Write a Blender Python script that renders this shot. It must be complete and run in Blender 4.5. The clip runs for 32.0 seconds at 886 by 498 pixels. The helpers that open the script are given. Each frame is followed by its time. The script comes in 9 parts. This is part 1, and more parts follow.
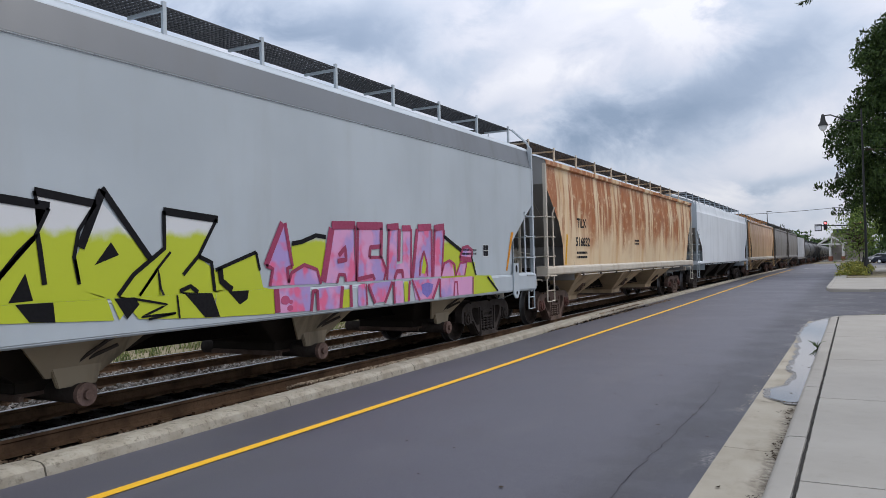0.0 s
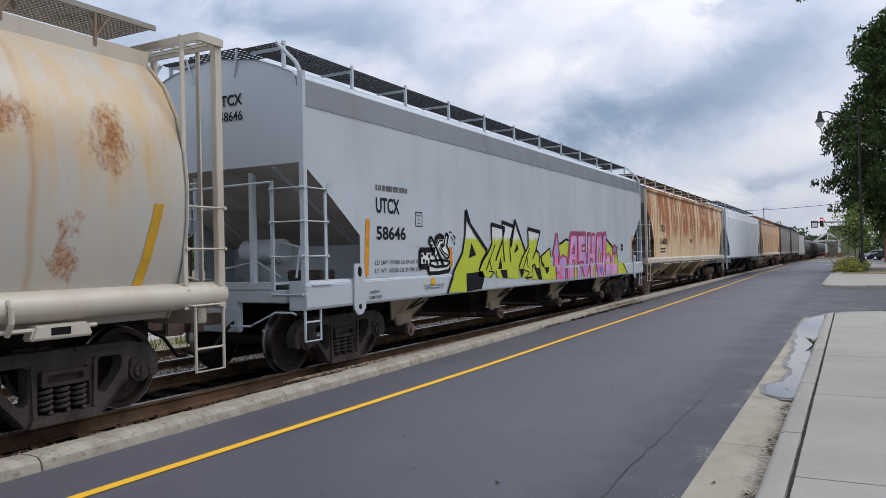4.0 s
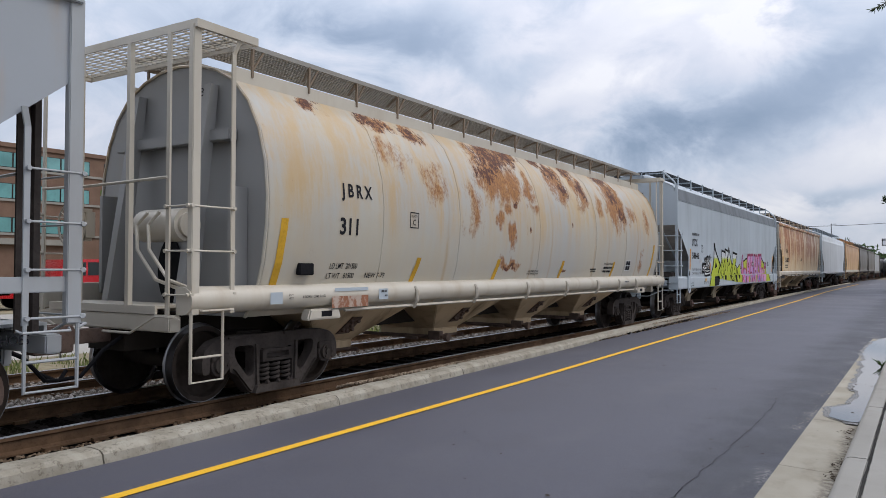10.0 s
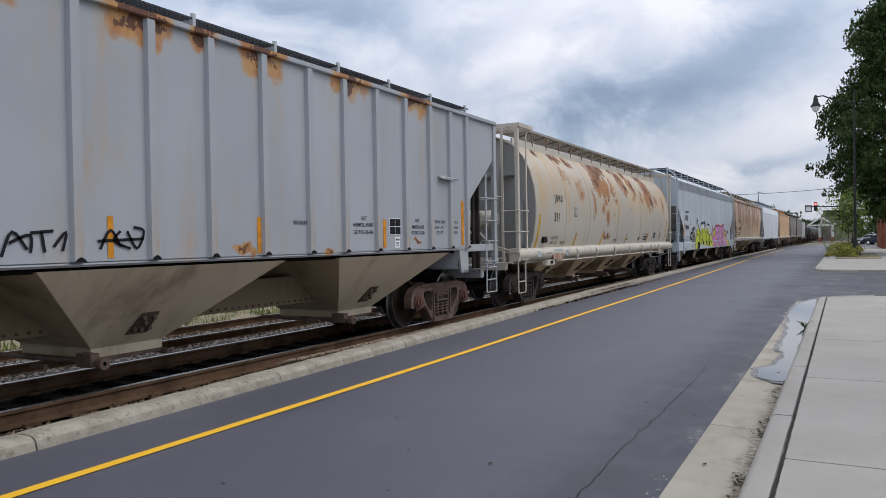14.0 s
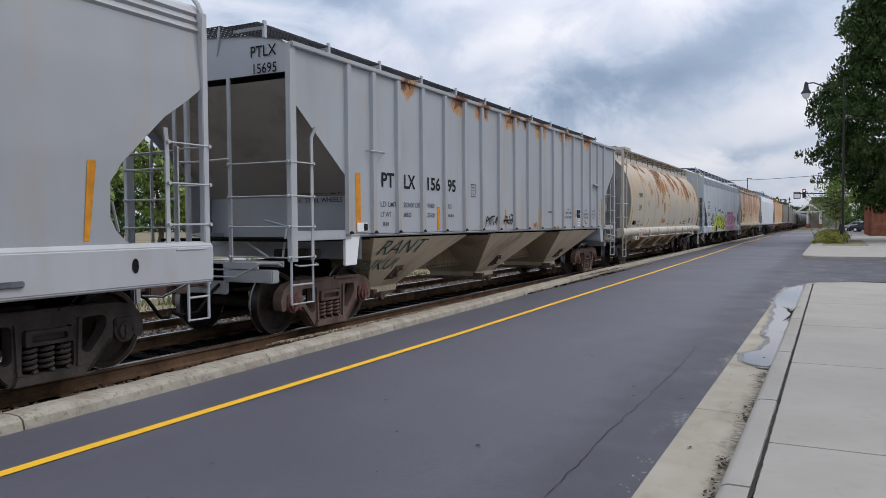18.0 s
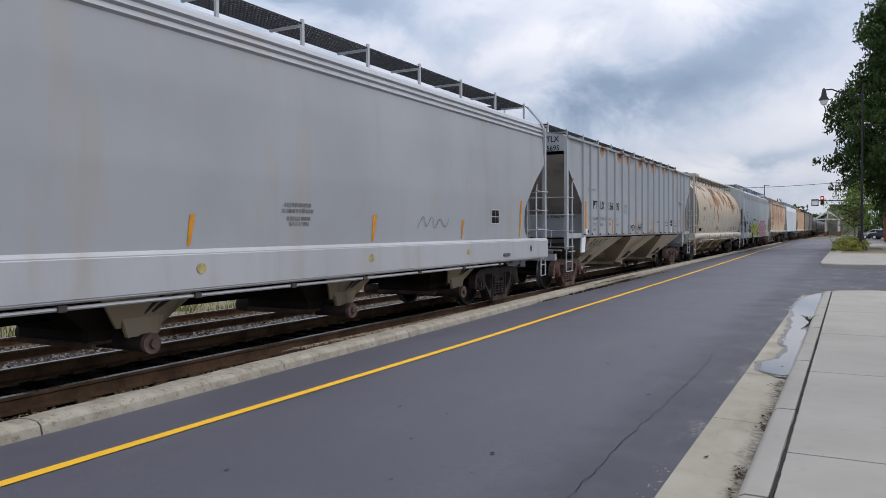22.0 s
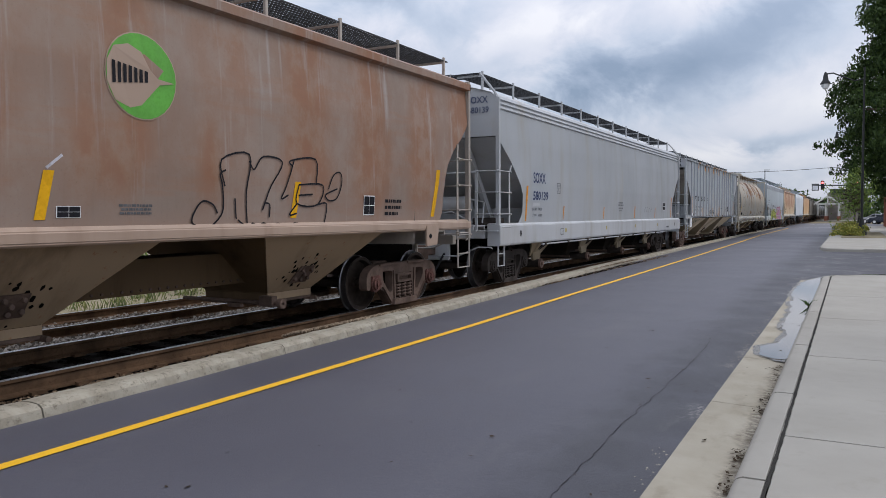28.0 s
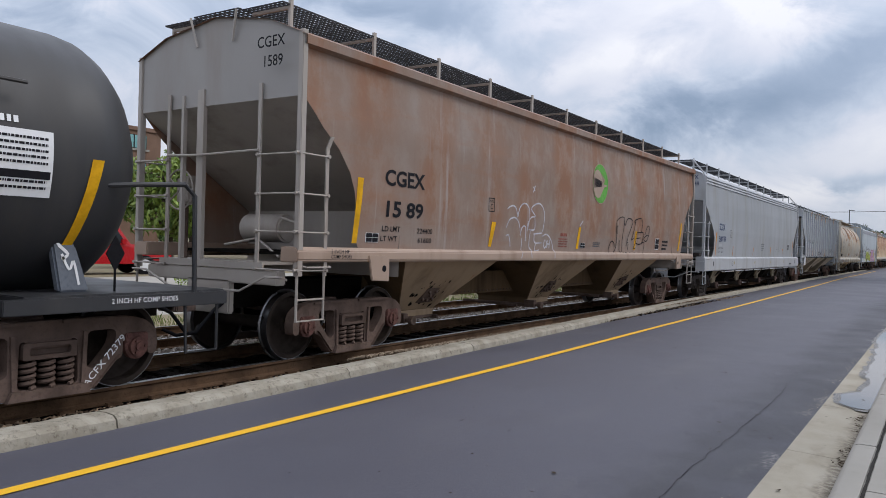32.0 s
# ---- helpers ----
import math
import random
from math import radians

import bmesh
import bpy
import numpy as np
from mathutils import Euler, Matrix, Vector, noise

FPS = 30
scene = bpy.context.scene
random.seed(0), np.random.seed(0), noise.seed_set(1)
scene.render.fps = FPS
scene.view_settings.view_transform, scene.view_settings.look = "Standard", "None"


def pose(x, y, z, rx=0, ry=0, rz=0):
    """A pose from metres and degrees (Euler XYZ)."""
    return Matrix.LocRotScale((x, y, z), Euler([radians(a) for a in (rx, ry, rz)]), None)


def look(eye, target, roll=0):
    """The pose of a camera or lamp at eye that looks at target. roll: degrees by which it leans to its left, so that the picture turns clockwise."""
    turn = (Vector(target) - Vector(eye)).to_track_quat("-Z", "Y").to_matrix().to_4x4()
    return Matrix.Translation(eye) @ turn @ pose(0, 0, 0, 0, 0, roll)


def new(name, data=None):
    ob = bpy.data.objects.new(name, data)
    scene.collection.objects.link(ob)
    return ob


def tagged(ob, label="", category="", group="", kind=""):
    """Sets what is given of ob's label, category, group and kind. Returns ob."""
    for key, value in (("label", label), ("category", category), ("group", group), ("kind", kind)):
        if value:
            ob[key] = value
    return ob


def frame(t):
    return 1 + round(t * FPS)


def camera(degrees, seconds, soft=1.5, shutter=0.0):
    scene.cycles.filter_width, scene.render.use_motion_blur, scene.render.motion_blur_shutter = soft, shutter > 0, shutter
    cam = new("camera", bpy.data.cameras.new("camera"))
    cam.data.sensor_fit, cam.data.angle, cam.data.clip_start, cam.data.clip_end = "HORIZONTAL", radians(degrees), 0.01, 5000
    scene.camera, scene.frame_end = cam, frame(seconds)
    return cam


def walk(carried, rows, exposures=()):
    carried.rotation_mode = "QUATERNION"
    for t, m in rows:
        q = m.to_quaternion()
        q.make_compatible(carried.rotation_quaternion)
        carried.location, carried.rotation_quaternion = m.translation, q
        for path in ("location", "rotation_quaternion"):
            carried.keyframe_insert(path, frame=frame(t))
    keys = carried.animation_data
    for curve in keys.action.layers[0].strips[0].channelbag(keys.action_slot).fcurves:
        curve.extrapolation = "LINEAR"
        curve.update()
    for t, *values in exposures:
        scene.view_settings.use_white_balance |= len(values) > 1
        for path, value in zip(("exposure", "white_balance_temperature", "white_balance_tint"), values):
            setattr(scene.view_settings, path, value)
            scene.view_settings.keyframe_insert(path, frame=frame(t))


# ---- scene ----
from mathutils.geometry import tessellate_polygon

cam = camera(60.7, 32.0, 0.6)
EYE = Vector((0, 0, 1.65))
# seconds, yaw, pitch, roll
PATH = [
    (0, 28.55, 1.04, -1.44),
    (0.5, 28.38, 1.26, -1.31),
    (1, 28.10, 1.25, -1.81),
    (1.5, 28.46, 1.07, -2.01),
    (2, 28.90, 0.95, -1.71),
    (2.5, 28.99, 1.02, -1.85),
    (4.5, 28.21, 0.64, -1.19),
    (5, 28.90, 0.56, -1.19),
    (5.5, 29.14, 0.10, -0.72),
    (6, 28.66, 0.03, -0.91),
    (6.5, 28.33, 0.08, -1.10),
    (7, 28.56, 0.26, -1.02),
    (7.5, 29.01, 0.01, -0.67),
    (8, 29.38, 0.33, -0.90),
    (8.5, 29.73, 0.43, -0.97),
    (9, 30.02, 0.14, -0.82),
    (9.5, 30.21, 0.20, -0.52),
    (10, 32.48, 1.40, 0.15),
    (10.5, 32.75, 0.56, 0.07),
    (11, 28.97, 0.55, -0.68),
    (11.5, 28.98, -0.15, -1.16),
    (12, 28.60, -0.08, -1.45),
    (12.5, 28.09, -0.24, -1.23),
    (13, 27.73, -1.12, -0.72),
    (13.5, 28.02, -0.59, -0.95),
    (15.5, 27.58, -1.08, -0.78),
    (16, 27.67, -0.81, -0.37),
    (16.5, 27.59, -0.98, -0.30),
    (17, 27.24, -1.37, -0.38),
    (17.5, 26.94, -1.72, -0.12),
    (18, 27.20, -1.94, -0.43),
    (18.5, 27.12, -1.92, -0.45),
    (19, 27.69, -1.38, -0.67),
    (19.5, 28.25, -1.40, -0.57),
    (20, 27.86, -1.63, -0.28),
    (20.5, 27.75, -1.12, -0.26),
    (21, 27.98, -0.87, -0.43),
    (21.5, 28.15, -0.93, -0.33),
    (22, 28.31, -1.39, -0.37),
    (22.5, 28.03, -1.46, -0.64),
    (23, 28.04, -1.59, -0.58),
    (23.5, 28.00, -2.40, -0.61),
    (24, 27.69, -2.41, -0.53),
    (24.5, 27.81, -2.37, -0.58),
    (25, 28.02, -2.21, -0.67),
    (25.5, 28.52, -2.23, -0.63),
    (27.5, 28.38, -2.71, -0.47),
    (28, 28.30, -2.59, -0.30),
    (28.5, 28.37, -2.97, -0.03),
    (29, 29.02, -1.49, 0.41),
    (29.5, 34.57, -2.17, 1.62),
    (30, 36.87, -0.67, 1.42),
    (30.5, 36.53, 0.04, 1.20),
    (31, 34.87, -0.25, 1.00),
    (31.5, 33.74, -0.37, 1.30),
    (32, 33.46, -0.41, 1.62),
]


def facing(yaw, pitch, roll):
    a, b = radians(yaw), radians(pitch)
    way = Vector((-math.sin(a) * math.cos(b), math.cos(a) * math.cos(b), math.sin(b)))
    return look(EYE, EYE + way * 10, roll)


walk(cam, [(t, facing(y, p, r)) for t, y, p, r in PATH])

# seconds and metres that the train has rolled
ROLLED = [(0, 0.00), (2, 5.22), (4, 10.46), (6, 15.70), (8, 20.92), (10, 26.17), (12, 31.48), (14, 36.81), (16, 42.13), (18, 47.43), (20, 52.76), (22, 58.13), (24, 63.50), (26, 68.89), (28, 74.27), (30, 79.64), (32, 84.98)]

# ---- light ----
world = bpy.data.worlds.new("sky")
scene.world = world
world.use_nodes = True


def sky():
    t = world.node_tree
    n, l = t.nodes, t.links
    n.clear()
    out, back = n.new("ShaderNodeOutputWorld"), n.new("ShaderNodeBackground")
    tc, nish = n.new("ShaderNodeTexCoord"), n.new("ShaderNodeTexSky")
    nish.sky_type, nish.sun_disc = "NISHITA", False
    nish.sun_elevation, nish.sun_rotation = radians(49), radians(54)
    sep, com = n.new("ShaderNodeSeparateXYZ"), n.new("ShaderNodeCombineXYZ")
    l.new(tc.outputs["Generated"], sep.inputs[0])

    def calc(op, a, b=0.0, clamp=False):
        m = n.new("ShaderNodeMath")
        m.operation, m.use_clamp = op, clamp
        for k, v in enumerate((a, b)):
            if isinstance(v, float):
                m.inputs[k].default_value = v
            else:
                l.new(v, m.inputs[k])
        return m.outputs[0]

    up = calc("MAXIMUM", sep.outputs[2], 0.0)
    # heaped clouds, wider than high
    l.new(sep.outputs[0], com.inputs[0])
    l.new(sep.outputs[1], com.inputs[1])
    l.new(calc("MULTIPLY", up, 1.5), com.inputs[2])

    def noise_of(scale, detail, rough, shift, bend):
        m, x = n.new("ShaderNodeTexNoise"), n.new("ShaderNodeVectorMath")
        x.operation = "ADD"
        x.inputs[1].default_value = shift
        l.new(com.outputs[0], x.inputs[0])
        l.new(x.outputs[0], m.inputs["Vector"])
        m.inputs["Scale"].default_value, m.inputs["Detail"].default_value, m.inputs["Roughness"].default_value = scale, detail, rough
        m.inputs["Distortion"].default_value = bend
        return m.outputs["Fac"]

    big = noise_of(2.9, 6.0, 0.5, (0.9, 3.3, 0.4), 0.25)
    puffs = noise_of(7.0, 9.0, 0.58, (1.7, 2.2, 1.0), 0.6)
    wisps = noise_of(19.0, 6.0, 0.6, (4.1, 0.2, 2.0), 0.3)
    # bearing to the left of the street and height, in degrees, with ragged cloud edges
    bearing = calc("MULTIPLY", calc("ARCTAN2", calc("MULTIPLY", sep.outputs[0], -1.0), sep.outputs[1]), 57.3)
    height = calc("MULTIPLY", calc("ARCSINE", sep.outputs[2]), 57.3)
    shake = lambda v, k, m: calc("ADD", v, calc("MULTIPLY", calc("SUBTRACT", m, 0.5), k))
    side_, rise = shake(shake(bearing, 17.0, puffs), 5.0, wisps), shake(shake(height, 9.0, big), -5.0, puffs)

    def bank(a, h, ra, rh, lean, weight):
        """A soft bank of cloud about a bearing and height, leaning up to the right."""
        u, v = calc("SUBTRACT", side_, a), calc("SUBTRACT", rise, h)
        c, q = math.cos(radians(lean)), math.sin(radians(lean))
        along = calc("DIVIDE", calc("SUBTRACT", calc("MULTIPLY", u, c), calc("MULTIPLY", v, q)), ra)
        over = calc("DIVIDE", calc("ADD", calc("MULTIPLY", u, q), calc("MULTIPLY", v, c)), rh)
        d = calc("ADD", calc("MULTIPLY", along, along), calc("MULTIPLY", over, over))
        return calc("MULTIPLY", calc("POWER", 2.718, calc("MULTIPLY", d, -1.0)), weight)

    cover = calc("ADD", 0.375, calc("ADD", calc("MULTIPLY", big, 0.08), calc("MULTIPLY", puffs, 0.27)))
    for b in ((12.5, 10.2, 7.0, 2.4, 14, -0.17), (3.0, 14.5, 6.0, 2.0, 16, -0.08), (36.0, 16.8, 8.5, 2.8, 4, -0.12), (4.5, 6.3, 4.0, 0.9, 0, -0.07), (17.0, 5.6, 5.0, 0.9, 0, -0.04), (55.0, 15.0, 8.0, 4.0, 0, -0.06),
              (10.5, 17.3, 2.0, 2.6, 50, 0.12), (20.5, 14.0, 3.2, 1.5, 18, 0.12), (17.5, 17.5, 4.5, 1.8, 0, 0.06), (1.5, 9.2, 4.5, 1.5, 10, 0.08), (9.0, 5.4, 3.2, 0.9, 0, 0.08), (-3.0, 16.5, 4.0, 3.0, 0, 0.05), (27.5, 17.5, 3.0, 2.0, 0, 0.05)):
        cover = calc("ADD", cover, bank(*b))
    ramp = n.new("ShaderNodeValToRGB")
    l.new(cover, ramp.inputs[0])
    e = ramp.color_ramp.elements
    e[0].position, e[0].color = 0.40, (0.325, 0.42, 0.585, 1)
    e[1].position, e[1].color = 0.64, (1.04, 1.05, 1.13, 1)
    for at, c in ((0.46, (0.44, 0.535, 0.71, 1)), (0.515, (0.645, 0.73, 0.895, 1)), (0.565, (0.855, 0.89, 1.02, 1))):
        e.new(at).color = c
    # an overcast dome is about three times as bright overhead as at the skyline
    dome = calc("ADD", 0.74, calc("MULTIPLY", calc("POWER", up, 1.3), 1.2))
    scale_c, mix = n.new("ShaderNodeVectorMath"), n.new("ShaderNodeMix")
    scale_c.operation = "SCALE"
    l.new(ramp.outputs[0], scale_c.inputs[0])
    l.new(dome, scale_c.inputs["Scale"])
    blue = n.new("ShaderNodeVectorMath")
    blue.operation = "SCALE"
    l.new(nish.outputs[0], blue.inputs[0])
    blue.inputs["Scale"].default_value = 0.10
    mix.data_type = "RGBA"
    mix.inputs[0].default_value = 0.9
    l.new(blue.outputs[0], mix.inputs[6])
    l.new(scale_c.outputs[0], mix.inputs[7])
    l.new(mix.outputs[2], back.inputs[0])
    back.inputs[1].default_value = 1.0
    l.new(back.outputs[0], out.inputs[0])


sky()
sun = new("sun", bpy.data.lights.new("sun", "SUN"))
sun.data.energy, sun.data.angle, sun.data.color = 1.1, radians(25), (1.0, 0.92, 0.82)
sun.matrix_world = look((30, 22, 42), (0, 0, 0))
scene.view_settings.exposure = 0.0


# ---- materials ----
class Mat:
    """A procedural material in the thing's own metres."""

    def __init__(self, name, rough=0.6, metal=0.0, spec=0.5):
        self.m = bpy.data.materials.new(name)
        self.m.use_nodes = True
        self.t = self.m.node_tree
        self.b = self.t.nodes["Principled BSDF"]
        self.b.inputs["Roughness"].default_value, self.b.inputs["Metallic"].default_value = rough, metal
        self.b.inputs["Specular IOR Level"].default_value = spec
        tc = self.t.nodes.new("ShaderNodeTexCoord")
        self.at = tc.outputs["Object"]

    def put(self, socket, v):
        if isinstance(v, bpy.types.NodeSocket):
            self.t.links.new(v, socket)
        elif isinstance(v, (tuple, list)) and socket.type == "RGBA":
            socket.default_value = (*v[:3], 1)
        else:
            socket.default_value = v

    def scaled(self, sx, sy, sz, shift=(0, 0, 0)):
        n = self.t.nodes.new("ShaderNodeMapping")
        self.put(n.inputs[0], self.at)
        n.inputs["Scale"].default_value, n.inputs["Location"].default_value = (sx, sy, sz), shift
        return n.outputs[0]

    def noise(self, scale, detail=5.0, rough=0.55, at=None, bend=0.0):
        n = self.t.nodes.new("ShaderNodeTexNoise")
        self.put(n.inputs["Vector"], at or self.at)
        for k, v in (("Scale", scale), ("Detail", detail), ("Roughness", rough), ("Distortion", bend)):
            n.inputs[k].default_value = v
        return n.outputs["Fac"]

    def span(self, v, lo, hi, a=0.0, b=1.0):
        n = self.t.nodes.new("ShaderNodeMapRange")
        n.interpolation_type = "SMOOTHSTEP"
        for k, x in enumerate((v, lo, hi, a, b)):
            self.put(n.inputs[k], x)
        return n.outputs[0]

    def calc(self, op, a, b=0.0, clamp=False):
        n = self.t.nodes.new("ShaderNodeMath")
        n.operation, n.use_clamp = op, clamp
        self.put(n.inputs[0], a)
        self.put(n.inputs[1], b)
        return n.outputs[0]

    def mix(self, f, a, b):
        n = self.t.nodes.new("ShaderNodeMix")
        n.data_type = "RGBA"
        self.put(n.inputs[0], f)
        self.put(n.inputs[6], a)
        self.put(n.inputs[7], b)
        return n.outputs[2]

    def random(self):
        return self.t.nodes.new("ShaderNodeObjectInfo").outputs["Random"]

    def island(self):
        return self.t.nodes.new("ShaderNodeNewGeometry").outputs["Random Per Island"]

    def split(self):
        n = self.t.nodes.new("ShaderNodeSeparateXYZ")
        self.put(n.inputs[0], self.at)
        return n.outputs

    def warped(self, scale, reach):
        """The place pushed about by noise, as (x, y, z)."""
        n = self.t.nodes.new("ShaderNodeTexNoise")
        self.put(n.inputs["Vector"], self.at)
        n.inputs["Scale"].default_value, n.inputs["Detail"].default_value = scale, 5
        a, b = self.t.nodes.new("ShaderNodeVectorMath"), self.t.nodes.new("ShaderNodeVectorMath")
        a.operation, b.operation = "SUBTRACT", "MULTIPLY_ADD"
        self.put(a.inputs[0], n.outputs["Color"])
        a.inputs[1].default_value, b.inputs[1].default_value = (0.5, 0.5, 0.5), (reach, reach * 1.4, reach)
        self.put(b.inputs[0], a.outputs[0])
        self.put(b.inputs[2], self.at)
        s = self.t.nodes.new("ShaderNodeSeparateXYZ")
        self.put(s.inputs[0], b.outputs[0])
        return s.outputs

    def spot(self, y, z, ry, rz, s):
        """1 at (y, z) of the side, falling to 0 at the given reaches."""
        u = self.calc("DIVIDE", self.calc("SUBTRACT", s[1], y), ry)
        v = self.calc("DIVIDE", self.calc("SUBTRACT", s[2], z), rz)
        d = self.calc("ADD", self.calc("MULTIPLY", u, u), self.calc("MULTIPLY", v, v))
        return self.calc("SUBTRACT", 1.0, d, True)

    def done(self, colour, rough=None, bump=None, strength=0.2, depth=0.01):
        self.put(self.b.inputs["Base Color"], colour)
        if rough is not None:
            self.put(self.b.inputs["Roughness"], rough)
        if bump is not None:
            n = self.t.nodes.new("ShaderNodeBump")
            n.inputs["Strength"].default_value, n.inputs["Distance"].default_value = strength, depth
            self.put(n.inputs["Height"], bump)
            self.put(self.b.inputs["Normal"], n.outputs[0])
        return self.m


def tint(c, k):
    return tuple(min(1, v * k) for v in c)


def surface(name, c, rough=0.6, metal=0.0, var=0.18, big=0.8, fine=30.0, bump=0.15, depth=0.004, spec=None, by=""):
    g = Mat(name, rough, metal, spec if spec is not None else 0.5 if rough < 0.6 else 0.12)
    a, b = g.noise(big, 4), g.noise(fine, 4)
    col = g.mix(g.span(a, 0.3, 0.7), tint(c, 1 - var), tint(c, 1 + var))
    col = g.mix(g.calc("MULTIPLY", g.span(b, 0.45, 0.75), 0.5), col, tint(c, 1 - 1.6 * var))
    if by:
        r = g.random() if by == "object" else g.island()
        col = g.mix(g.calc("MULTIPLY", r, 0.6), col, tint(c, 0.55))
    return g.done(col, g.span(b, 0.3, 0.7, rough - 0.08, rough + 0.1), b, bump, depth)


def car_paint(name, c, grime=(0.22, 0.18, 0.13), dirty=0.25, rust=0.0, rust_low=0.60, spots=(), streaks=0.0, streak_c=(0.42, 0.17, 0.06), rough=0.36, spec=0.5):
    """Weathered paint on a car's side: faded patches, runs of dirt, rust that flakes from the top and in spots."""
    g = Mat(name, rough, 0.0, spec)
    fade, grain = g.noise(0.45, 4, 0.5), g.noise(24, 5, 0.6)
    runs = g.noise(1.0, 7, 0.6, g.scaled(1.2, 1.7, 0.3), 0.15)
    col = g.mix(g.span(fade, 0.3, 0.7), tint(c, 0.93), tint(c, 1.07))
    col = g.mix(g.calc("MULTIPLY", g.span(runs, 0.47, 0.78), dirty), col, grime)
    if streaks:
        thin = g.noise(1.0, 4, 0.6, g.scaled(1, 2.1, 0.22, (3, 0, 1)))
        ruin = g.noise(3.5, 6, 0.65)
        worn = g.span(g.calc("ADD", g.split()[2], g.calc("MULTIPLY", g.noise(1.2, 4), 1.8)), 2.5, 3.7)
        m = g.calc("MULTIPLY", g.calc("MULTIPLY", g.span(thin, 0.43, 0.54), g.span(ruin, 0.25, 0.5)), worn)
        col = g.mix(g.calc("MULTIPLY", m, streaks), col, streak_c)
    flake, soft = g.noise(7.5, 9, 0.72, g.scaled(1, 1, 0.7)), g.noise(1.7, 6, 0.62, g.scaled(1, 1.3, 0.5, (0, 4, 2)))
    if spots:
        warp, field = g.warped(2.4, 0.6), None
        for y, z, ry, rz, k in spots:
            s = g.calc("MULTIPLY", g.spot(y, z, ry, rz, warp), k)
            field = s if field is None else g.calc("MAXIMUM", field, s)
        drip = g.noise(1.0, 4, 0.6, g.scaled(1, 3.2, 0.3, (5, 0, 3)))
        halo = g.span(g.calc("ADD", g.calc("ADD", g.calc("MULTIPLY", soft, 0.6), g.calc("MULTIPLY", drip, 0.4)), g.calc("MULTIPLY", field, 0.5)), 0.62, 0.84)
        core = g.span(g.calc("ADD", flake, g.calc("MULTIPLY", g.calc("MULTIPLY", field, field), 0.5)), 0.80, 0.86)
        tone = g.mix(g.span(g.noise(3.4, 5, 0.6), 0.38, 0.62), (0.46, 0.25, 0.075), (0.34, 0.12, 0.026))
        wash = g.span(g.calc("ADD", g.calc("ADD", g.calc("MULTIPLY", soft, 0.45), g.calc("MULTIPLY", drip, 0.55)), g.calc("MULTIPLY", field, 0.4)), 0.50, 0.85)
        col = g.mix(g.calc("MULTIPLY", wash, 0.75), col, (0.44, 0.285, 0.115))
        col = g.mix(g.calc("MULTIPLY", halo, 0.9), col, tone)
        col = g.mix(core, col, g.mix(g.noise(14, 4), (0.15, 0.045, 0.012), (0.055, 0.018, 0.008)))
    if rust:
        col = g.mix(g.calc("MULTIPLY", g.span(flake, rust_low, rust_low + 0.1), rust), col, (0.26, 0.09, 0.035))
    return g.done(col, g.span(runs, 0.4, 0.8, rough, rough + 0.25), grain, 0.12, 0.002)


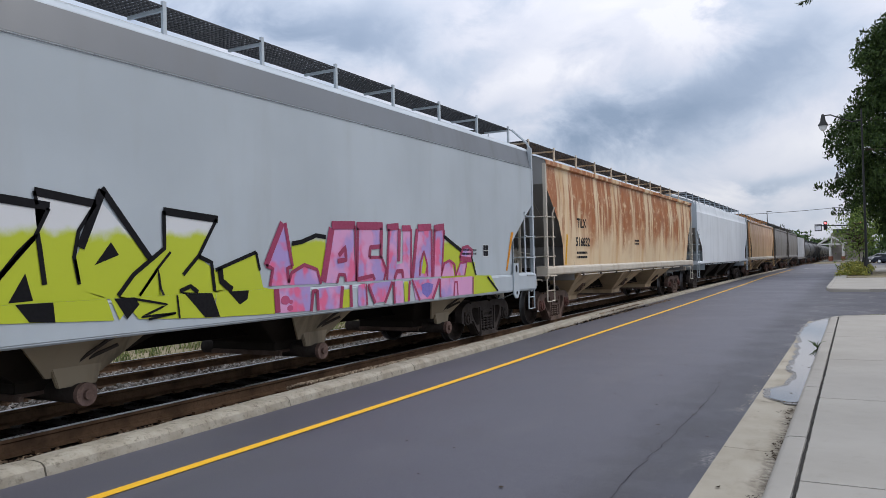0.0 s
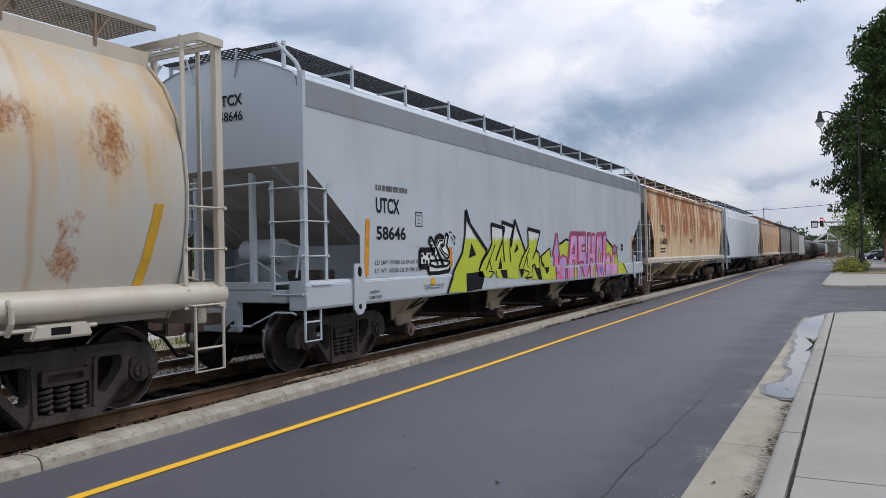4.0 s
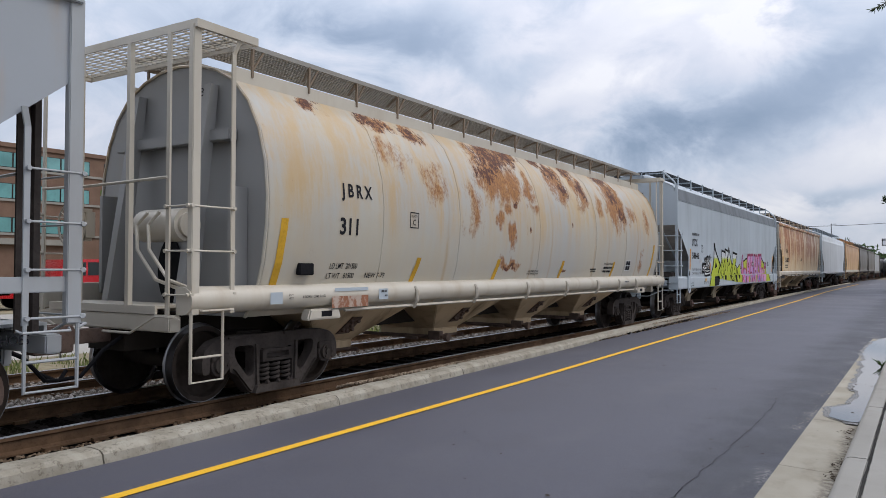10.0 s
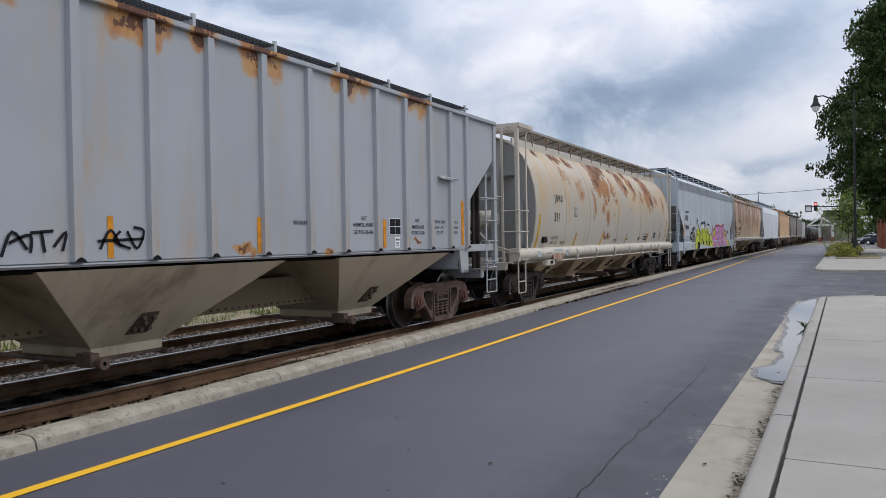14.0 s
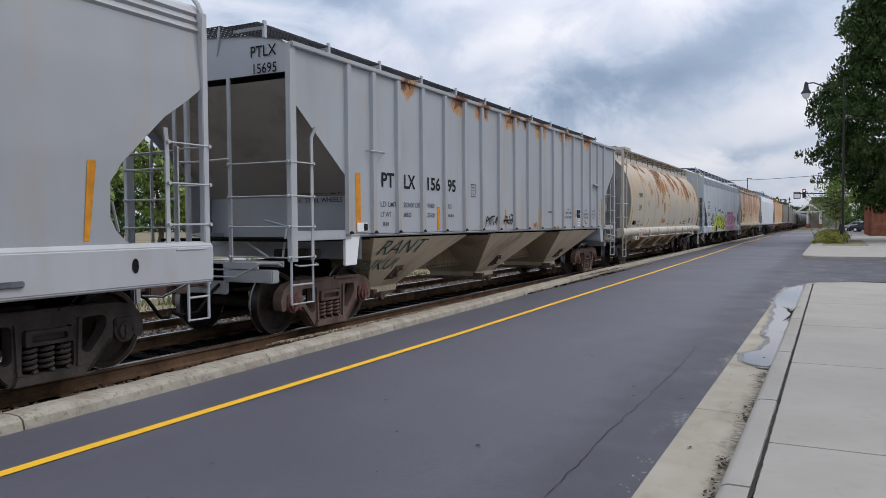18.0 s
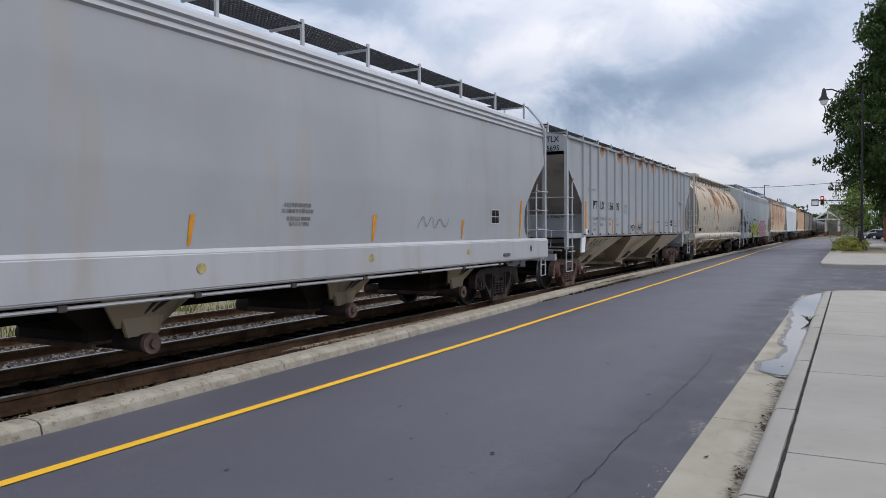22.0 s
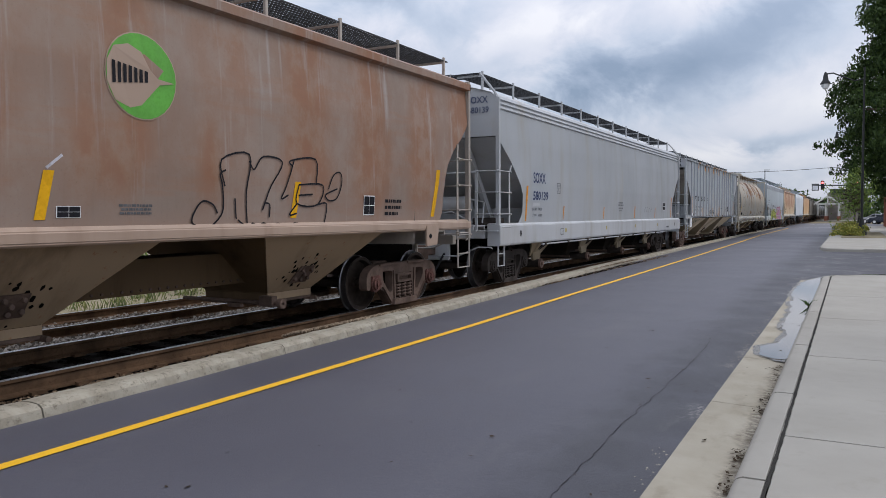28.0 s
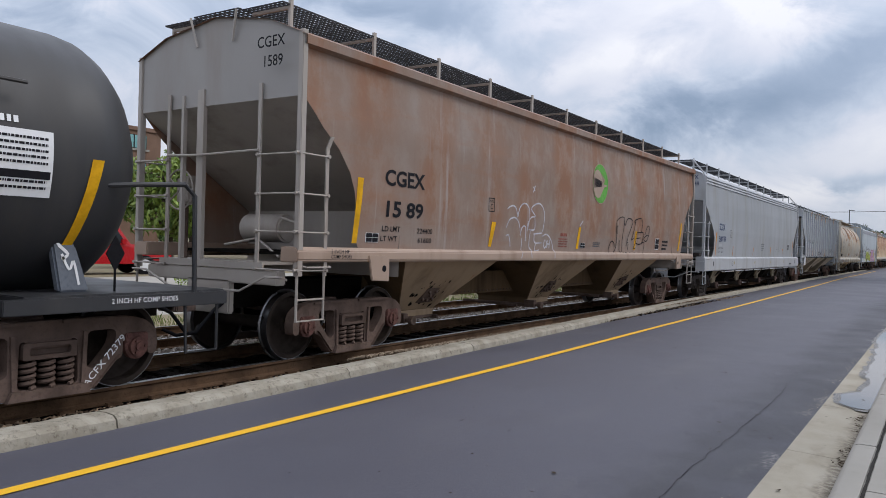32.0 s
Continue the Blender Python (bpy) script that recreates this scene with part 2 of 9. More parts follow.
def flaking_paint(name, dark, pale, seams):
    """Cream paint, yellowed by runs of rust water, that flakes off the roof's shoulder in dark patches with orange fringes."""
    g = Mat(name, 0.38, 0.0, 0.5)
    s, near = g.split(), g.warped(2.2, 0.55)
    fade, grain = g.noise(0.5, 5, 0.55), g.noise(26, 5, 0.65)
    fine, speck = g.noise(7.0, 10, 0.8, g.scaled(1, 1, 0.75)), g.noise(19, 7, 0.75, g.scaled(1, 1.2, 0.8))
    soft, drip = g.noise(2.6, 8, 0.7, g.scaled(1, 1.2, 0.7, (0, 4, 2))), g.noise(1.0, 6, 0.65, g.scaled(1, 2.6, 0.28, (5, 0, 3)))
    col = g.mix(g.span(fade, 0.3, 0.7), (0.39, 0.40, 0.395), (0.465, 0.435, 0.36))
    high = g.span(g.calc("ADD", s[2], g.calc("MULTIPLY", drip, 2.0)), 2.7, 4.3)
    wash = g.calc("MULTIPLY", g.span(g.calc("ADD", g.calc("MULTIPLY", drip, 0.6), g.calc("MULTIPLY", soft, 0.4)), 0.36, 0.62), g.span(high, 0, 1, 0.18, 1.0))
    col = g.mix(g.calc("MULTIPLY", wash, 0.75), col, (0.49, 0.31, 0.11))
    line = None
    for y in seams:
        d = g.calc("SUBTRACT", 1.0, g.calc("DIVIDE", g.calc("ABSOLUTE", g.calc("SUBTRACT", g.calc("ADD", s[1], g.calc("MULTIPLY", g.calc("SUBTRACT", soft, 0.5), 0.12)), y)), 0.07), True)
        line = d if line is None else g.calc("MAXIMUM", line, d)
    col = g.mix(g.calc("MULTIPLY", g.calc("MULTIPLY", line, g.span(drip, 0.35, 0.65, 0.3, 1.0)), 0.6), col, (0.36, 0.22, 0.085))
    low = None
    for y, z, ry, rz, k in pale:
        f = g.calc("MULTIPLY", g.spot(y, z, ry, rz, near), k)
        low = f if low is None else g.calc("MAXIMUM", low, f)
    deep = None
    for y, z, ry, rz in dark:
        f = g.spot(y, z, ry, rz, near)
        deep = f if deep is None else g.calc("MAXIMUM", deep, f)
    halo = g.span(g.calc("ADD", g.calc("ADD", g.calc("MULTIPLY", soft, 0.6), g.calc("MULTIPLY", speck, 0.4)), g.calc("MULTIPLY", g.calc("MAXIMUM", low, deep), 0.36)), 0.6, 0.8)
    orange = g.mix(g.span(speck, 0.4, 0.62), (0.36, 0.152, 0.026), (0.19, 0.056, 0.012))
    col = g.mix(g.calc("MULTIPLY", halo, 0.9), col, orange)
    flake = g.calc("ADD", g.calc("MULTIPLY", fine, 0.75), g.calc("MULTIPLY", speck, 0.25))
    core = g.span(g.calc("ADD", g.calc("MULTIPLY", flake, 1.7), g.calc("MULTIPLY", g.calc("POWER", deep, 0.6), 0.42)), 1.15, 1.24)
    col = g.mix(core, col, g.mix(g.span(speck, 0.36, 0.64), (0.14, 0.036, 0.011), (0.034, 0.011, 0.007)))
    stray = g.span(g.calc("ADD", speck, g.calc("MULTIPLY", high, 0.03)), 0.71, 0.75)
    col = g.mix(g.calc("MULTIPLY", stray, 0.8), col, (0.14, 0.05, 0.02))
    return g.done(col, g.span(halo, 0, 1, 0.36, 0.75), g.calc("ADD", grain, g.calc("MULTIPLY", core, 0.8)), 0.25, 0.003)


def washed_paint(name):
    """Grey paint under broad washes of rust that hang from the roof, paler at the panel seams and towards the sill."""
    g = Mat(name, 0.45, 0.0, 0.5)
    s = g.split()
    wob = g.noise(1.0, 6, 0.6, g.scaled(1, 0.9, 0.25))
    col = g.mix(g.span(g.noise(0.5, 5, 0.55), 0.3, 0.7), (0.215, 0.165, 0.135), (0.27, 0.222, 0.19))
    # seams every 1.55 m keep pale bands beside them
    cell = g.calc("FRACT", g.calc("DIVIDE", g.calc("ADD", s[1], g.calc("MULTIPLY", wob, 0.35)), 1.55))
    panel = g.span(g.calc("MULTIPLY", g.span(cell, 0.0, 0.4), g.calc("SUBTRACT", 1.0, g.span(cell, 0.55, 1.0))), 0.0, 1.0, 0.42, 1.0)
    hang = g.span(g.calc("ADD", s[2], g.calc("MULTIPLY", g.noise(1.0, 6, 0.6, g.scaled(1, 0.8, 0.3, (0, 7, 0))), 1.6)), 2.1, 3.15)
    broad = g.span(g.noise(0.55, 4, 0.5, g.scaled(1, 1, 0.5, (0, 3, 1))), 0.32, 0.55)
    blotch = g.span(g.noise(2.6, 7, 0.66, g.scaled(1, 1, 0.75)), 0.3, 0.62)
    m = g.calc("MULTIPLY", g.calc("MULTIPLY", panel, hang), g.calc("MULTIPLY", g.span(broad, 0, 1, 0.5, 1.0), g.span(blotch, 0, 1, 0.65, 1.0)))
    col = g.mix(g.calc("MULTIPLY", m, 0.85), col, g.mix(blotch, (0.28, 0.145, 0.078), (0.235, 0.098, 0.044)))
    thin = g.span(g.noise(1.0, 5, 0.65, g.scaled(1, 9, 0.35)), 0.52, 0.72)
    col = g.mix(g.calc("MULTIPLY", thin, 0.2), col, (0.17, 0.115, 0.085))
    pale = g.span(g.noise(1.0, 5, 0.6, g.scaled(1, 5, 0.3, (0, 5, 2))), 0.58, 0.75)
    col = g.mix(g.calc("MULTIPLY", pale, 0.55), col, (0.37, 0.36, 0.355))
    ripple = g.span(g.noise(1.0, 6, 0.65, g.scaled(1, 0.8, 5.0, (2, 0, 4))), 0.5, 0.68)
    col = g.mix(g.calc("MULTIPLY", ripple, 0.28), col, (0.27, 0.125, 0.065))
    low = g.calc("SUBTRACT", 1.0, g.span(g.calc("ADD", s[2], g.calc("MULTIPLY", wob, 0.3)), 1.65, 1.95))
    col = g.mix(g.calc("MULTIPLY", low, 0.45), col, (0.30, 0.19, 0.14))
    grain = g.noise(30, 5, 0.65)
    col = g.mix(g.calc("MULTIPLY", g.span(grain, 0.55, 0.75), 0.25), col, (0.12, 0.075, 0.05))
    return g.done(col, g.span(blotch, 0, 1, 0.4, 0.6), grain, 0.15, 0.002)


WHITE_CAR = car_paint("white_car_paint", (0.40, 0.452, 0.492), dirty=0.12)
GREY_STRIPE = car_paint("grey_stripe_paint", (0.135, 0.15, 0.168), dirty=0.1)
CREAM_CAR = flaking_paint("cream_car_paint",
                          dark=((-6.24, 3.86, 0.35, 0.2), (-4.88, 3.83, 0.55, 0.26), (-3.96, 3.78, 0.45, 0.24), (-1.5, 3.72, 1.05, 0.42), (-0.6, 3.85, 0.8, 0.28), (-1.9, 3.4, 0.7, 0.3), (0.75, 3.95, 0.45, 0.2), (1.25, 3.68, 0.55, 0.3), (1.52, 3.35, 0.3, 0.28),
                                (2.3, 3.85, 0.5, 0.3), (2.6, 3.45, 0.36, 0.36), (4.5, 3.9, 0.7, 0.3), (4.75, 3.5, 0.6, 0.42), (4.95, 3.05, 0.38, 0.34), (1.76, 2.55, 0.07, 0.1), (1.4, 1.62, 0.06, 0.06), (-1.2, 1.68, 0.42, 0.06), (-0.49, 2.44, 0.12, 0.12), (-1.02, 2.82, 0.14, 0.12)),
                          pale=((-1.5, 3.3, 1.25, 0.75, 1.0), (-0.36, 3.2, 0.35, 0.4, 0.9), (-1.4, 2.75, 0.3, 0.25, 0.9), (-1.19, 2.2, 0.22, 0.42, 1.0), (-1.68, 2.5, 0.2, 0.22, 0.8), (-0.24, 2.8, 0.3, 0.2, 0.7), (-1.2, 1.7, 0.6, 0.12, 0.9), (1.3, 3.4, 0.7, 0.6, 0.9),
                                (2.5, 3.4, 0.6, 0.6, 0.9), (4.7, 3.3, 0.95, 0.95, 1.0), (3.5, 3.1, 0.35, 0.4, 0.7), (5.79, 3.06, 0.5, 0.32, 0.8), (7.0, 2.9, 0.45, 0.5, 0.7), (6.5, 1.9, 0.2, 0.5, 0.75), (-4.8, 3.3, 0.6, 0.3, 0.65), (-3.8, 3.0, 0.5, 0.5, 0.6), (-2.6, 2.7, 0.5, 0.8, 0.6)),
                          seams=(-3.45, -0.3, 0.6, 3.04, 3.95, 6.14))
CREAM_PLAIN = car_paint("cream_frame_paint", (0.50, 0.46, 0.385), grime=(0.34, 0.25, 0.15), dirty=0.5, rust=0.5, rust_low=0.66)
CREAM_END = car_paint("grey_end_paint", (0.25, 0.25, 0.245), grime=(0.36, 0.32, 0.25), dirty=0.35)
RIB_CAR = car_paint("blue_grey_car_paint", (0.335, 0.36, 0.39), dirty=0.15, rust=0.5, rust_low=0.72,
                    spots=tuple((y, 4.05, r, 0.36, 1) for y, r in ((-3.4, 0.4), (-2.2, 0.45), (-0.6, 0.5), (0.3, 0.3), (1.3, 0.5), (3.3, 0.5), (5.2, 0.6), (-5.4, 0.3))) + ((0.94, 1.57, 0.2, 0.09, 0.95), (2.74, 1.55, 0.3, 0.07, 0.9), (5.26, 1.57, 0.16, 0.07, 0.9), (-2.5, 1.55, 0.3, 0.06, 0.8)))
RIB_FRAME = car_paint("grey_frame_paint", (0.36, 0.38, 0.395), dirty=0.25, rust=0.5, rust_low=0.68)
PALE_CAR = car_paint("pale_grey_car_paint", (0.325, 0.343, 0.366), grime=(0.35, 0.30, 0.22), dirty=0.4)
PALE_SILL = car_paint("pale_sill_paint", (0.40, 0.415, 0.435), grime=(0.29, 0.24, 0.175), dirty=0.42)
RUSTY_CAR = washed_paint("rust_washed_car_paint")
DULL_FRAME = car_paint("dull_frame_paint", (0.36, 0.325, 0.29), grime=(0.16, 0.11, 0.08), dirty=0.5, rust=0.4, rust_low=0.66)
RUSTY_FRAME = car_paint("faded_frame_paint", (0.36, 0.262, 0.2), grime=(0.18, 0.11, 0.075), dirty=0.5, rust=0.4, rust_low=0.66)
STREAKED_CAR = car_paint("streaked_car_paint", (0.66, 0.51, 0.32), grime=(0.54, 0.28, 0.09), dirty=0.7, streaks=1.0, streak_c=(0.34, 0.11, 0.024))
TAN_CAR = car_paint("tan_car_paint", (0.62, 0.40, 0.19), grime=(0.27, 0.13, 0.06), dirty=0.6, streaks=0.6)
BROWN_CAR = car_paint("brown_car_paint", (0.13, 0.115, 0.10), dirty=0.3)
HOPPER_GRIME = car_paint("grimy_hopper_paint", (0.52, 0.40, 0.26), grime=(0.075, 0.05, 0.028), dirty=0.8, rust=0.7, rust_low=0.62, rough=0.7, spec=0.08)
# darker bays, lighter faces: shade and light are put into these paints
RUST_BAY_SHADE = car_paint("rusty_hopper_paint", (0.12, 0.08, 0.046), grime=(0.04, 0.026, 0.016), dirty=0.7, rust=0.6, rust_low=0.62, rough=0.7, spec=0.08)
RUST_FACE_LIT = car_paint("dusty_brown_hopper_paint", (0.34, 0.25, 0.165), grime=(0.09, 0.06, 0.036), dirty=0.6, rust=0.6, rust_low=0.6, rough=0.7, spec=0.08)
GREY_BAY_SHADE = car_paint("dusty_grey_hopper_paint", (0.40, 0.335, 0.235), grime=(0.12, 0.085, 0.05), dirty=0.65, rust=0.6, rust_low=0.64, rough=0.7, spec=0.08)
GREY_FACE_LIT = car_paint("pale_dusty_hopper_paint", (0.56, 0.48, 0.36), grime=(0.16, 0.11, 0.065), dirty=0.65, rust=0.6, rust_low=0.62, rough=0.7, spec=0.08)
# near black: shade on the bays' end sheets put into the colour
BAY_SHADE = car_paint("dark_hopper_paint", (0.03, 0.025, 0.021), grime=(0.016, 0.013, 0.011), dirty=0.6, rust=0.4, rust_low=0.68, rough=0.7, spec=0.08)
# base colour raised to stand in for light that reaches the slopes
SLOPE_LIFTED = car_paint("dusty_slope_paint", (0.36, 0.33, 0.295), grime=(0.13, 0.105, 0.08), dirty=0.6)
SILL_DUST = car_paint("dusty_sill_paint", (0.22, 0.17, 0.115), grime=(0.06, 0.05, 0.035), dirty=0.6, rust=0.4, rust_low=0.66, rough=0.7, spec=0.08)
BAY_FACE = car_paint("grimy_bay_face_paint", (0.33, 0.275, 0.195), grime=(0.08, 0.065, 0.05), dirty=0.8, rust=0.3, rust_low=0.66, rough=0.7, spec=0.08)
# grime, taken near black so that it also paints shade under the cars
GRIME_SHADE = surface("road_grime", (0.008, 0.007, 0.006), 0.9, var=0.35, spec=0.03)
END_GREY = car_paint("grey_brown_end_paint", (0.30, 0.285, 0.27), grime=(0.20, 0.14, 0.10), dirty=0.4)
BOGIE = surface("rusty_brown_casting", (0.125, 0.088, 0.072), 0.8, var=0.32, big=3, fine=24, bump=0.3)
BOGIE_DARK = surface("dark_casting", (0.062, 0.052, 0.047), 0.8, var=0.3, big=3, fine=24, bump=0.25)
PIPE_CAP = surface("dusty_red_cap", (0.17, 0.115, 0.098), 0.8, var=0.3, big=8)
CAP_RED = surface("rusty_red_cap", (0.13, 0.065, 0.055), 0.75, var=0.4, big=6)
WHEEL = surface("wheel_steel", (0.04, 0.031, 0.026), 0.75, 0.0, var=0.3, big=3, fine=9, bump=0.1)
TREAD = surface("polished_tread", (0.22, 0.22, 0.23), 0.35, 1.0, var=0.08, big=2, fine=4, bump=0.0)
RAIL_SIDE = surface("rusty_rail", (0.115, 0.07, 0.042), 0.9, var=0.35, big=2.5, fine=40)
RAIL_TOP = surface("polished_rail_head", (0.36, 0.36, 0.37), 0.3, 1.0, var=0.15, big=6, bump=0.0)
TIE = surface("creosoted_timber", (0.012, 0.009, 0.0075), 0.9, var=0.4, big=4, fine=25, bump=0.4, by="object", spec=0.03)
STEEL_DARK = surface("dark_grating", (0.055, 0.058, 0.064), 0.7, 0.2)
BLACK = surface("black_paint", (0.008, 0.008, 0.01), 0.62, var=0.2)
TANK_BLACK = car_paint("black_tank_paint", (0.024, 0.025, 0.028), grime=(0.10, 0.09, 0.08), dirty=0.3, rough=0.45)
YELLOW = surface("yellow_marking", (0.68, 0.36, 0.012), 0.6, var=0.15, big=5)
ORANGE = surface("orange_marking", (0.60, 0.25, 0.025), 0.6, var=0.2, big=5)
INK = surface("black_lettering", (0.014, 0.014, 0.018), 0.62, var=0.2, big=6)
NAVY = surface("navy_lettering", (0.04, 0.055, 0.12), 0.62, var=0.2, big=6)
FADED = surface("faded_lettering", (0.12, 0.125, 0.135), 0.6, var=0.3, big=6)
LABEL = surface("white_label", (0.75, 0.76, 0.77), 0.5, var=0.05)


# ---- building helpers ----
class Shape:
    """Collects faces for one mesh."""

    def __init__(self):
        self.v, self.f = [], []

    def add(self, vs, fs):
        k = len(self.v)
        self.v += [tuple(p) for p in vs]
        self.f += [tuple(i + k for i in f) for f in fs]
        return self

    def box(self, x0, x1, y0, y1, z0, z1):
        vs = [(x, y, z) for x in (x0, x1) for y in (y0, y1) for z in (z0, z1)]
        return self.add(vs, [(0, 1, 3, 2), (4, 6, 7, 5), (0, 4, 5, 1), (2, 3, 7, 6), (0, 2, 6, 4), (1, 5, 7, 3)])

    def prism(self, pts, a, b, axis="x"):
        """A flat outline pushed from a to b along the axis; pts are (y, z), (x, z) or (x, y)."""
        put = {"x": lambda p, q: (q, p[0], p[1]), "y": lambda p, q: (p[0], q, p[1]), "z": lambda p, q: (p[0], p[1], q)}[axis]
        n = len(pts)
        vs = [put(p, a) for p in pts] + [put(p, b) for p in pts]
        return self.add(vs, [tuple(range(n)), tuple(range(2 * n - 1, n - 1, -1))] + [(i, i + n, (i + 1) % n + n, (i + 1) % n) for i in range(n)])

    def flat(self, pts, x):
        """One face on a side: pts are (y, z)."""
        return self.add([(x, y, z) for y, z in pts], [tuple(range(len(pts)))])

    def loft(self, rings, close=True, caps=True):
        n = len(rings[0])
        vs = [p for r in rings for p in r]
        fs = []
        for k in range(len(rings) - 1):
            for i in range(n if close else n - 1):
                j = (i + 1) % n
                fs.append((k * n + i, k * n + j, (k + 1) * n + j, (k + 1) * n + i))
        if caps and close:
            fs += [tuple(range(n - 1, -1, -1)), tuple(range((len(rings) - 1) * n, len(rings) * n))]
        return self.add(vs, fs)

    def tube(self, path, r, n=6):
        path = [Vector(p) for p in path]
        rings, side = [], None
        for k, p in enumerate(path):
            d = (path[min(k + 1, len(path) - 1)] - path[max(k - 1, 0)]).normalized()
            side = d.orthogonal().normalized() if side is None else (side - d * side.dot(d)).normalized()
            up = d.cross(side)
            rings.append([p + (side * math.cos(2 * math.pi * i / n) + up * math.sin(2 * math.pi * i / n)) * r for i in range(n)])
        return self.loft(rings)

    def cyl(self, p, q, r, n=16, r2=None):
        p, q = Vector(p), Vector(q)
        d = (q - p).normalized()
        s = d.orthogonal().normalized()
        u = d.cross(s)
        ring = lambda c, k: [c + (s * math.cos(2 * math.pi * i / n) + u * math.sin(2 * math.pi * i / n)) * k for i in range(n)]
        return self.loft([ring(p, r), ring(q, r if r2 is None else r2)])

    def lathe_x(self, prof, y, z, n=32, hollow=False):
        """prof: (radius, x), turned about a line along x through (y, z); hollow: a closed ring."""
        prof = prof + prof[:1] if hollow else prof
        return self.loft([[(x, y + r * math.cos(2 * math.pi * i / n), z + r * math.sin(2 * math.pi * i / n)) for i in range(n)] for r, x in prof], caps=not hollow)

    def sheet(self, rows):
        return self.loft(rows, close=False)


def part(name, shape, mat, parent=None, label="", bevel=0.0, smooth=False):
    me = bpy.data.meshes.new(name)
    me.from_pydata(shape.v, [], shape.f)
    bm = bmesh.new()
    bm.from_mesh(me)
    bmesh.ops.recalc_face_normals(bm, faces=bm.faces)
    if bevel:
        bmesh.ops.bevel(bm, geom=[e for e in bm.edges if len(e.link_faces) == 2 and e.calc_face_angle(0) > 0.6], offset=bevel, segments=2, affect="EDGES", clamp_overlap=True)
    if smooth or bevel:
        for f in bm.faces:
            f.smooth = True
    bm.to_mesh(me)
    bm.free()
    if smooth or bevel:
        me.set_sharp_from_angle(angle=radians(32))
    me.materials.append(mat)
    ob = new(name, me)
    if parent:
        ob.parent = parent
    if label:
        ob["label"] = label
    return ob


def thing(name, label, category, at=None, group="", kind=""):
    ob = tagged(new(name), label, category, group, kind)
    ob.empty_display_size = 0.2
    if at is not None:
        ob.matrix_basis = at
    return ob


def again(ob, parent, at=(0, 0, 0), rz=0.0):
    """The same mesh once more, as a part of parent."""
    o = new(ob.name.split(".")[0], ob.data)
    o.parent = parent
    o.location, o.rotation_euler = at, (0, 0, rz)
    if "label" in ob:
        o["label"] = ob["label"]
    return o


def letters(text, height, width=None, bold=True):
    """Points and faces of a line of writing, (along, up), from its lower left corner."""
    cu = bpy.data.curves.new("writing", "FONT")
    cu.body, cu.size, cu.resolution_u = text, 1.0, 3
    cu.offset = 0.026 if height > 0.15 and bold else 0.008 if bold else -0.012
    ob = bpy.data.objects.new("writing", cu)
    me = ob.to_mesh()
    pts = [(v.co.x, v.co.y) for v in me.vertices]
    fs = [tuple(p.vertices) for p in me.polygons]
    ob.to_mesh_clear()
    bpy.data.objects.remove(ob)
    x0, x1 = min(p[0] for p in pts), max(p[0] for p in pts)
    y0, y1 = min(p[1] for p in pts), max(p[1] for p in pts)
    k = height / (y1 - y0)
    kx = width / (x1 - x0) if width else k * 0.92
    return [((x - x0) * kx, (y - y0) * k) for x, y in pts], fs


def write(name, text, y, z, height, width, side, mat, parent, x_add=0.006, bold=True):
    """Writing on a car's side; side(z) gives how far out the side stands."""
    pts, fs = letters(text, height, width, bold)
    s = Shape().add([(side(z + b) + x_add, y + a, z + b) for a, b in pts], fs)
    return part(name, s, mat, parent)


def bars(name, rows, side, mat, parent, x_add=0.006):
    """Small writing that cannot be read, as rows of (y, z, length, height), in short dashes."""
    s = Shape()
    rnd = random.Random(len(rows) * 7 + int(abs(rows[0][0]) * 100))
    for y, z, length, h in rows:
        a = y
        while a < y + length:
            w = min(rnd.uniform(0.5, 2.2) * h, y + length - a)
            s.add([(side(z) + x_add, a, z), (side(z) + x_add, a + w, z), (side(z + h) + x_add, a + w, z + h), (side(z + h) + x_add, a, z + h)], [(0, 1, 2, 3)])
            a += w + 0.35 * h
    return tagged(part(name, s, mat, parent), kind="stuff")


def strip(name, quad, side, mat, parent, x_add=0.006, label=""):
    """A painted patch on the side, following its curve: quad of (y, z), lower pair then upper pair."""
    (a, b, c, d), n = quad, 6
    rows = []
    for i in range(n + 1):
        t = i / n
        p, q = [a[k] + (d[k] - a[k]) * t for k in (0, 1)], [b[k] + (c[k] - b[k]) * t for k in (0, 1)]
        rows.append([(side(p[1]) + x_add, p[0], p[1]), (side(q[1]) + x_add, q[0], q[1])])
    return part(name, Shape().sheet(rows), mat, parent, label)


# ---- the train ----
TRACK_X = -8.1
RAIL_Z = 0.035
MESHES = {}
CARS, WHEELSETS = [], []


def shared(key, name, mat, parent, build, at=(0, 0, 0), rz=0.0, bevel=0.0, smooth=False, label=""):
    """A part whose mesh is built once for each key and then used again."""
    k = (key, mat.name)
    if k not in MESHES:
        ob = part(name, build(), mat, parent, label, bevel, smooth)
        MESHES[k] = ob
    else:
        ob = again(MESHES[k], parent)
    ob.location, ob.rotation_euler = at, (0, 0, rz)
    return ob


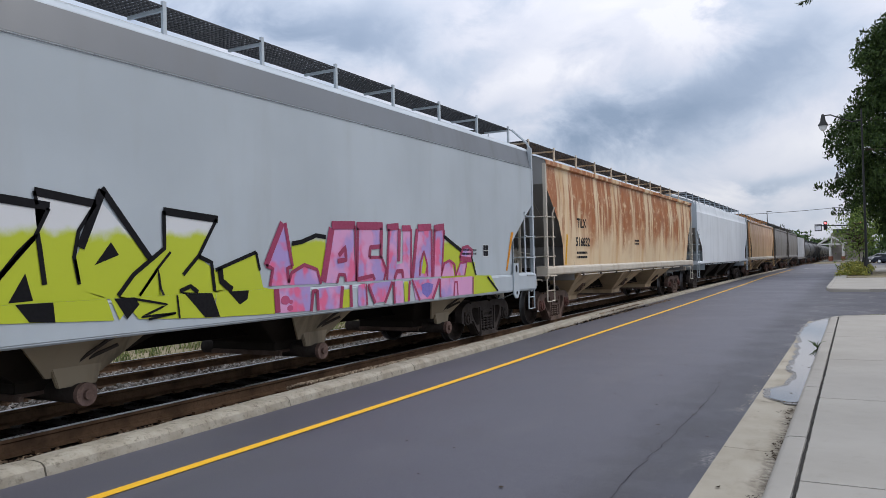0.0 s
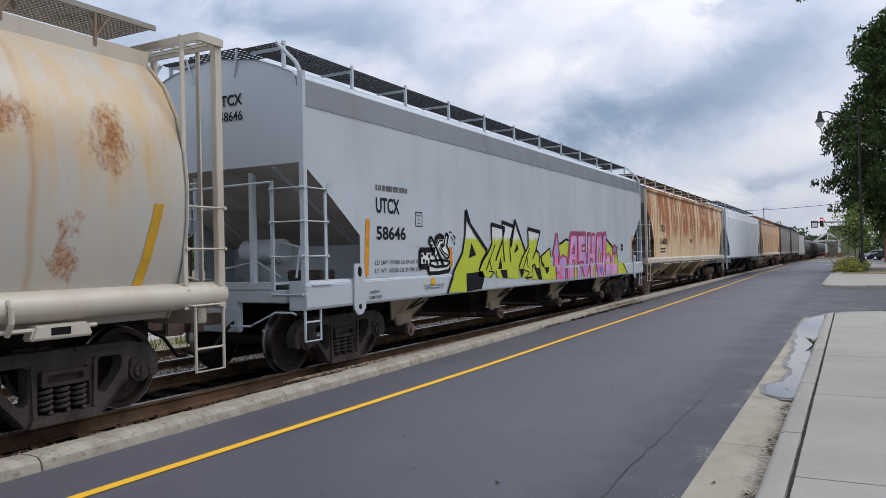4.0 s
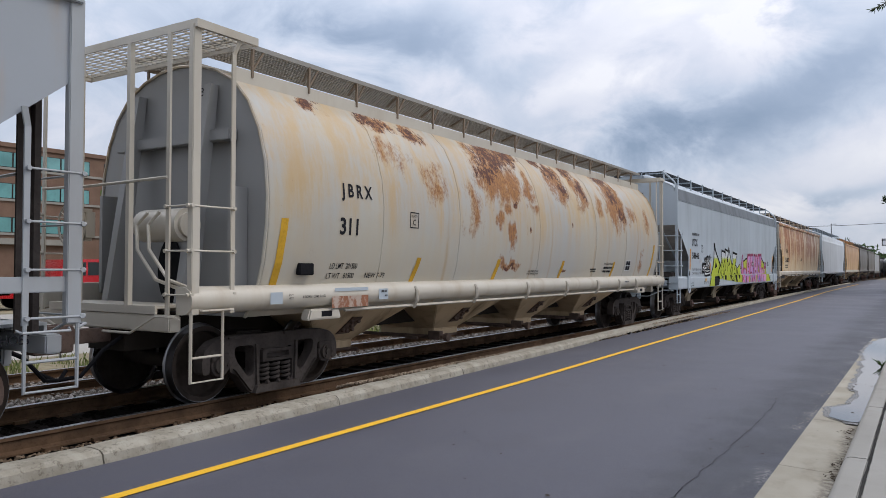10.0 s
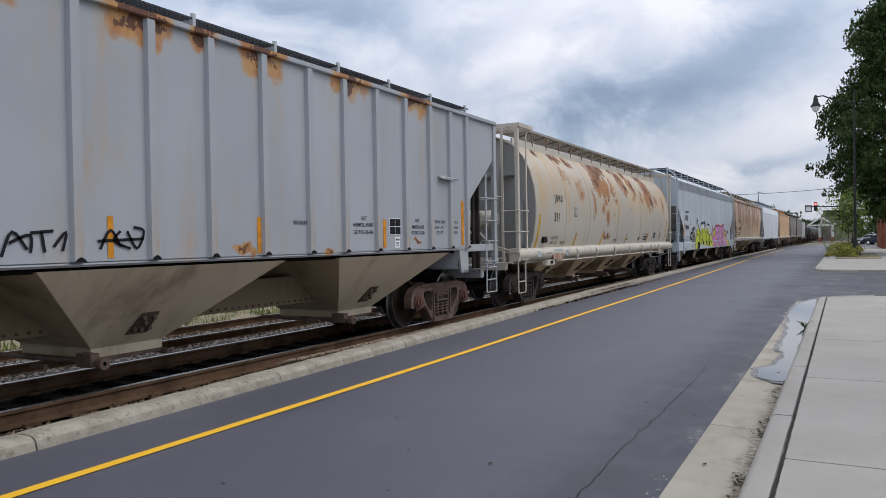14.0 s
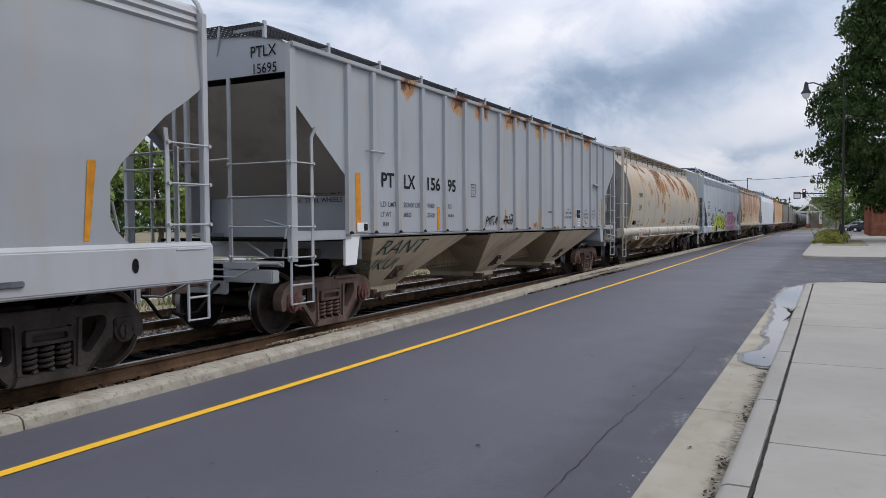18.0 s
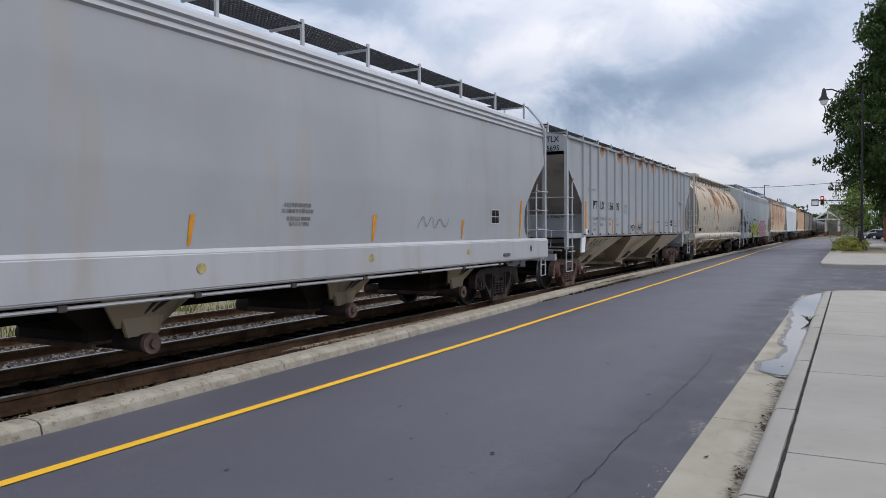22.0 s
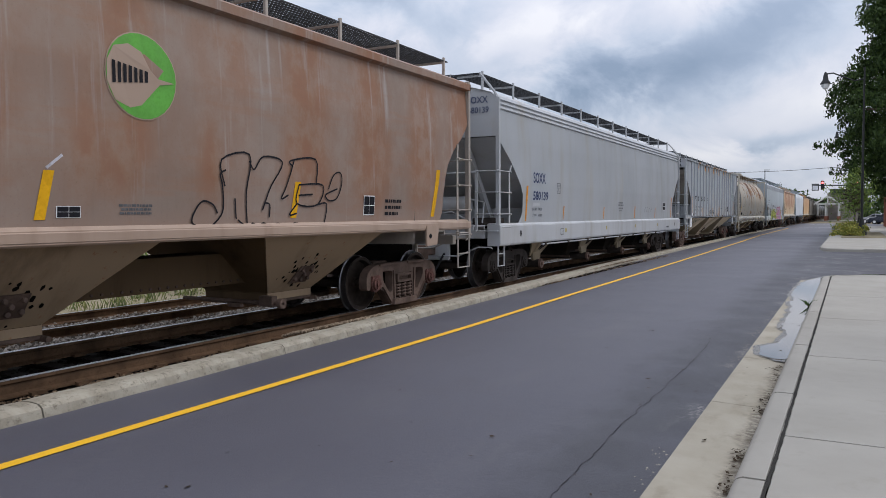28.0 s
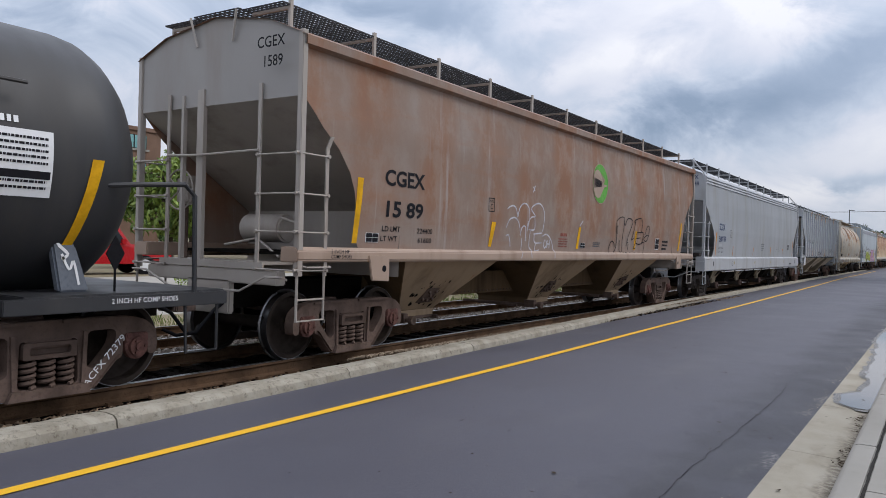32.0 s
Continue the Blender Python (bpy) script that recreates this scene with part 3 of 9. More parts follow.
def plate_with_holes(outer, holes, x0, x1):
    """A flat casting: an outline in (y, z) with openings through it, from x0 to x1."""
    loops = [outer] + holes
    flat = [p for q in loops for p in q]
    tris = tessellate_polygon([[Vector((y, z, 0)) for y, z in q] for q in loops])
    n = len(flat)
    s = Shape().add([(x1, y, z) for y, z in flat] + [(x0, y, z) for y, z in flat], [tuple(t) for t in tris] + [tuple(i + n for i in reversed(t)) for t in tris])
    k = 0
    for q in loops:
        m = len(q)
        s.f += [(k + i, k + (i + 1) % m, k + (i + 1) % m + n, k + i + n) for i in range(m)]
        k += m
    return s


def rounded(pts, r, n=3):
    """An outline with its corners rounded."""
    out = []
    for i, p in enumerate(pts):
        p, a, b = Vector(p), Vector(pts[i - 1]), Vector(pts[(i + 1) % len(pts)])
        da, db = a - p, b - p
        q = min(r, da.length * 0.45, db.length * 0.45)
        p0, p1 = p + da.normalized() * q, p + db.normalized() * q
        for k in range(n + 1):
            t = k / n
            v = p0 * (1 - t) ** 2 + p * 2 * t * (1 - t) + p1 * t * t
            out.append((v.x, v.y))
    return out


def frame_shape():
    """A cast side frame: bowed top member, slanted legs, jaws over the bearings, windows and a spring nest."""
    half = [(0.0, 0.785), (0.5, 0.79), (0.82, 0.78), (1.02, 0.735), (1.15, 0.63), (1.18, 0.5), (1.165, 0.36), (1.065, 0.36), (1.055, 0.60), (0.775, 0.60), (0.765, 0.35), (0.675, 0.33), (0.46, 0.085), (0.38, 0.055), (0.0, 0.055)]
    outer = half[:-1] + [(-y, z) for y, z in reversed(half[1:])]
    window = [(0.38, 0.655), (0.70, 0.655), (0.68, 0.50), (0.47, 0.26), (0.38, 0.30)]
    holes = [rounded(window, 0.07), rounded([(-y, z) for y, z in reversed(window)], 0.07), rounded([(-0.28, 0.60), (0.28, 0.60), (0.29, 0.155), (-0.29, 0.155)], 0.05)]
    s = plate_with_holes(rounded(outer, 0.05), holes, -0.07, 0.085)
    # the spring seat juts out below
    s.prism([(-0.40, 0.06), (0.40, 0.06), (0.36, 0.15), (-0.36, 0.15)], -0.13, 0.14)
    # raised flanges along the slanted legs and the top
    for k in (1, -1):
        s.prism([(k * 0.69, 0.36), (k * 0.72, 0.39), (k * 0.47, 0.115), (k * 0.44, 0.09)], 0.08, 0.125)
        s.prism([(k * 0.37, 0.66), (k * 0.33, 0.66), (k * 0.31, 0.16), (k * 0.35, 0.16)], 0.08, 0.115)
        s.prism([(k * 0.12, 0.755), (k * 0.80, 0.75), (k * 0.80, 0.775), (k * 0.12, 0.785)], 0.08, 0.115)
    return s


def bolster_end_shape():
    return plate_with_holes(rounded([(-0.26, 0.43), (0.26, 0.43), (0.26, 0.585), (-0.26, 0.585)], 0.02), [rounded([(-0.2, 0.47), (0.2, 0.47), (0.2, 0.545), (-0.2, 0.545)], 0.03)], 0.02, 0.12).box(-0.05, 0.06, -0.24, 0.24, 0.44, 0.575)


def spring_shape():
    turns, n = 4.6, 60
    return Shape().tube([(0.062 * math.cos(2 * math.pi * turns * i / n), 0.062 * math.sin(2 * math.pi * turns * i / n), 0.165 + 0.255 * i / n) for i in range(n + 1)], 0.021, 6)


def cap_shape():
    s = Shape().cyl((0.04, 0, 0), (0.10, 0, 0), 0.135, 20).cyl((0.10, 0, 0), (0.145, 0, 0), 0.10, 20).cyl((0.145, 0, 0), (0.165, 0, 0), 0.045, 12)
    for i in range(3):
        t = 2 * math.pi * i / 3
        s.cyl((0.145, 0.068 * math.cos(t), 0.068 * math.sin(t)), (0.168, 0.068 * math.cos(t), 0.068 * math.sin(t)), 0.018, 6)
    return s


def bogie(car, y, mat, full=True):
    for sx, rz in ((1, 0.0), (-1, math.pi)):
        f = shared("side_frame", "side_frame", mat, car, frame_shape, (sx * 1.0, y, RAIL_Z), rz, 0.014)
        if sx > 0 or full:
            for q in (-0.185, 0.0, 0.185):
                shared("spring", "spring", mat, f, spring_shape, (0.045, q, 0), 0, smooth=True, label="coil spring")
            shared("bolster_end", "bolster_end", mat, f, bolster_end_shape, bevel=0.008, label="end of the bolster with a slot")
            # dark box added behind the springs in place of the shaded recess
            shared("wedge", "friction_wedge", GRIME_SHADE, f, lambda: Shape().box(-0.17, -0.11, -0.29, 0.29, 0.18, 0.64), bevel=0.01)
            for q in (-0.92, 0.92):
                shared("bearing_cap", "bearing_cap", CAP_RED if mat is BOGIE else mat, f, cap_shape, (0, q, 0.457), 0, smooth=True, label="round bearing end cap with bolts")
                shared("adapter", "bearing_adapter", CAP_RED if mat is BOGIE else mat, f, lambda: Shape().prism([(-0.135, 0.50), (0.135, 0.50), (0.125, 0.598), (-0.125, 0.598)], -0.07, 0.115), (0, q, 0), bevel=0.01)
    shared("bolster", "bolster", mat, car, lambda: Shape().box(-1.09, 1.09, -0.24, 0.24, 0.525, 0.60).box(-0.6, 0.6, -0.22, 0.22, 0.56, 0.78), (0, y, RAIL_Z), bevel=0.015)
    for q in (-0.92, 0.92):
        w = shared("axle", "wheelset", WHEEL, car, lambda: Shape().cyl((-1.02, 0, 0), (1.02, 0, 0), 0.085, 16), (0, y + q, 0.457 + RAIL_Z), smooth=True)
        for sx, rz in ((1, 0.0), (-1, math.pi)):
            wh = shared("wheel", "wheel", WHEEL, w, lambda: Shape().lathe_x([(0.0, 0.745), (0.10, 0.745), (0.12, 0.70), (0.30, 0.675), (0.38, 0.70), (0.395, 0.80), (0.44, 0.805), (0.452, 0.80), (0.452, 0.70), (0.40, 0.68), (0.12, 0.66), (0, 0.66)], 0, 0, 40), (0, 0, 0), rz, smooth=True)
            shared("tread", "tyre", TREAD, wh, lambda: Shape().lathe_x([(0.437, 0.798), (0.4535, 0.802), (0.457, 0.79), (0.460, 0.72), (0.468, 0.70), (0.486, 0.692), (0.486, 0.675), (0.437, 0.67)], 0, 0, 40, True), (0, 0, 0), 0, smooth=True, label="polished running surface")
        WHEELSETS.append((w, y + q))


def rung_line(car, ladder, mat, a, b, zs):
    """Rungs with bolted ends between two uprights at a and b, (x, y) each."""
    for z in zs:
        d = Vector((b[0] - a[0], b[1] - a[1], 0))
        out = Vector((0.03, 0, 0)) if abs(d.y) > abs(d.x) else Vector((0, math.copysign(0.03, a[1]), 0))
        p, q = Vector((*a, z)), Vector((*b, z))
        r = Shape().tube([p + out, q + out], 0.011, 6)
        for c in (p, q):
            r.cyl(c - out * 0.3, c + out * 1.6, 0.022, 8)
        part("rung", r, mat, ladder)


def bent_bar(path, wx, wy):
    """A flat upright bar along a path, wx by wy thick."""
    return Shape().loft([[(x - wx / 2, y - wy / 2, z), (x + wx / 2, y - wy / 2, z), (x + wx / 2, y + wy / 2, z), (x - wx / 2, y + wy / 2, z)] for x, y, z in path])


def coupler(car, e, half):
    s = Shape().box(-0.09, 0.09, half - 0.5, half + 0.42, 0.78, 0.94).prism([(-0.14, half + 0.38), (0.16, half + 0.36), (0.2, half + 0.62), (0.05, half + 0.66), (0.0, half + 0.5), (-0.12, half + 0.62)], 0.70, 1.0, "z")
    if e < 0:
        s.v = [(-x, -y, z) for x, y, z in s.v]
    part("coupler", s, BOGIE, car, "rusty knuckle coupler", 0.015)
    h = Shape().tube([(0.3, e * (half - 0.1), 0.85), (0.33, e * (half + 0.15), 0.72), (0.3, e * (half + 0.4), 0.45), (0.2, e * (half + 0.62), 0.42), (0.1, e * (half + 0.75), 0.5)], 0.024, 8)
    part("air_hose", h, BLACK, car, smooth=True)


GEAR = dict(
    u=dict(inner=1.05, inner_top=2.78, side_in=0.53, side_top=2.75, rungs=(1.2, 1.72, 2.2, 2.66), posts=(), rail=2.76, step=(0.56, 0.36), low=0.98),
    j=dict(inner=1.2, inner_top=4.2, side_in=0.6, side_top=4.2, rungs=(1.35, 1.82, 2.3), posts=((0.48, 4.2, 0.06), (-0.48, 4.2, 0.06)), rail=2.62, step=(0.42, 0.45), low=1.14),
    p=dict(inner=0.53, inner_top=3.72, side_in=0.52, side_top=3.02, rungs=(1.2, 1.62, 2.04, 2.5), posts=((-0.31, 3.6, 0.06),), rail=2.58, step=(0.56, 0.5), low=1.14),
    s=dict(inner=1.08, inner_top=2.6, side_in=0.63, side_top=2.72, rungs=(1.3, 1.66, 2.12, 2.57), posts=(), rail=2.55, step=(0.56, 0.33), low=0.98),
    c=dict(inner=0.9, inner_top=3.6, side_in=0.53, side_top=2.96, rungs=(1.27, 1.74, 2.21, 2.7), posts=((-0.25, 3.62, 0.13), (-0.62, 3.57, 0.05)), rail=2.76, step=(0.65, 0.5), low=1.2))


def end_gear(car, e, half, x, mat, z_floor, post_top, brake=False, kind="c", wide=0.09):
    """Posts, ladders, grab irons, crossover platform and steps at one end."""
    g = GEAR[kind]
    y = e * half
    near, inn = e * (half - 0.02), e * (half - g["side_in"])
    for sx in (1, -1):
        part("corner_post", Shape().box(sx * x - 0.05, sx * x + 0.03, min(near, near - e * wide), max(near, near - e * wide), g["low"], post_top), mat, car, bevel=0.008)
        top = g["side_top"]
        lad = part("side_ladder", bent_bar([(sx * x, inn, g["low"]), (sx * x, inn, top - 0.16), (sx * (x + 0.035), inn - e * 0.05, top)], 0.02, 0.055), mat, car)
        rung_line(car, lad, mat, (sx * x, near), (sx * x, inn), g["rungs"])
        xi = sx * g["inner"]
        lad2 = part("end_ladder", bent_bar([(xi, near, z_floor - 0.1), (xi, near, g["inner_top"])], 0.055, 0.025), mat, car)
        rung_line(car, lad2, mat, (xi, near), (sx * x, near), g["rungs"])
        sz, sl = g["step"]
        st = Shape().tube([(sx * x, near - e * 0.02, g["low"] + 0.02), (sx * x, near - e * 0.02, sz), (sx * x, near - e * sl, sz), (sx * x, near - e * sl, g["low"] + 0.02)], 0.019, 6).tube([(sx * x, near - e * 0.02, sz + 0.26), (sx * x, near - e * sl, sz + 0.26)], 0.014, 6)
        part("sill_step", st, mat, car, "bent steel stirrup step")
        part("grab_iron", Shape().tube([(sx * x, near - e * 0.1, z_floor - 0.02), (sx * (x + 0.06), near - e * 0.12, z_floor - 0.04), (sx * (x + 0.06), near - e * 0.55, z_floor - 0.04), (sx * x, near - e * 0.57, z_floor - 0.02)], 0.012, 6), mat, car)
        part("cut_lever", Shape().tube([(sx * (x - 0.1), near + e * 0.05, g["low"] - 0.05), (sx * (x - 0.1), near + e * 0.12, g["low"] - 0.02), (sx * (x - 0.4), near + e * 0.12, g["low"] - 0.02), (sx * 0.7, near + e * 0.1, g["low"] - 0.22), (sx * 0.2, near + e * 0.1, g["low"] - 0.22)], 0.015, 6), mat, car, "bent uncoupling lever")
    for px, top, w in g["posts"]:
        part("end_post", bent_bar([(px, near - e * 0.03, z_floor - 0.1), (px, near - e * 0.03, top)], w, 0.06), mat, car)
    d = lambda q: e * (half - q)
    s = Shape().prism([(d(0), z_floor), (d(0.58), z_floor), (d(0.58), z_floor - 0.09), (d(0.55), z_floor - 0.09), (d(0.55), z_floor - 0.03), (d(0.03), z_floor - 0.03), (d(0.03), z_floor - 0.09), (d(0), z_floor - 0.09)], -1.02, 1.02)
    part("crossover_platform", s, mat, car, "steel crossover platform")
    part("end_handrail", Shape().tube([(-g["inner"], near + e * 0.02, g["rail"]), (-0.2, near + e * 0.03, g["rail"] - 0.02), (g["inner"], near + e * 0.02, g["rail"])], 0.017, 6), mat, car)
    part("end_beam", Shape().box(-x + 0.3, x - 0.3, min(y, y - e * 0.16), max(y, y - e * 0.16), z_floor - 0.28, z_floor - 0.1), mat, car, bevel=0.015)
    coupler(car, e, half)
    if brake:
        c, r = Vector((-0.8, y - e * 0.14, z_floor + 0.95)), 0.28
        ring = [c + Vector((r * math.cos(t), 0, r * math.sin(t))) for t in [2 * math.pi * i / 20 for i in range(21)]]
        w = Shape().tube(ring, 0.014, 6)
        for i in range(5):
            t = 2 * math.pi * i / 5
            w.tube([c, c + Vector((r * math.cos(t), 0, r * math.sin(t)))], 0.012, 5)
        part("hand_brake_wheel", w, mat, car, "spoked hand brake wheel")
        part("brake_gearbox", Shape().box(c.x - 0.16, c.x + 0.16, min(c.y - e * 0.05, c.y - e * 0.24), max(c.y - e * 0.05, c.y - e * 0.24), c.z - 0.2, c.z + 0.2), mat, car, bevel=0.04)
        part("brake_rod", Shape().cyl((c.x, c.y - e * 0.12, c.z - 0.2), (c.x, c.y - e * 0.12, z_floor - 0.1), 0.03, 8), BOGIE, car)


def grating(x0, x1, y0, y1, z, nx=9, step=0.07, t=0.012):
    s = Shape()
    for i in range(nx + 1):
        x = x0 + (x1 - x0) * i / nx
        s.box(x - t * 0.6, x + t * 0.6, y0, y1, z - 0.022, z)
    n = int((y1 - y0) / step)
    for i in range(n + 1):
        y = y0 + (y1 - y0) * i / n
        s.box(x0, x1, y - t * 0.6, y + t * 0.6, z - 0.016, z - 0.004)
    return s


def hopper_bay(car, y, top, zt, bottom, zb, xt, xb, mat, outlet="", face=None, stain=False):
    r = lambda hy, hx, z: [(hx, y - hy, z), (hx, y + hy, z), (-hx, y + hy, z), (-hx, y - hy, z)]
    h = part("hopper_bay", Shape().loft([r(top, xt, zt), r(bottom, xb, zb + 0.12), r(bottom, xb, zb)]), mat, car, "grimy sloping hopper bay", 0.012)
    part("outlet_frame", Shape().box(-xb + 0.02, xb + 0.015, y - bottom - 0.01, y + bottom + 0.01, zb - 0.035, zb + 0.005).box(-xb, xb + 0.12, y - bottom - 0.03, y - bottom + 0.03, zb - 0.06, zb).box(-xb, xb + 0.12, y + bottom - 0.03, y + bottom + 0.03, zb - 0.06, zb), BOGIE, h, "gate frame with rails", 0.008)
    if mat is not BAY_SHADE:
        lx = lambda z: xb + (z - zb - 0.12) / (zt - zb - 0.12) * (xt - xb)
        # lighter plate over the bay; its lit look is in the colour
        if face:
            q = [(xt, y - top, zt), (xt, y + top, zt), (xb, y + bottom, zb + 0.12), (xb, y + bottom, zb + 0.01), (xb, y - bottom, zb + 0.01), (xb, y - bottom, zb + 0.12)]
            plate = part("bay_face", Shape().add([(x + 0.006, a, b) for x, a, b in q], [(0, 1, 2, 5), (5, 2, 3, 4)]), face, h, "dusty outer face of the bay, lightened as if lit")
        else:
            plate = h
        wide = 0.2 if stain else 0.15
        z0, z1 = zb + 0.24, zb + 0.50
        at = lambda a, z, d: (lx(z) + 0.008 + d, a, z)
        if stain:
            r_ = random.Random(int(y * 10))
            s = Shape()
            for k in range(46):
                a, z, w = y + r_.gauss(0, 0.2), (z0 + z1) / 2 + r_.gauss(0, 0.12), r_.uniform(0.012, 0.05)
                s.add([at(a + w * math.cos(t) * r_.uniform(0.5, 1), max(zb + 0.14, z + w * math.sin(t) * r_.uniform(0.5, 1)), 0.003 + 0.00004 * k) for t in (0, 1.05, 2.1, 3.14, 4.2, 5.2)], [(0, 1, 2, 3, 4, 5)])
            tagged(part("oil_stain", s, GRIME_SHADE, plate, "black flaked patch round the shaker"), kind="stuff")
        s = Shape().loft([[at(y - wide, z0, 0.0), at(y + wide, z0, 0.0), at(y + wide * 0.8, z1, 0.0), at(y - wide * 0.8, z1, 0.0)], [at(y - wide, z0, 0.03), at(y + wide, z0, 0.03), at(y + wide * 0.8, z1, 0.03), at(y - wide * 0.8, z1, 0.03)]])
        for a, z in ((-0.7, 0.25), (0.0, 0.2), (0.7, 0.25), (-0.5, 0.75), (0.5, 0.75), (0.0, 0.5)):
            c_ = (lx(z0 + z * (z1 - z0)) + 0.03, y + a * wide, z0 + z * (z1 - z0))
            s.cyl(c_, (c_[0] + 0.05, c_[1], c_[2]), 0.032, 7)
        part("shaker_bracket", s, BOGIE, plate, "rusty bolted shaker bracket", 0.006)
    if outlet == "pipe":
        # pale outer face; the bay behind it has its shade painted in
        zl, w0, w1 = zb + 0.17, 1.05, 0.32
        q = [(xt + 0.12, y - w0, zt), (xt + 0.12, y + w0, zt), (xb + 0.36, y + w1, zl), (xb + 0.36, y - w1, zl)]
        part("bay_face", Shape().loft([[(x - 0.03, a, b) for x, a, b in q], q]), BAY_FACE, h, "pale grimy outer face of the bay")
        part("bay_rib", Shape().tube([(xb + 0.40, y - 0.02, zl + 0.12), (xt + 0.0, y + 0.16, zt - 0.34), (xt + 0.06, y + 0.34, zt - 0.26)], 0.02, 5).tube([(xb + 0.44, y + 0.1, zl + 0.16), (xt - 0.02, y + 0.3, zt - 0.4)], 0.02, 5), BOGIE_DARK, h, "bent vibrator bracket")
        part("outlet_pipe", Shape().cyl((-1.2, y, zb - 0.02), (1.12, y, zb - 0.02), 0.105, 18), BOGIE_DARK, h, "discharge pipe", smooth=True)
        part("pipe_cap", Shape().cyl((1.12, y, zb - 0.02), (1.18, y, zb - 0.02), 0.12, 18).cyl((1.18, y, zb - 0.02), (1.22, y, zb - 0.02), 0.05, 10), PIPE_CAP, h, "dusty red pipe cap", smooth=True)
        part("pipe_bracket", Shape().prism([(y - 0.36, zb + 0.46), (y + 0.36, zb + 0.46), (y + 0.22, zb + 0.06), (y - 0.22, zb + 0.06)], 0.98, 1.04), BAY_FACE, h, bevel=0.01)
    elif outlet == "gate":
        part("gate_shaft", Shape().cyl((-xb - 0.3, y - bottom - 0.14, zb), (xb + 0.42, y - bottom - 0.14, zb), 0.03, 8).cyl((xb + 0.34, y - bottom - 0.14, zb), (xb + 0.42, y - bottom - 0.14, zb), 0.075, 10).box(xb + 0.02, xb + 0.26, y - bottom - 0.2, y - bottom - 0.08, zb - 0.05, zb + 0.1).box(xb - 0.2, xb + 0.05, y - bottom - 0.6, y - bottom - 0.54, zb - 0.02, zb + 0.03), BOGIE, h, "rusty gate winding shaft", 0.006)
    return h


def hopper_car(c):
    """A covered hopper: shell, ends, roof, sills, bays, gear. c: its sizes and looks."""
    half = c["L"] / 2
    car = thing("covered_hopper_car", c["label"], "rail car", group="cars of the freight train")
    prof, cut, zc = c["prof"], c["cut"], c["zc"]
    zp, xp = [p[1] for p in prof], [p[0] for p in prof]
    side = lambda z: float(np.interp(z, zp, xp))
    cz, cd = [p[0] for p in cut], [p[1] for p in cut]
    inset = lambda z: float(np.interp(z, cz, cd))
    z0, eave = zp[0], zp[-1]
    zs = sorted(set(zp) | set(cz) | {z0 + (eave - z0) * i / 14 for i in range(15)})
    zs = [z for z in zs if z0 <= z <= eave]
    for sx in (1, -1):
        part("side_sheet", Shape().sheet([[(sx * side(z), -half + inset(z), z), (sx * side(z), half - inset(z), z)] for z in zs]), c["paint"], car, smooth=True)
    roof = [(side(eave), eave)] + c["roof"]
    ring = roof + [(-x, z) for x, z in reversed(roof) if x > 0]
    yr = half - c.get("roof_in", 0.0)
    part("roof", Shape().sheet([[(x, -yr, z), (x, yr, z)] for x, z in ring]), c.get("roof_mat", c["frame"]), car, smooth=True)
    up = [z for z in zs if z >= zc]
    for e in (1, -1):
        ye = e * (half - inset(eave) - 0.004)
        outline = [(side(z), z) for z in up] + [p for p in roof[1:]]
        outline = outline + [(-x, z) for x, z in reversed(outline) if x > 0]
        end = part("end_panel", Shape().prism(outline, ye, ye - e * 0.02, "y"), c["end"], car, smooth=True)
        yi, zf = e * (half - c["slope"][0]), c["slope"][1]
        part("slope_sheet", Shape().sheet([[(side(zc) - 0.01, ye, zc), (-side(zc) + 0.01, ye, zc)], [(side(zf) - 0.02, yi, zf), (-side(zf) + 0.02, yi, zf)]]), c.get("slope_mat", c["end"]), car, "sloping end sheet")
        part("end_bulkhead", Shape().sheet([[(side(zf) - 0.02, yi, zf), (-side(zf) + 0.02, yi, zf)], [(side(zf) - 0.02, yi, z0 - 0.4), (-side(zf) + 0.02, yi, z0 - 0.4)]]), c.get("bulkhead", c["end"]), car)
        for sx in (1, -1):
            if c["id"] == "s":
                part("slope_leg", Shape().prism([(ye - e * 0.05, zc - 0.02), (ye - e * 0.18, zc - 0.02), (e * (half - c["slope"][0] + 0.55), c["floor"]), (e * (half - c["slope"][0] + 0.75), c["floor"])], sx * 0.75 - 0.05, sx * 0.75 + 0.05), c["end"], car, "slanted support leg")
            elif c["id"] not in "pc":
                part("end_post", Shape().box(sx * 0.55 - 0.035, sx * 0.55 + 0.035, min(ye - e * 0.12, ye - e * 0.2), max(ye - e * 0.12, ye - e * 0.2), c["floor"] - 0.05, zc + 0.02), c["frame"], car)
                part("slope_rib", Shape().prism([(ye - e * 0.05, zc - 0.05), (ye - e * 0.05, zc), (yi + e * 0.02, zf + 0.1), (yi + e * 0.02, zf)], sx * 1.05 - 0.03, sx * 1.05 + 0.03), c["end"], car)
        end_gear(car, e, half, c["x"], c["frame"], c["floor"], c["post"], e == c.get("brake", -1), c["id"] if c["id"] in GEAR else "c", c.get("wide_post", 0.09))
        if c["id"] in "us":
            for sx in (1, -1):
                part("corner_bend", Shape().tube([(sx * 1.58, e * (half - 0.05), c["post"] - 0.05), (sx * 1.5, e * (half - 0.05), c["post"] + 0.12), (sx * (c["walk"][1] + 0.02), e * (half - 0.08), c["walk"][2] - 0.01)], 0.03, 6), c["frame"], car, "bent corner post top")
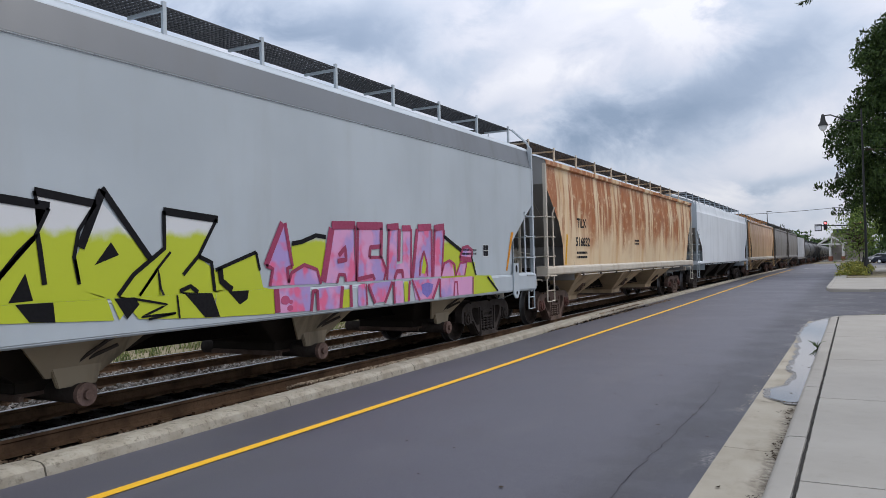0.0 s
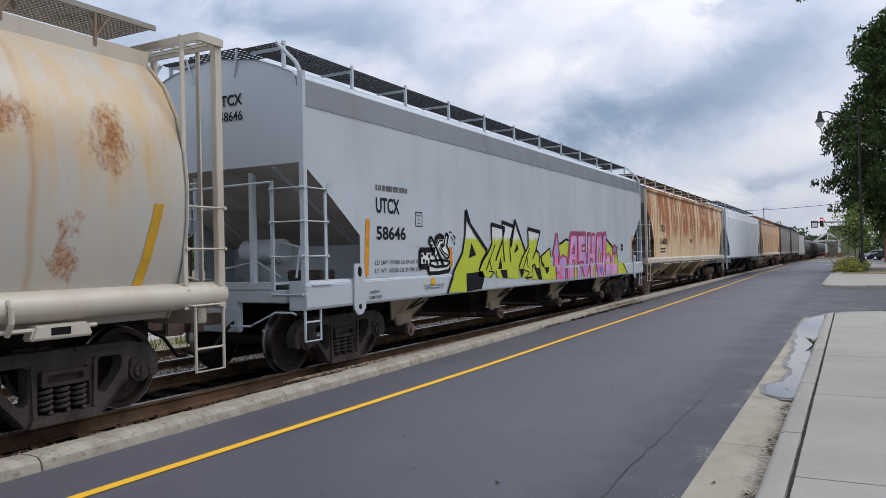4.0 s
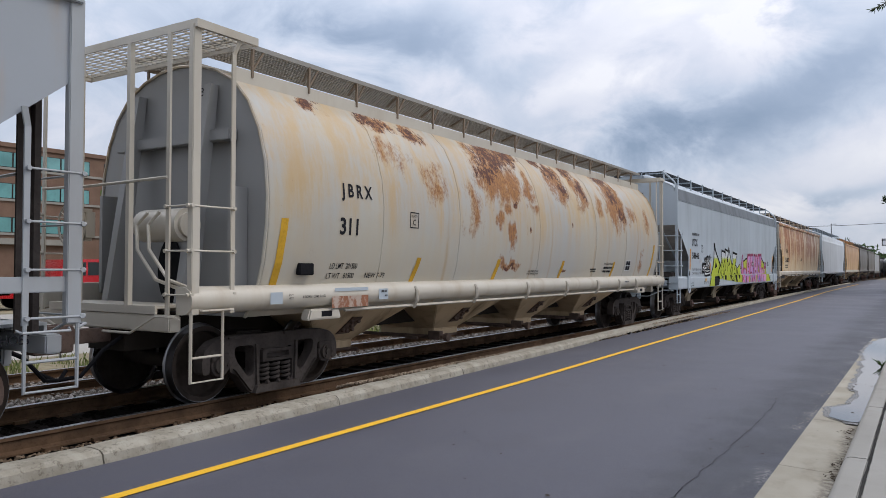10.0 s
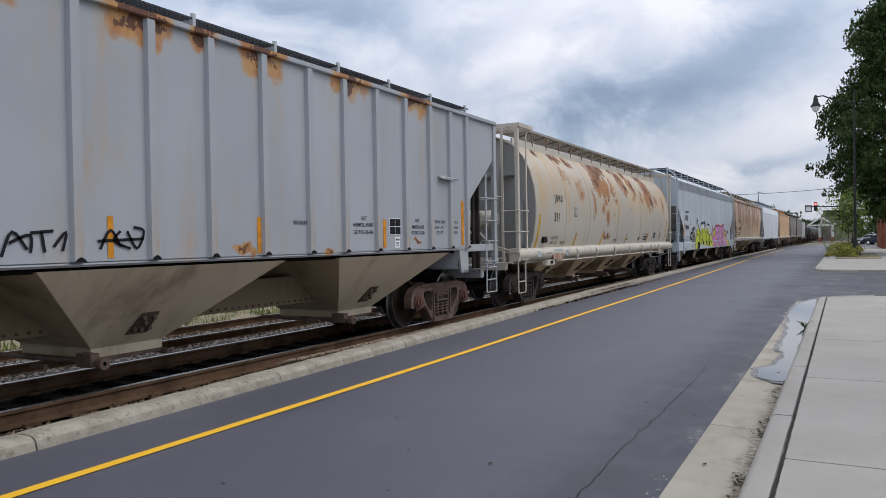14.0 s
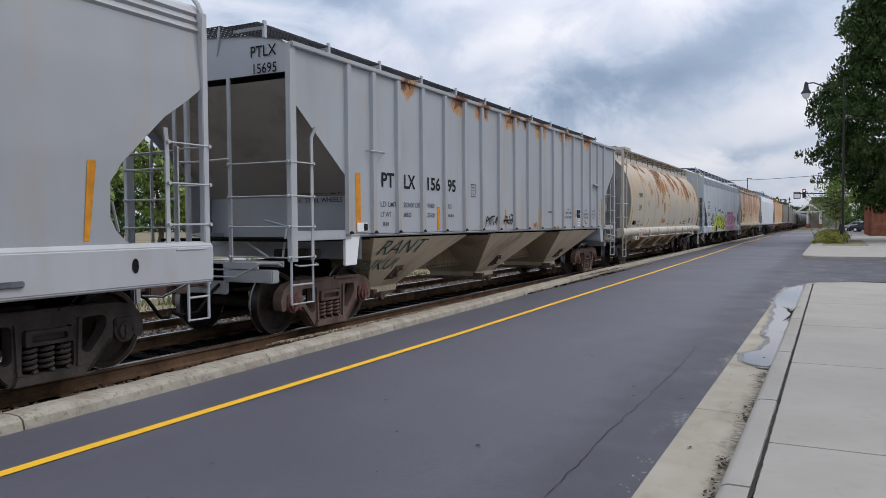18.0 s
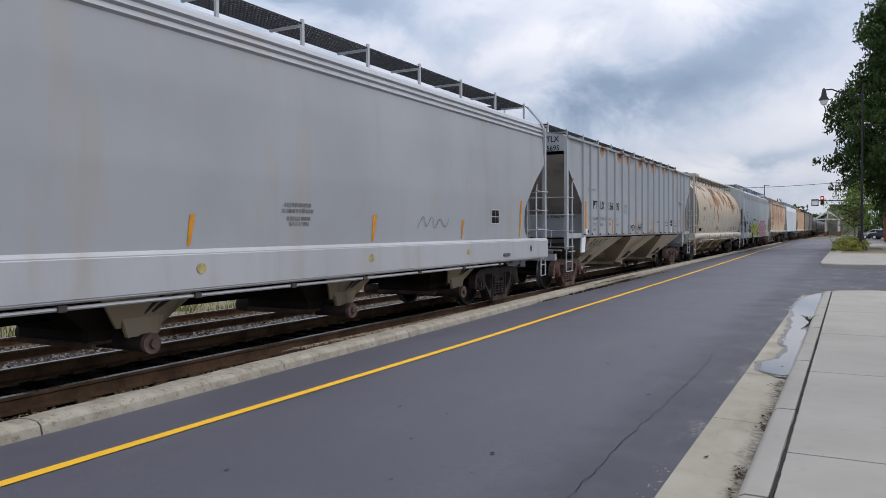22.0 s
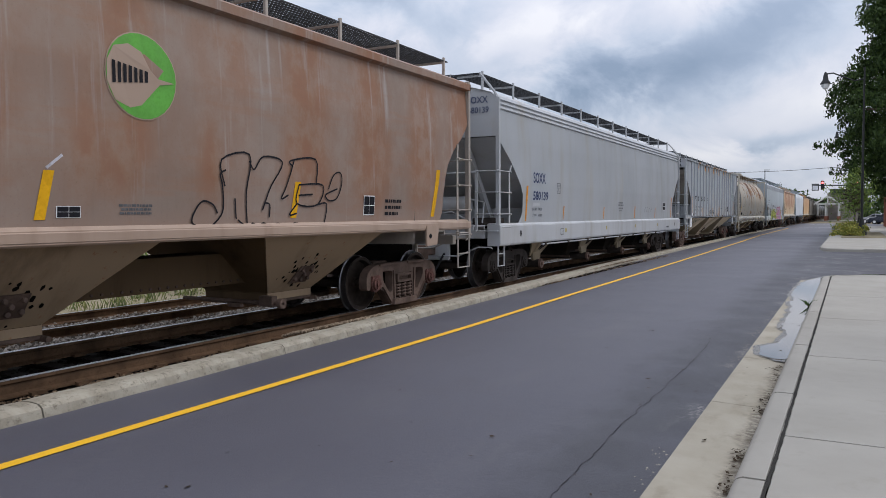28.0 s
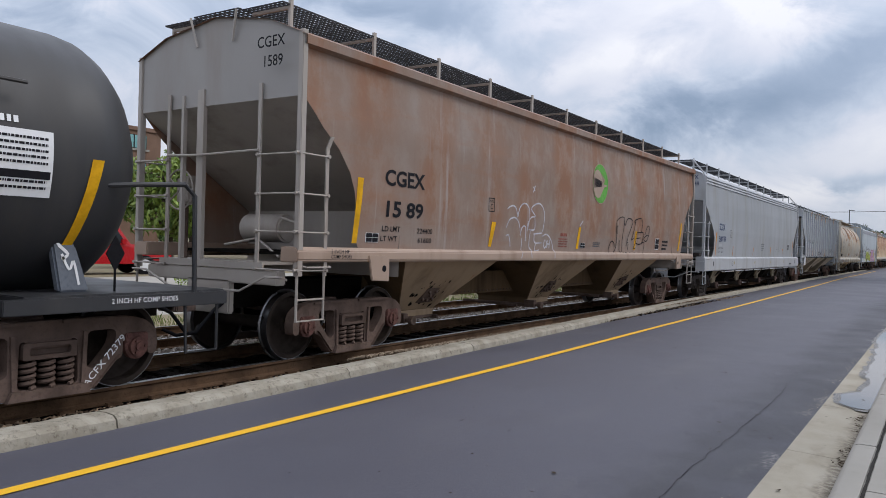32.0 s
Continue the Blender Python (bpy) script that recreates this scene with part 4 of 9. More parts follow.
        if c["id"] != "p":
            part("air_reservoir" if e < 0 else "brake_valve", Shape().cyl((-0.35, e * (half - 1.0), c["floor"] + 0.45), (0.45, e * (half - 1.0), c["floor"] + 0.45), 0.2, 18) if e < 0 else Shape().box(0.2, 0.7, half - 1.1, half - 0.8, c["floor"], c["floor"] + 0.35), c["frame"], car, bevel=0.03)
        part("brake_pipe", Shape().tube([(0.9, e * (half - 0.7), c["floor"] + 0.05), (0.9, e * (half - 0.8), c["floor"] + 0.5), (0.4, e * (half - 0.9), c["floor"] + 0.6)], 0.018, 6), c["frame"], car)
        part("brake_pipe", Shape().tube([(0.7, e * (half - 0.6), c["floor"] + 0.06), (0.1, e * (half - 0.75), c["floor"] + 0.3), (-0.5, e * (half - 0.7), c["floor"] + 0.2)], 0.018, 6), c["frame"], car)
        part("brake_box", Shape().box(0.55, 1.2, min(e * (half - 0.9), e * (half - 1.25)), max(e * (half - 0.9), e * (half - 1.25)), c["floor"], c["floor"] + 0.16), BOGIE_DARK, car, bevel=0.02)
    s0, s1, sxo = c["sill"]
    for sx in (1, -1):
        pts = [(sx * sxo, s0 + 0.03), (sx * sxo, s1 - 0.05), (sx * (sxo - 0.05), s1), (sx * (sxo - 0.3), s1), (sx * (sxo - 0.3), s0), (sx * (sxo - 0.03), s0)]
        part("side_sill", Shape().prism(pts, -half + c.get("sill_in", 0.007), half - c.get("sill_in", 0.007), "y"), c["sill_mat"], car, c.get("sill_label", ""), 0.012)
    inner = c["bogie"] - 1.1
    # shade under the car is painted into these sills, except p's
    part("centre_sill", Shape().box(-0.35, 0.35, -inner, inner, 0.68, 1.12), SILL_DUST if c["id"] == "p" else RUST_BAY_SHADE if c["id"] == "c" else GRIME_SHADE, car)
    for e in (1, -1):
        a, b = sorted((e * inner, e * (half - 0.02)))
        part("draft_sill", Shape().box(-0.33, 0.33, a, b, 0.72, 1.08), GRIME_SHADE, car, "draft sill, black to stand in for shade")
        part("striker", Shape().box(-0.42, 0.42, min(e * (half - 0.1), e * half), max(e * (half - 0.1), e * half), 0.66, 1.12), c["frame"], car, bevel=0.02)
    # dark plate added above the bays to block light
    part("floor_plate", Shape().box(-sxo + 0.1, sxo - 0.1, -half + 0.6, half - 0.6, s1 - 0.12, s1 - 0.08), GRIME_SHADE, car)
    if c["bay_mat"] is not BAY_SHADE:
        s = Shape()
        for k in range(90):
            s.cyl((0.345, -half + 2.4 + k * (2 * half - 4.8) / 89, 0.73), (0.366, -half + 2.4 + k * (2 * half - 4.8) / 89, 0.73), 0.019, 6)
        tagged(part("sill_rivets", s, BOGIE, car), kind="stuff")
    for y, top, bottom in c["bays"]:
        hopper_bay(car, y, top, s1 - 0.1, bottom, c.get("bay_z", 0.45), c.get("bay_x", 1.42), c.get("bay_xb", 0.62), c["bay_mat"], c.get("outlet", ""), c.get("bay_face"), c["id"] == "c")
    for sx in (1, -1) if c["id"] not in "pcu" else ():
        part("train_pipe", Shape().tube([(sx * (sxo - 0.06), -half + 2.6, s0 - 0.045), (sx * (sxo - 0.06), half - 2.6, s0 - 0.045)], 0.022, 6), c["frame"], car, "long brake pipe along the sill")
        for k in range(9):
            yk = (-1 + k / 4) * (half - 2.8)
            shared(("clip", c["id"], sx), "pipe_clip", BOGIE_DARK, car, lambda: Shape().box(min(sx * (sxo - 0.1), sx * (sxo - 0.02)), max(sx * (sxo - 0.1), sx * (sxo - 0.02)), -0.05, 0.05, s0 - 0.075, s0 - 0.01), (0, yk, 0), bevel=0.006)
    # roof walk
    w0, w1, wz = c["walk"]
    for sx in (1, -1):
        a, b = sorted((sx * w0, sx * w1))
        board = part("running_board", grating(a, b, -half + 0.1, half - 0.1, wz), STEEL_DARK if c.get("dark_walk") else c["frame"], car, "steel grating running board")
        n = c.get("walk_posts", 11)
        for i in range(n):
            y = (-1 + 2 * i / (n - 1)) * (half - 0.25)
            foot = float(np.interp(-w1 + 0.02, [-x for x, z in roof], [z for x, z in roof]))
            shared(("walk_post", c["id"], sx), "board_bracket", c["frame"], board, lambda: Shape().prism([(sx * (w1 + 0.02), foot - 0.03), (sx * (w1 + 0.02), wz + 0.05), (sx * (w1 - 0.02), wz + 0.05), (sx * (w1 - 0.02), foot - 0.03)], -0.025, 0.025, "y").prism([(sx * (w0 + 0.02), wz - 0.06), (sx * w1, wz - 0.06), (sx * w1, wz - 0.022), (sx * (w0 + 0.02), wz - 0.022)], -0.02, 0.02, "y"), (0, y, 0))
    for e in (1, -1):
        a, b = sorted((e * (half - 0.02), e * (half - 0.62)))
        cross = part("end_board", grating(-w0 + 0.02, w0 - 0.02, a, b, wz), STEEL_DARK if c.get("dark_walk") else c["frame"], car, "steel grating cross walk at the roof end")
        for sx in (1, -1):
            part("board_strut", Shape().tube([(sx * w0, e * (half + 0.02), wz - 0.03), (sx * (w0 - 0.1), e * (half - 0.02), wz - 0.42)], 0.018, 5), c["frame"], cross)
    part("hatch_trough", Shape().prism([(-0.4, roof[-1][1] - 0.12), (0.4, roof[-1][1] - 0.12), (0.33, roof[-1][1] + 0.1), (-0.33, roof[-1][1] + 0.1)], -half + 0.6, half - 0.6, "y"), c["frame"], car, bevel=0.02)
    for e in (1, -1):
        bogie(car, e * c["bogie"], c.get("bogie_mat", BOGIE))
    CARS.append((car, c["y"]))
    return car, side


RIBS = [sx * y for sx in (-1, 1) for y in (0.43, 1.34, 2.27, 3.1, 3.97, 4.85, 5.71, 6.48, 7.18)]
UTCX = dict(id="u", zc=3.0, slope_mat=SLOPE_LIFTED, y=7.0, L=18.75, label="pale blue-grey covered hopper car with lime and pink graffiti", x=1.58, paint=WHITE_CAR, end=WHITE_CAR, frame=WHITE_CAR, sill_mat=WHITE_CAR,
            prof=[(1.6, 1.37), (1.6, 3.76), (1.58, 3.79), (1.5, 4.18)], roof=[(1.46, 4.24), (1.2, 4.36), (0.8, 4.5), (0, 4.62)], cut=[(1.37, 1.34), (2.03, 1.34), (2.66, 0.5), (2.95, 0.06), (3.0, 0.02), (4.4, 0.02)], slope=(2.0, 1.9),
            floor=1.36, post=4.25, sill=(0.98, 1.38, 1.63), bays=[(-5.88, 1.45, 0.42), (-1.95, 1.75, 0.42), (1.95, 1.75, 0.42), (5.88, 1.45, 0.42)], bay_mat=BAY_SHADE, bay_z=0.42, bay_x=1.3, outlet="pipe", walk=(0.5, 1.12, 4.72), walk_posts=12, dark_walk=True, bogie=7.78, bogie_mat=BOGIE_DARK)
PTLX = dict(id="p", zc=3.62, wide_post=0.14, brake=1, slope_mat=SLOPE_LIFTED, y=-30.69, L=17.2, label="ribbed grey covered hopper car with rust along the top edge", x=1.58, paint=RIB_CAR, end=RIB_CAR, frame=RIB_FRAME, sill_mat=RIB_CAR,
            prof=[(1.58, 1.5), (1.58, 4.08)], roof=[(1.5, 4.14), (1.0, 4.24), (0, 4.32)], cut=[(1.5, 1.36), (2.37, 1.36), (3.38, 0.06), (3.42, 0.02), (4.4, 0.02)], slope=(1.8, 2.1),
            floor=1.12, post=4.1, sill=(1.45, 1.52, 1.588), sill_in=1.36, bays=[(-4.7, 1.75, 0.5), (0.0, 1.75, 0.5), (4.7, 1.75, 0.5)], bay_mat=GREY_BAY_SHADE, bay_face=GREY_FACE_LIT, bay_z=0.38, bay_x=1.56, outlet="gate", walk=(0.42, 1.0, 4.46), walk_posts=12, dark_walk=True, bogie=7.0)
SOXX = dict(id="s", zc=3.28, y=-50.25, L=19.0, label="pale grey covered hopper car with a wide white sill", x=1.58, paint=PALE_CAR, end=PALE_SILL, frame=PALE_SILL, sill_mat=PALE_SILL,
            prof=[(1.57, 1.45), (1.6, 2.4), (1.58, 3.3), (1.54, 3.86), (1.57, 3.89), (1.53, 3.96), (1.56, 3.99), (1.51, 4.06), (1.54, 4.09), (1.48, 4.17)], roof=[(1.42, 4.22), (1.0, 4.34), (0, 4.45)],
            cut=[(1.45, 1.1), (1.5, 1.2), (1.6, 1.31), (1.74, 1.38), (2.1, 1.38), (2.3, 1.24), (2.47, 1.06), (2.84, 0.66), (3.05, 0.34), (3.23, 0.1), (4.4, 0.02)], slope=(2.2, 1.8),
            floor=1.42, post=4.1, sill=(0.98, 1.46, 1.64), bays=[(-5.85, 1.5, 0.42), (-1.95, 1.75, 0.42), (1.95, 1.75, 0.42), (5.85, 1.5, 0.42)], bay_mat=BAY_SHADE, bay_z=0.42, bay_x=1.3, outlet="pipe", walk=(0.5, 1.12, 4.66), walk_posts=12, dark_walk=True, bogie=7.75, bogie_mat=BOGIE_DARK)
CGEX = dict(id="c", zc=3.4, slope_mat=SLOPE_LIFTED, y=-69.7, L=17.3, label="rust-washed grey covered hopper car with a round green emblem", x=1.58, paint=RUSTY_CAR, end=END_GREY, bulkhead=DULL_FRAME, frame=DULL_FRAME, sill_mat=RUSTY_FRAME, roof_mat=RUSTY_CAR,
            prof=[(1.56, 1.55), (1.6, 2.2), (1.6, 3.2), (1.54, 4.0), (1.63, 4.03), (1.63, 4.14)], roof=[(1.45, 4.22), (1.0, 4.4), (0, 4.55)],
            cut=[(1.55, 1.2), (1.7, 1.12), (2.05, 1.1), (2.31, 1.05), (2.55, 0.95), (2.83, 0.72), (3.06, 0.42), (3.4, 0.08), (4.6, 0.02)], slope=(2.1, 2.1),
            floor=1.35, post=4.2, sill=(1.37, 1.56, 1.62), bays=[(-4.75, 1.5, 0.5), (-0.1, 1.5, 0.5), (4.4, 1.5, 0.5)], bay_mat=RUST_BAY_SHADE, bay_face=RUST_FACE_LIT, bay_z=0.40, bay_x=1.48, outlet="gate", walk=(0.45, 1.15, 4.62), walk_posts=11, dark_walk=True, bogie=6.97)
TILX = dict(id="t", zc=3.5, y=26.45, L=18.6, label="cream covered hopper car streaked with orange rust", x=1.58, paint=STREAKED_CAR, end=CREAM_END, frame=CREAM_PLAIN, sill_mat=CREAM_PLAIN, roof_mat=TAN_CAR,
            prof=[(1.56, 1.5), (1.6, 2.2), (1.6, 3.2), (1.54, 3.95), (1.62, 3.98), (1.62, 4.08)], roof=[(1.45, 4.15), (1.0, 4.3), (0, 4.42)],
            cut=[(1.5, 1.3), (2.0, 1.2), (2.6, 0.9), (3.1, 0.4), (3.5, 0.05), (4.6, 0.02)], slope=(2.1, 2.0),
            floor=1.3, post=4.0, sill=(1.28, 1.5, 1.62), bays=[(-4.75, 1.6, 0.5), (0, 1.6, 0.5), (4.75, 1.6, 0.5)], bay_mat=HOPPER_GRIME, bay_x=1.48, walk=(0.45, 1.1, 4.6), dark_walk=True, bogie=7.5)


PALE_INK = surface("washed_out_lettering", (0.2, 0.21, 0.22), 0.6, var=0.3, big=6)
PALE_PATCH = car_paint("overpainted_patch", (0.32, 0.348, 0.375), dirty=0.1)
FADED_DISC = surface("faded_yellow_disc", (0.42, 0.36, 0.16), 0.6, var=0.3, big=8)


def freight():
    """The five nearest hoppers with their markings."""
    car, side = hopper_car(UTCX)
    for sx in (1, -1):
        part("top_stripe", Shape().sheet([[(sx * (side(z) + 0.005), -9.3, z), (sx * (side(z) + 0.005), 9.3, z)] for z in (3.80, 3.9, 4.05, 4.17)]), GREY_STRIPE, car, "darker grey stripe below the roof")
        part("seam", Shape().tube([(sx * 1.605, -9.3, 3.775), (sx * 1.605, 9.3, 3.775)], 0.008, 4), GREY_STRIPE, car)
    write("reporting_mark", "UTCX", -7.58, 2.38, 0.25, 0.7, side, INK, car)
    write("car_number", "58646", -7.58, 1.96, 0.22, 0.88, side, INK, car)
    bars("stencil_line", [(-7.58, 2.74, 0.95, 0.085)], side, FADED, car)
    strip("painted_patch", ((-6.66, 1.84), (-6.25, 1.84), (-6.25, 1.93), (-6.66, 1.93)), side, PALE_SILL, car, 0.004)
    write("load_limit", "LD LMT 197500 LB 89 600 KG", -7.64, 1.57, 0.07, 1.4, side, FADED, car)
    write("light_weight", "LT WT  65500 LB 29 700 KG", -7.64, 1.44, 0.07, 1.4, side, FADED, car)
    plate_box(car, -6.38, 2.2, 0.24, 0.25, side, INK)
    for q in (((-7.95, 1.4), (-7.83, 1.4), (-7.76, 2.28), (-7.87, 2.28)), ((-5.17, 1.5), (-5.06, 1.5), (-5.06, 1.85), (-5.17, 1.85)), ((7.7, 1.45), (7.78, 1.45), (8.15, 2.27), (8.02, 2.27))):
        strip("reflector", q, side, ORANGE, car)
    out = lambda z: 1.632
    write("brake_stencil", "2 INCH HF", -7.85, 1.13, 0.05, 0.28, out, INK, car)
    write("brake_stencil", "COMP SHOES", -7.87, 1.05, 0.05, 0.36, out, INK, car)
    write("sill_notice", "CLOSE HOPPER GATES AND ROOF", -6.2, 1.165, 0.036, 0.72, lambda z: 1.636, INK, car)
    write("sill_notice", "HATCHES BEFORE MOVING CAR", -6.15, 1.115, 0.036, 0.64, lambda z: 1.636, INK, car)
    for e in (1, -1):
        part("jacking_plate", Shape().prism([(e * 8.27, 1.6), (e * 8.0, 1.6), (e * 7.98, 0.93), (e * 8.08, 0.84), (e * 8.2, 0.84), (e * 8.29, 0.93)], 1.632, 1.66), WHITE_CAR, car, bevel=0.008)
        part("plate_hole", Shape().prism([(e * 8.14 + 0.05 * math.cos(t), 1.48 + 0.08 * math.sin(t)) for t in np.linspace(0, 6.0, 12)], 1.655, 1.664).prism([(e * 8.14 + 0.04 * math.cos(t), 0.96 + 0.04 * math.sin(t)) for t in np.linspace(0, 6.0, 10)], 1.655, 1.664), BLACK, car)
    label_card(car, 6.6, 1.75, 0.24, 0.24, side)
    bars("lot_stencil", [(5.6, 1.86, 0.7, 0.04), (5.6, 1.79, 0.7, 0.04), (5.6, 1.7, 0.4, 0.04)], side, FADED, car)
    graffiti(car, side)
    end_write(car, "UTCX", -9.36, 3.9, 0.16, 0.55, INK)
    end_write(car, "58646", -9.36, 3.68, 0.14, 0.55, INK)
    part("round_mark", Shape().flat([(-5.86 + 0.08 * math.cos(q), 1.25 + 0.07 * math.sin(q)) for q in np.linspace(0, 6.0, 16)], 1.637), YELLOW, car)

    car, side = hopper_car(PTLX)
    for y in RIBS:
        for sx in (1, -1):
            a, b = sorted((sx * 1.575, sx * 1.632))
            z1 = 4.08
            z0 = 1.5
            shared(("rib", sx), "rib", RIB_CAR, car, lambda: Shape().prism([(a if sx > 0 else b, -0.08), (b if sx > 0 else a, -0.06), (b if sx > 0 else a, 0.04), (a if sx > 0 else b, 0.08)], z0, z1, "z"), (0, y, 0), label="pressed side stake")
        part("rib_foot", Shape().prism([(y - 0.06, 1.5), (y + 0.06, 1.5), (y + 0.035, 1.53), (y, 1.545), (y - 0.035, 1.53)], 1.6, 1.645), BLACK, car)
    part("top_chord", Shape().box(1.57, 1.645, -8.55, 8.55, 4.05, 4.12), RIB_CAR, car, bevel=0.01)
    flat = lambda z: 1.58
    for text, y, w in (("PT", -6.23, 0.40), ("LX", -5.5, 0.39), ("156", -4.66, 0.5), ("95", -3.85, 0.35)):
        write("reporting_mark", text, y, 2.25, 0.24, w, flat, INK, car)
    for z, row in ((1.93, ("LD LMT", "202400 LBS", "91800", "KG")), (1.76, ("LT WT", "60600", "27500", ""))):
        for text, y, w in zip(row, (-6.26, -5.52, -4.66, -3.83), (0.5, 0.58, 0.34, 0.15)):
            if text:
                write("weight_stencil", text, y, z, 0.085, w if len(text) > 5 else None, flat, FADED, car)
    bars("date_stencil", [(-6.2, 1.62, 0.2, 0.06), (-3.85, 1.77, 0.25, 0.05), (1.9, 1.9, 0.4, 0.05)], flat, FADED, car)
    for text, y, z, w in (("EXT", 3.52, 1.98, 0.14), ("HEMPEL 45883", 3.3, 1.88, 0.54), ("GE REG 03-08", 3.3, 1.77, 0.52), ("INT", 5.16, 1.97, 0.14), ("AMERON 42B", 5.04, 1.86, 0.42), ("GE REG 03-08", 5.03, 1.76, 0.44), ("EXW  10-8", 5.88, 1.96, 0.36), ("EW    9-7", 5.89, 1.86, 0.34), ("CU FT", 5.94, 1.76, 0.24), ("H  8-3", 6.6, 1.96, 0.17), ("H 14-3", 6.6, 1.86, 0.18), ("4750", 6.61, 1.76, 0.15)):
        write("dimension_stencil", text, y, z, 0.058, w, flat, INK, car)
    part("placard_chute", Shape().prism([(1.58, 2.84), (1.68, 2.78), (1.68, 2.765), (1.58, 2.8)], 6.02, 6.46, "y"), RIB_FRAME, car, "small sloping ledge")
    write("brake_stencil", "2 INCH HF COMP SHOES", 7.0, 0.98, 0.085, 1.12, lambda z: 1.583, INK, car)
    pts_, fs_ = letters('WSTD DRAFT GEAR', 0.08, 0.9)
    part("bulkhead_stencil", Shape().add([(0.35 + a, -6.862, 2.13 + b) for a, b in pts_], fs_), INK, car)
    pts_, fs_ = letters('36" STEEL WHEELS', 0.08, 0.9)
    part("bulkhead_stencil", Shape().add([(0.35 + a, -6.862, 2.0 + b) for a, b in pts_], fs_), INK, car)
    plate_box(car, -2.8, 2.18, 0.24, 0.26, flat, INK)
    for y, z0, z1, w in ((-6.98, 1.53, 2.44, 0.13), (-4.28, 1.53, 1.96, 0.1), (-1.0, 1.53, 1.95, 0.07), (1.19, 1.53, 1.98, 0.1), (4.13, 1.55, 2.0, 0.09), (6.93, 1.55, 2.4, 0.11)):
        strip("reflector", ((y, z0), (y + w, z0), (y + w, z1), (y, z1)), flat, ORANGE, car)
    label_card(car, 4.31, 1.75, 0.36, 0.28, flat)
    part("paper_card", Shape().box(1.58, 1.587, 4.48, 4.64, 1.54, 1.72), LABEL, car, "small white paper card", 0.002)
    bars("card_print", [(4.5, 1.66, 0.12, 0.03), (4.5, 1.61, 0.1, 0.02), (4.5, 1.57, 0.11, 0.02)], lambda z: 1.587, FADED, car, 0.003)
    part("card_holder", Shape().box(1.58, 1.6, -6.97, -6.66, 1.53, 1.67), LABEL, car, "small card holder with a black square", 0.004)
    part("card_square", Shape().box(1.6, 1.604, -6.79, -6.68, 1.545, 1.655), INK, car)
    for pts in ([(-2.09, 1.57), (-1.99, 1.79), (-1.85, 1.63)], [(-2.02, 1.69), (-1.82, 1.76), (-1.82, 1.6)], [(-1.82, 1.78), (-1.59, 1.8)], [(-1.71, 1.79), (-1.68, 1.6)], [(-1.59, 1.65), (-1.46, 1.79), (-1.5, 1.61)], [(-1.09, 1.62), (-0.97, 1.81), (-0.85, 1.64)], [(-0.85, 1.8), (-0.93, 1.7), (-0.73, 1.62)], [(-0.77, 1.8), (-0.65, 1.62), (-0.56, 1.8), (-0.69, 1.84)], [(-1.12, 1.7), (-0.56, 1.72)]):
        scrawl(car, pts, flat, INK, 0.03, "tag")
    for e in (1, -1):
        part("jacking_plate", Shape().prism([(e * 7.25, 1.5), (e * 6.85, 1.5), (e * 6.95, 1.02), (e * 7.25, 1.02)], 1.52, 1.57), LABEL if e < 0 else RIB_FRAME, car, bevel=0.006)
        part("end_beam_side", Shape().box(1.5, 1.58, min(e * 7.1, e * 8.55), max(e * 7.1, e * 8.55), 1.42, 1.56), RIB_FRAME, car, "riveted side plate", 0.008)
        part("side_grab_iron", Shape().tube([(1.58, e * 6.2, 2.8), (1.66, e * 6.22, 2.8), (1.66, e * 6.66, 2.8), (1.58, e * 6.68, 2.8)], 0.014, 6), RIB_FRAME, car)
    # columns between the cars; their shade is put into the dark colour
    for px, w in ((0.49, 0.08), (1.22, 0.17)):
        part("end_column", Shape().box(px - w / 2, px + w / 2, 8.3, 8.36, 1.05, 3.5).box(px - 0.012, px + 0.012, 8.18, 8.3, 1.05, 3.5), BOGIE_DARK, car, "end column, dark colour standing in for shade")
    end_write(car, "PTLX", -8.585, 3.95, 0.15, 1.4, INK)
    end_write(car, "15695", -8.585, 3.72, 0.14, 1.4, INK)
    bay_scrawl(car)

    car, side = hopper_car(SOXX)
    strip("painted_patch", ((-7.59, 1.95), (-6.4, 1.95), (-6.4, 2.68), (-7.59, 2.68)), side, PALE_PATCH, car, 0.003)
    write("reporting_mark", "SOXX", -7.5, 2.38, 0.25, 0.80, side, NAVY, car)
    write("car_number", "580139", -7.5, 1.98, 0.21, 0.99, side, NAVY, car)
    strip("painted_patch", ((-7.5, 1.83), (-7.07, 1.83), (-7.07, 1.92), (-7.5, 1.92)), side, PALE_SILL, car)
    write("load_limit", "LD LMT  194200", -7.54, 1.74, 0.06, 0.66, side, FADED, car)
    write("light_weight", "LT WT   68800", -7.54, 1.6, 0.06, 0.66, side, FADED, car)
    plate_box(car, -5.88, 2.17, 0.24, 0.26, side, FADED)
    for y, z1, w in ((-7.96, 2.3, 0.11), (-5.4, 1.85, 0.07), (-1.8, 1.85, 0.08), (1.9, 1.9, 0.1), (4.95, 1.85, 0.08), (7.81, 2.3, 0.1)):
        strip("reflector", ((y, 1.5), (y + w * 0.6, 1.5), (y + w + 0.04, z1), (y + 0.04, z1)), side, ORANGE, car)
    bars("lot_stencil", [(-0.15, 1.98, 0.55, 0.05), (-0.2, 1.9, 0.65, 0.05), (-0.1, 1.8, 0.5, 0.05), (-0.05, 1.73, 0.4, 0.05)], side, PALE_INK, car)
    label_card(car, 6.32, 1.78, 0.38, 0.3, side)
    out = lambda z: 1.642
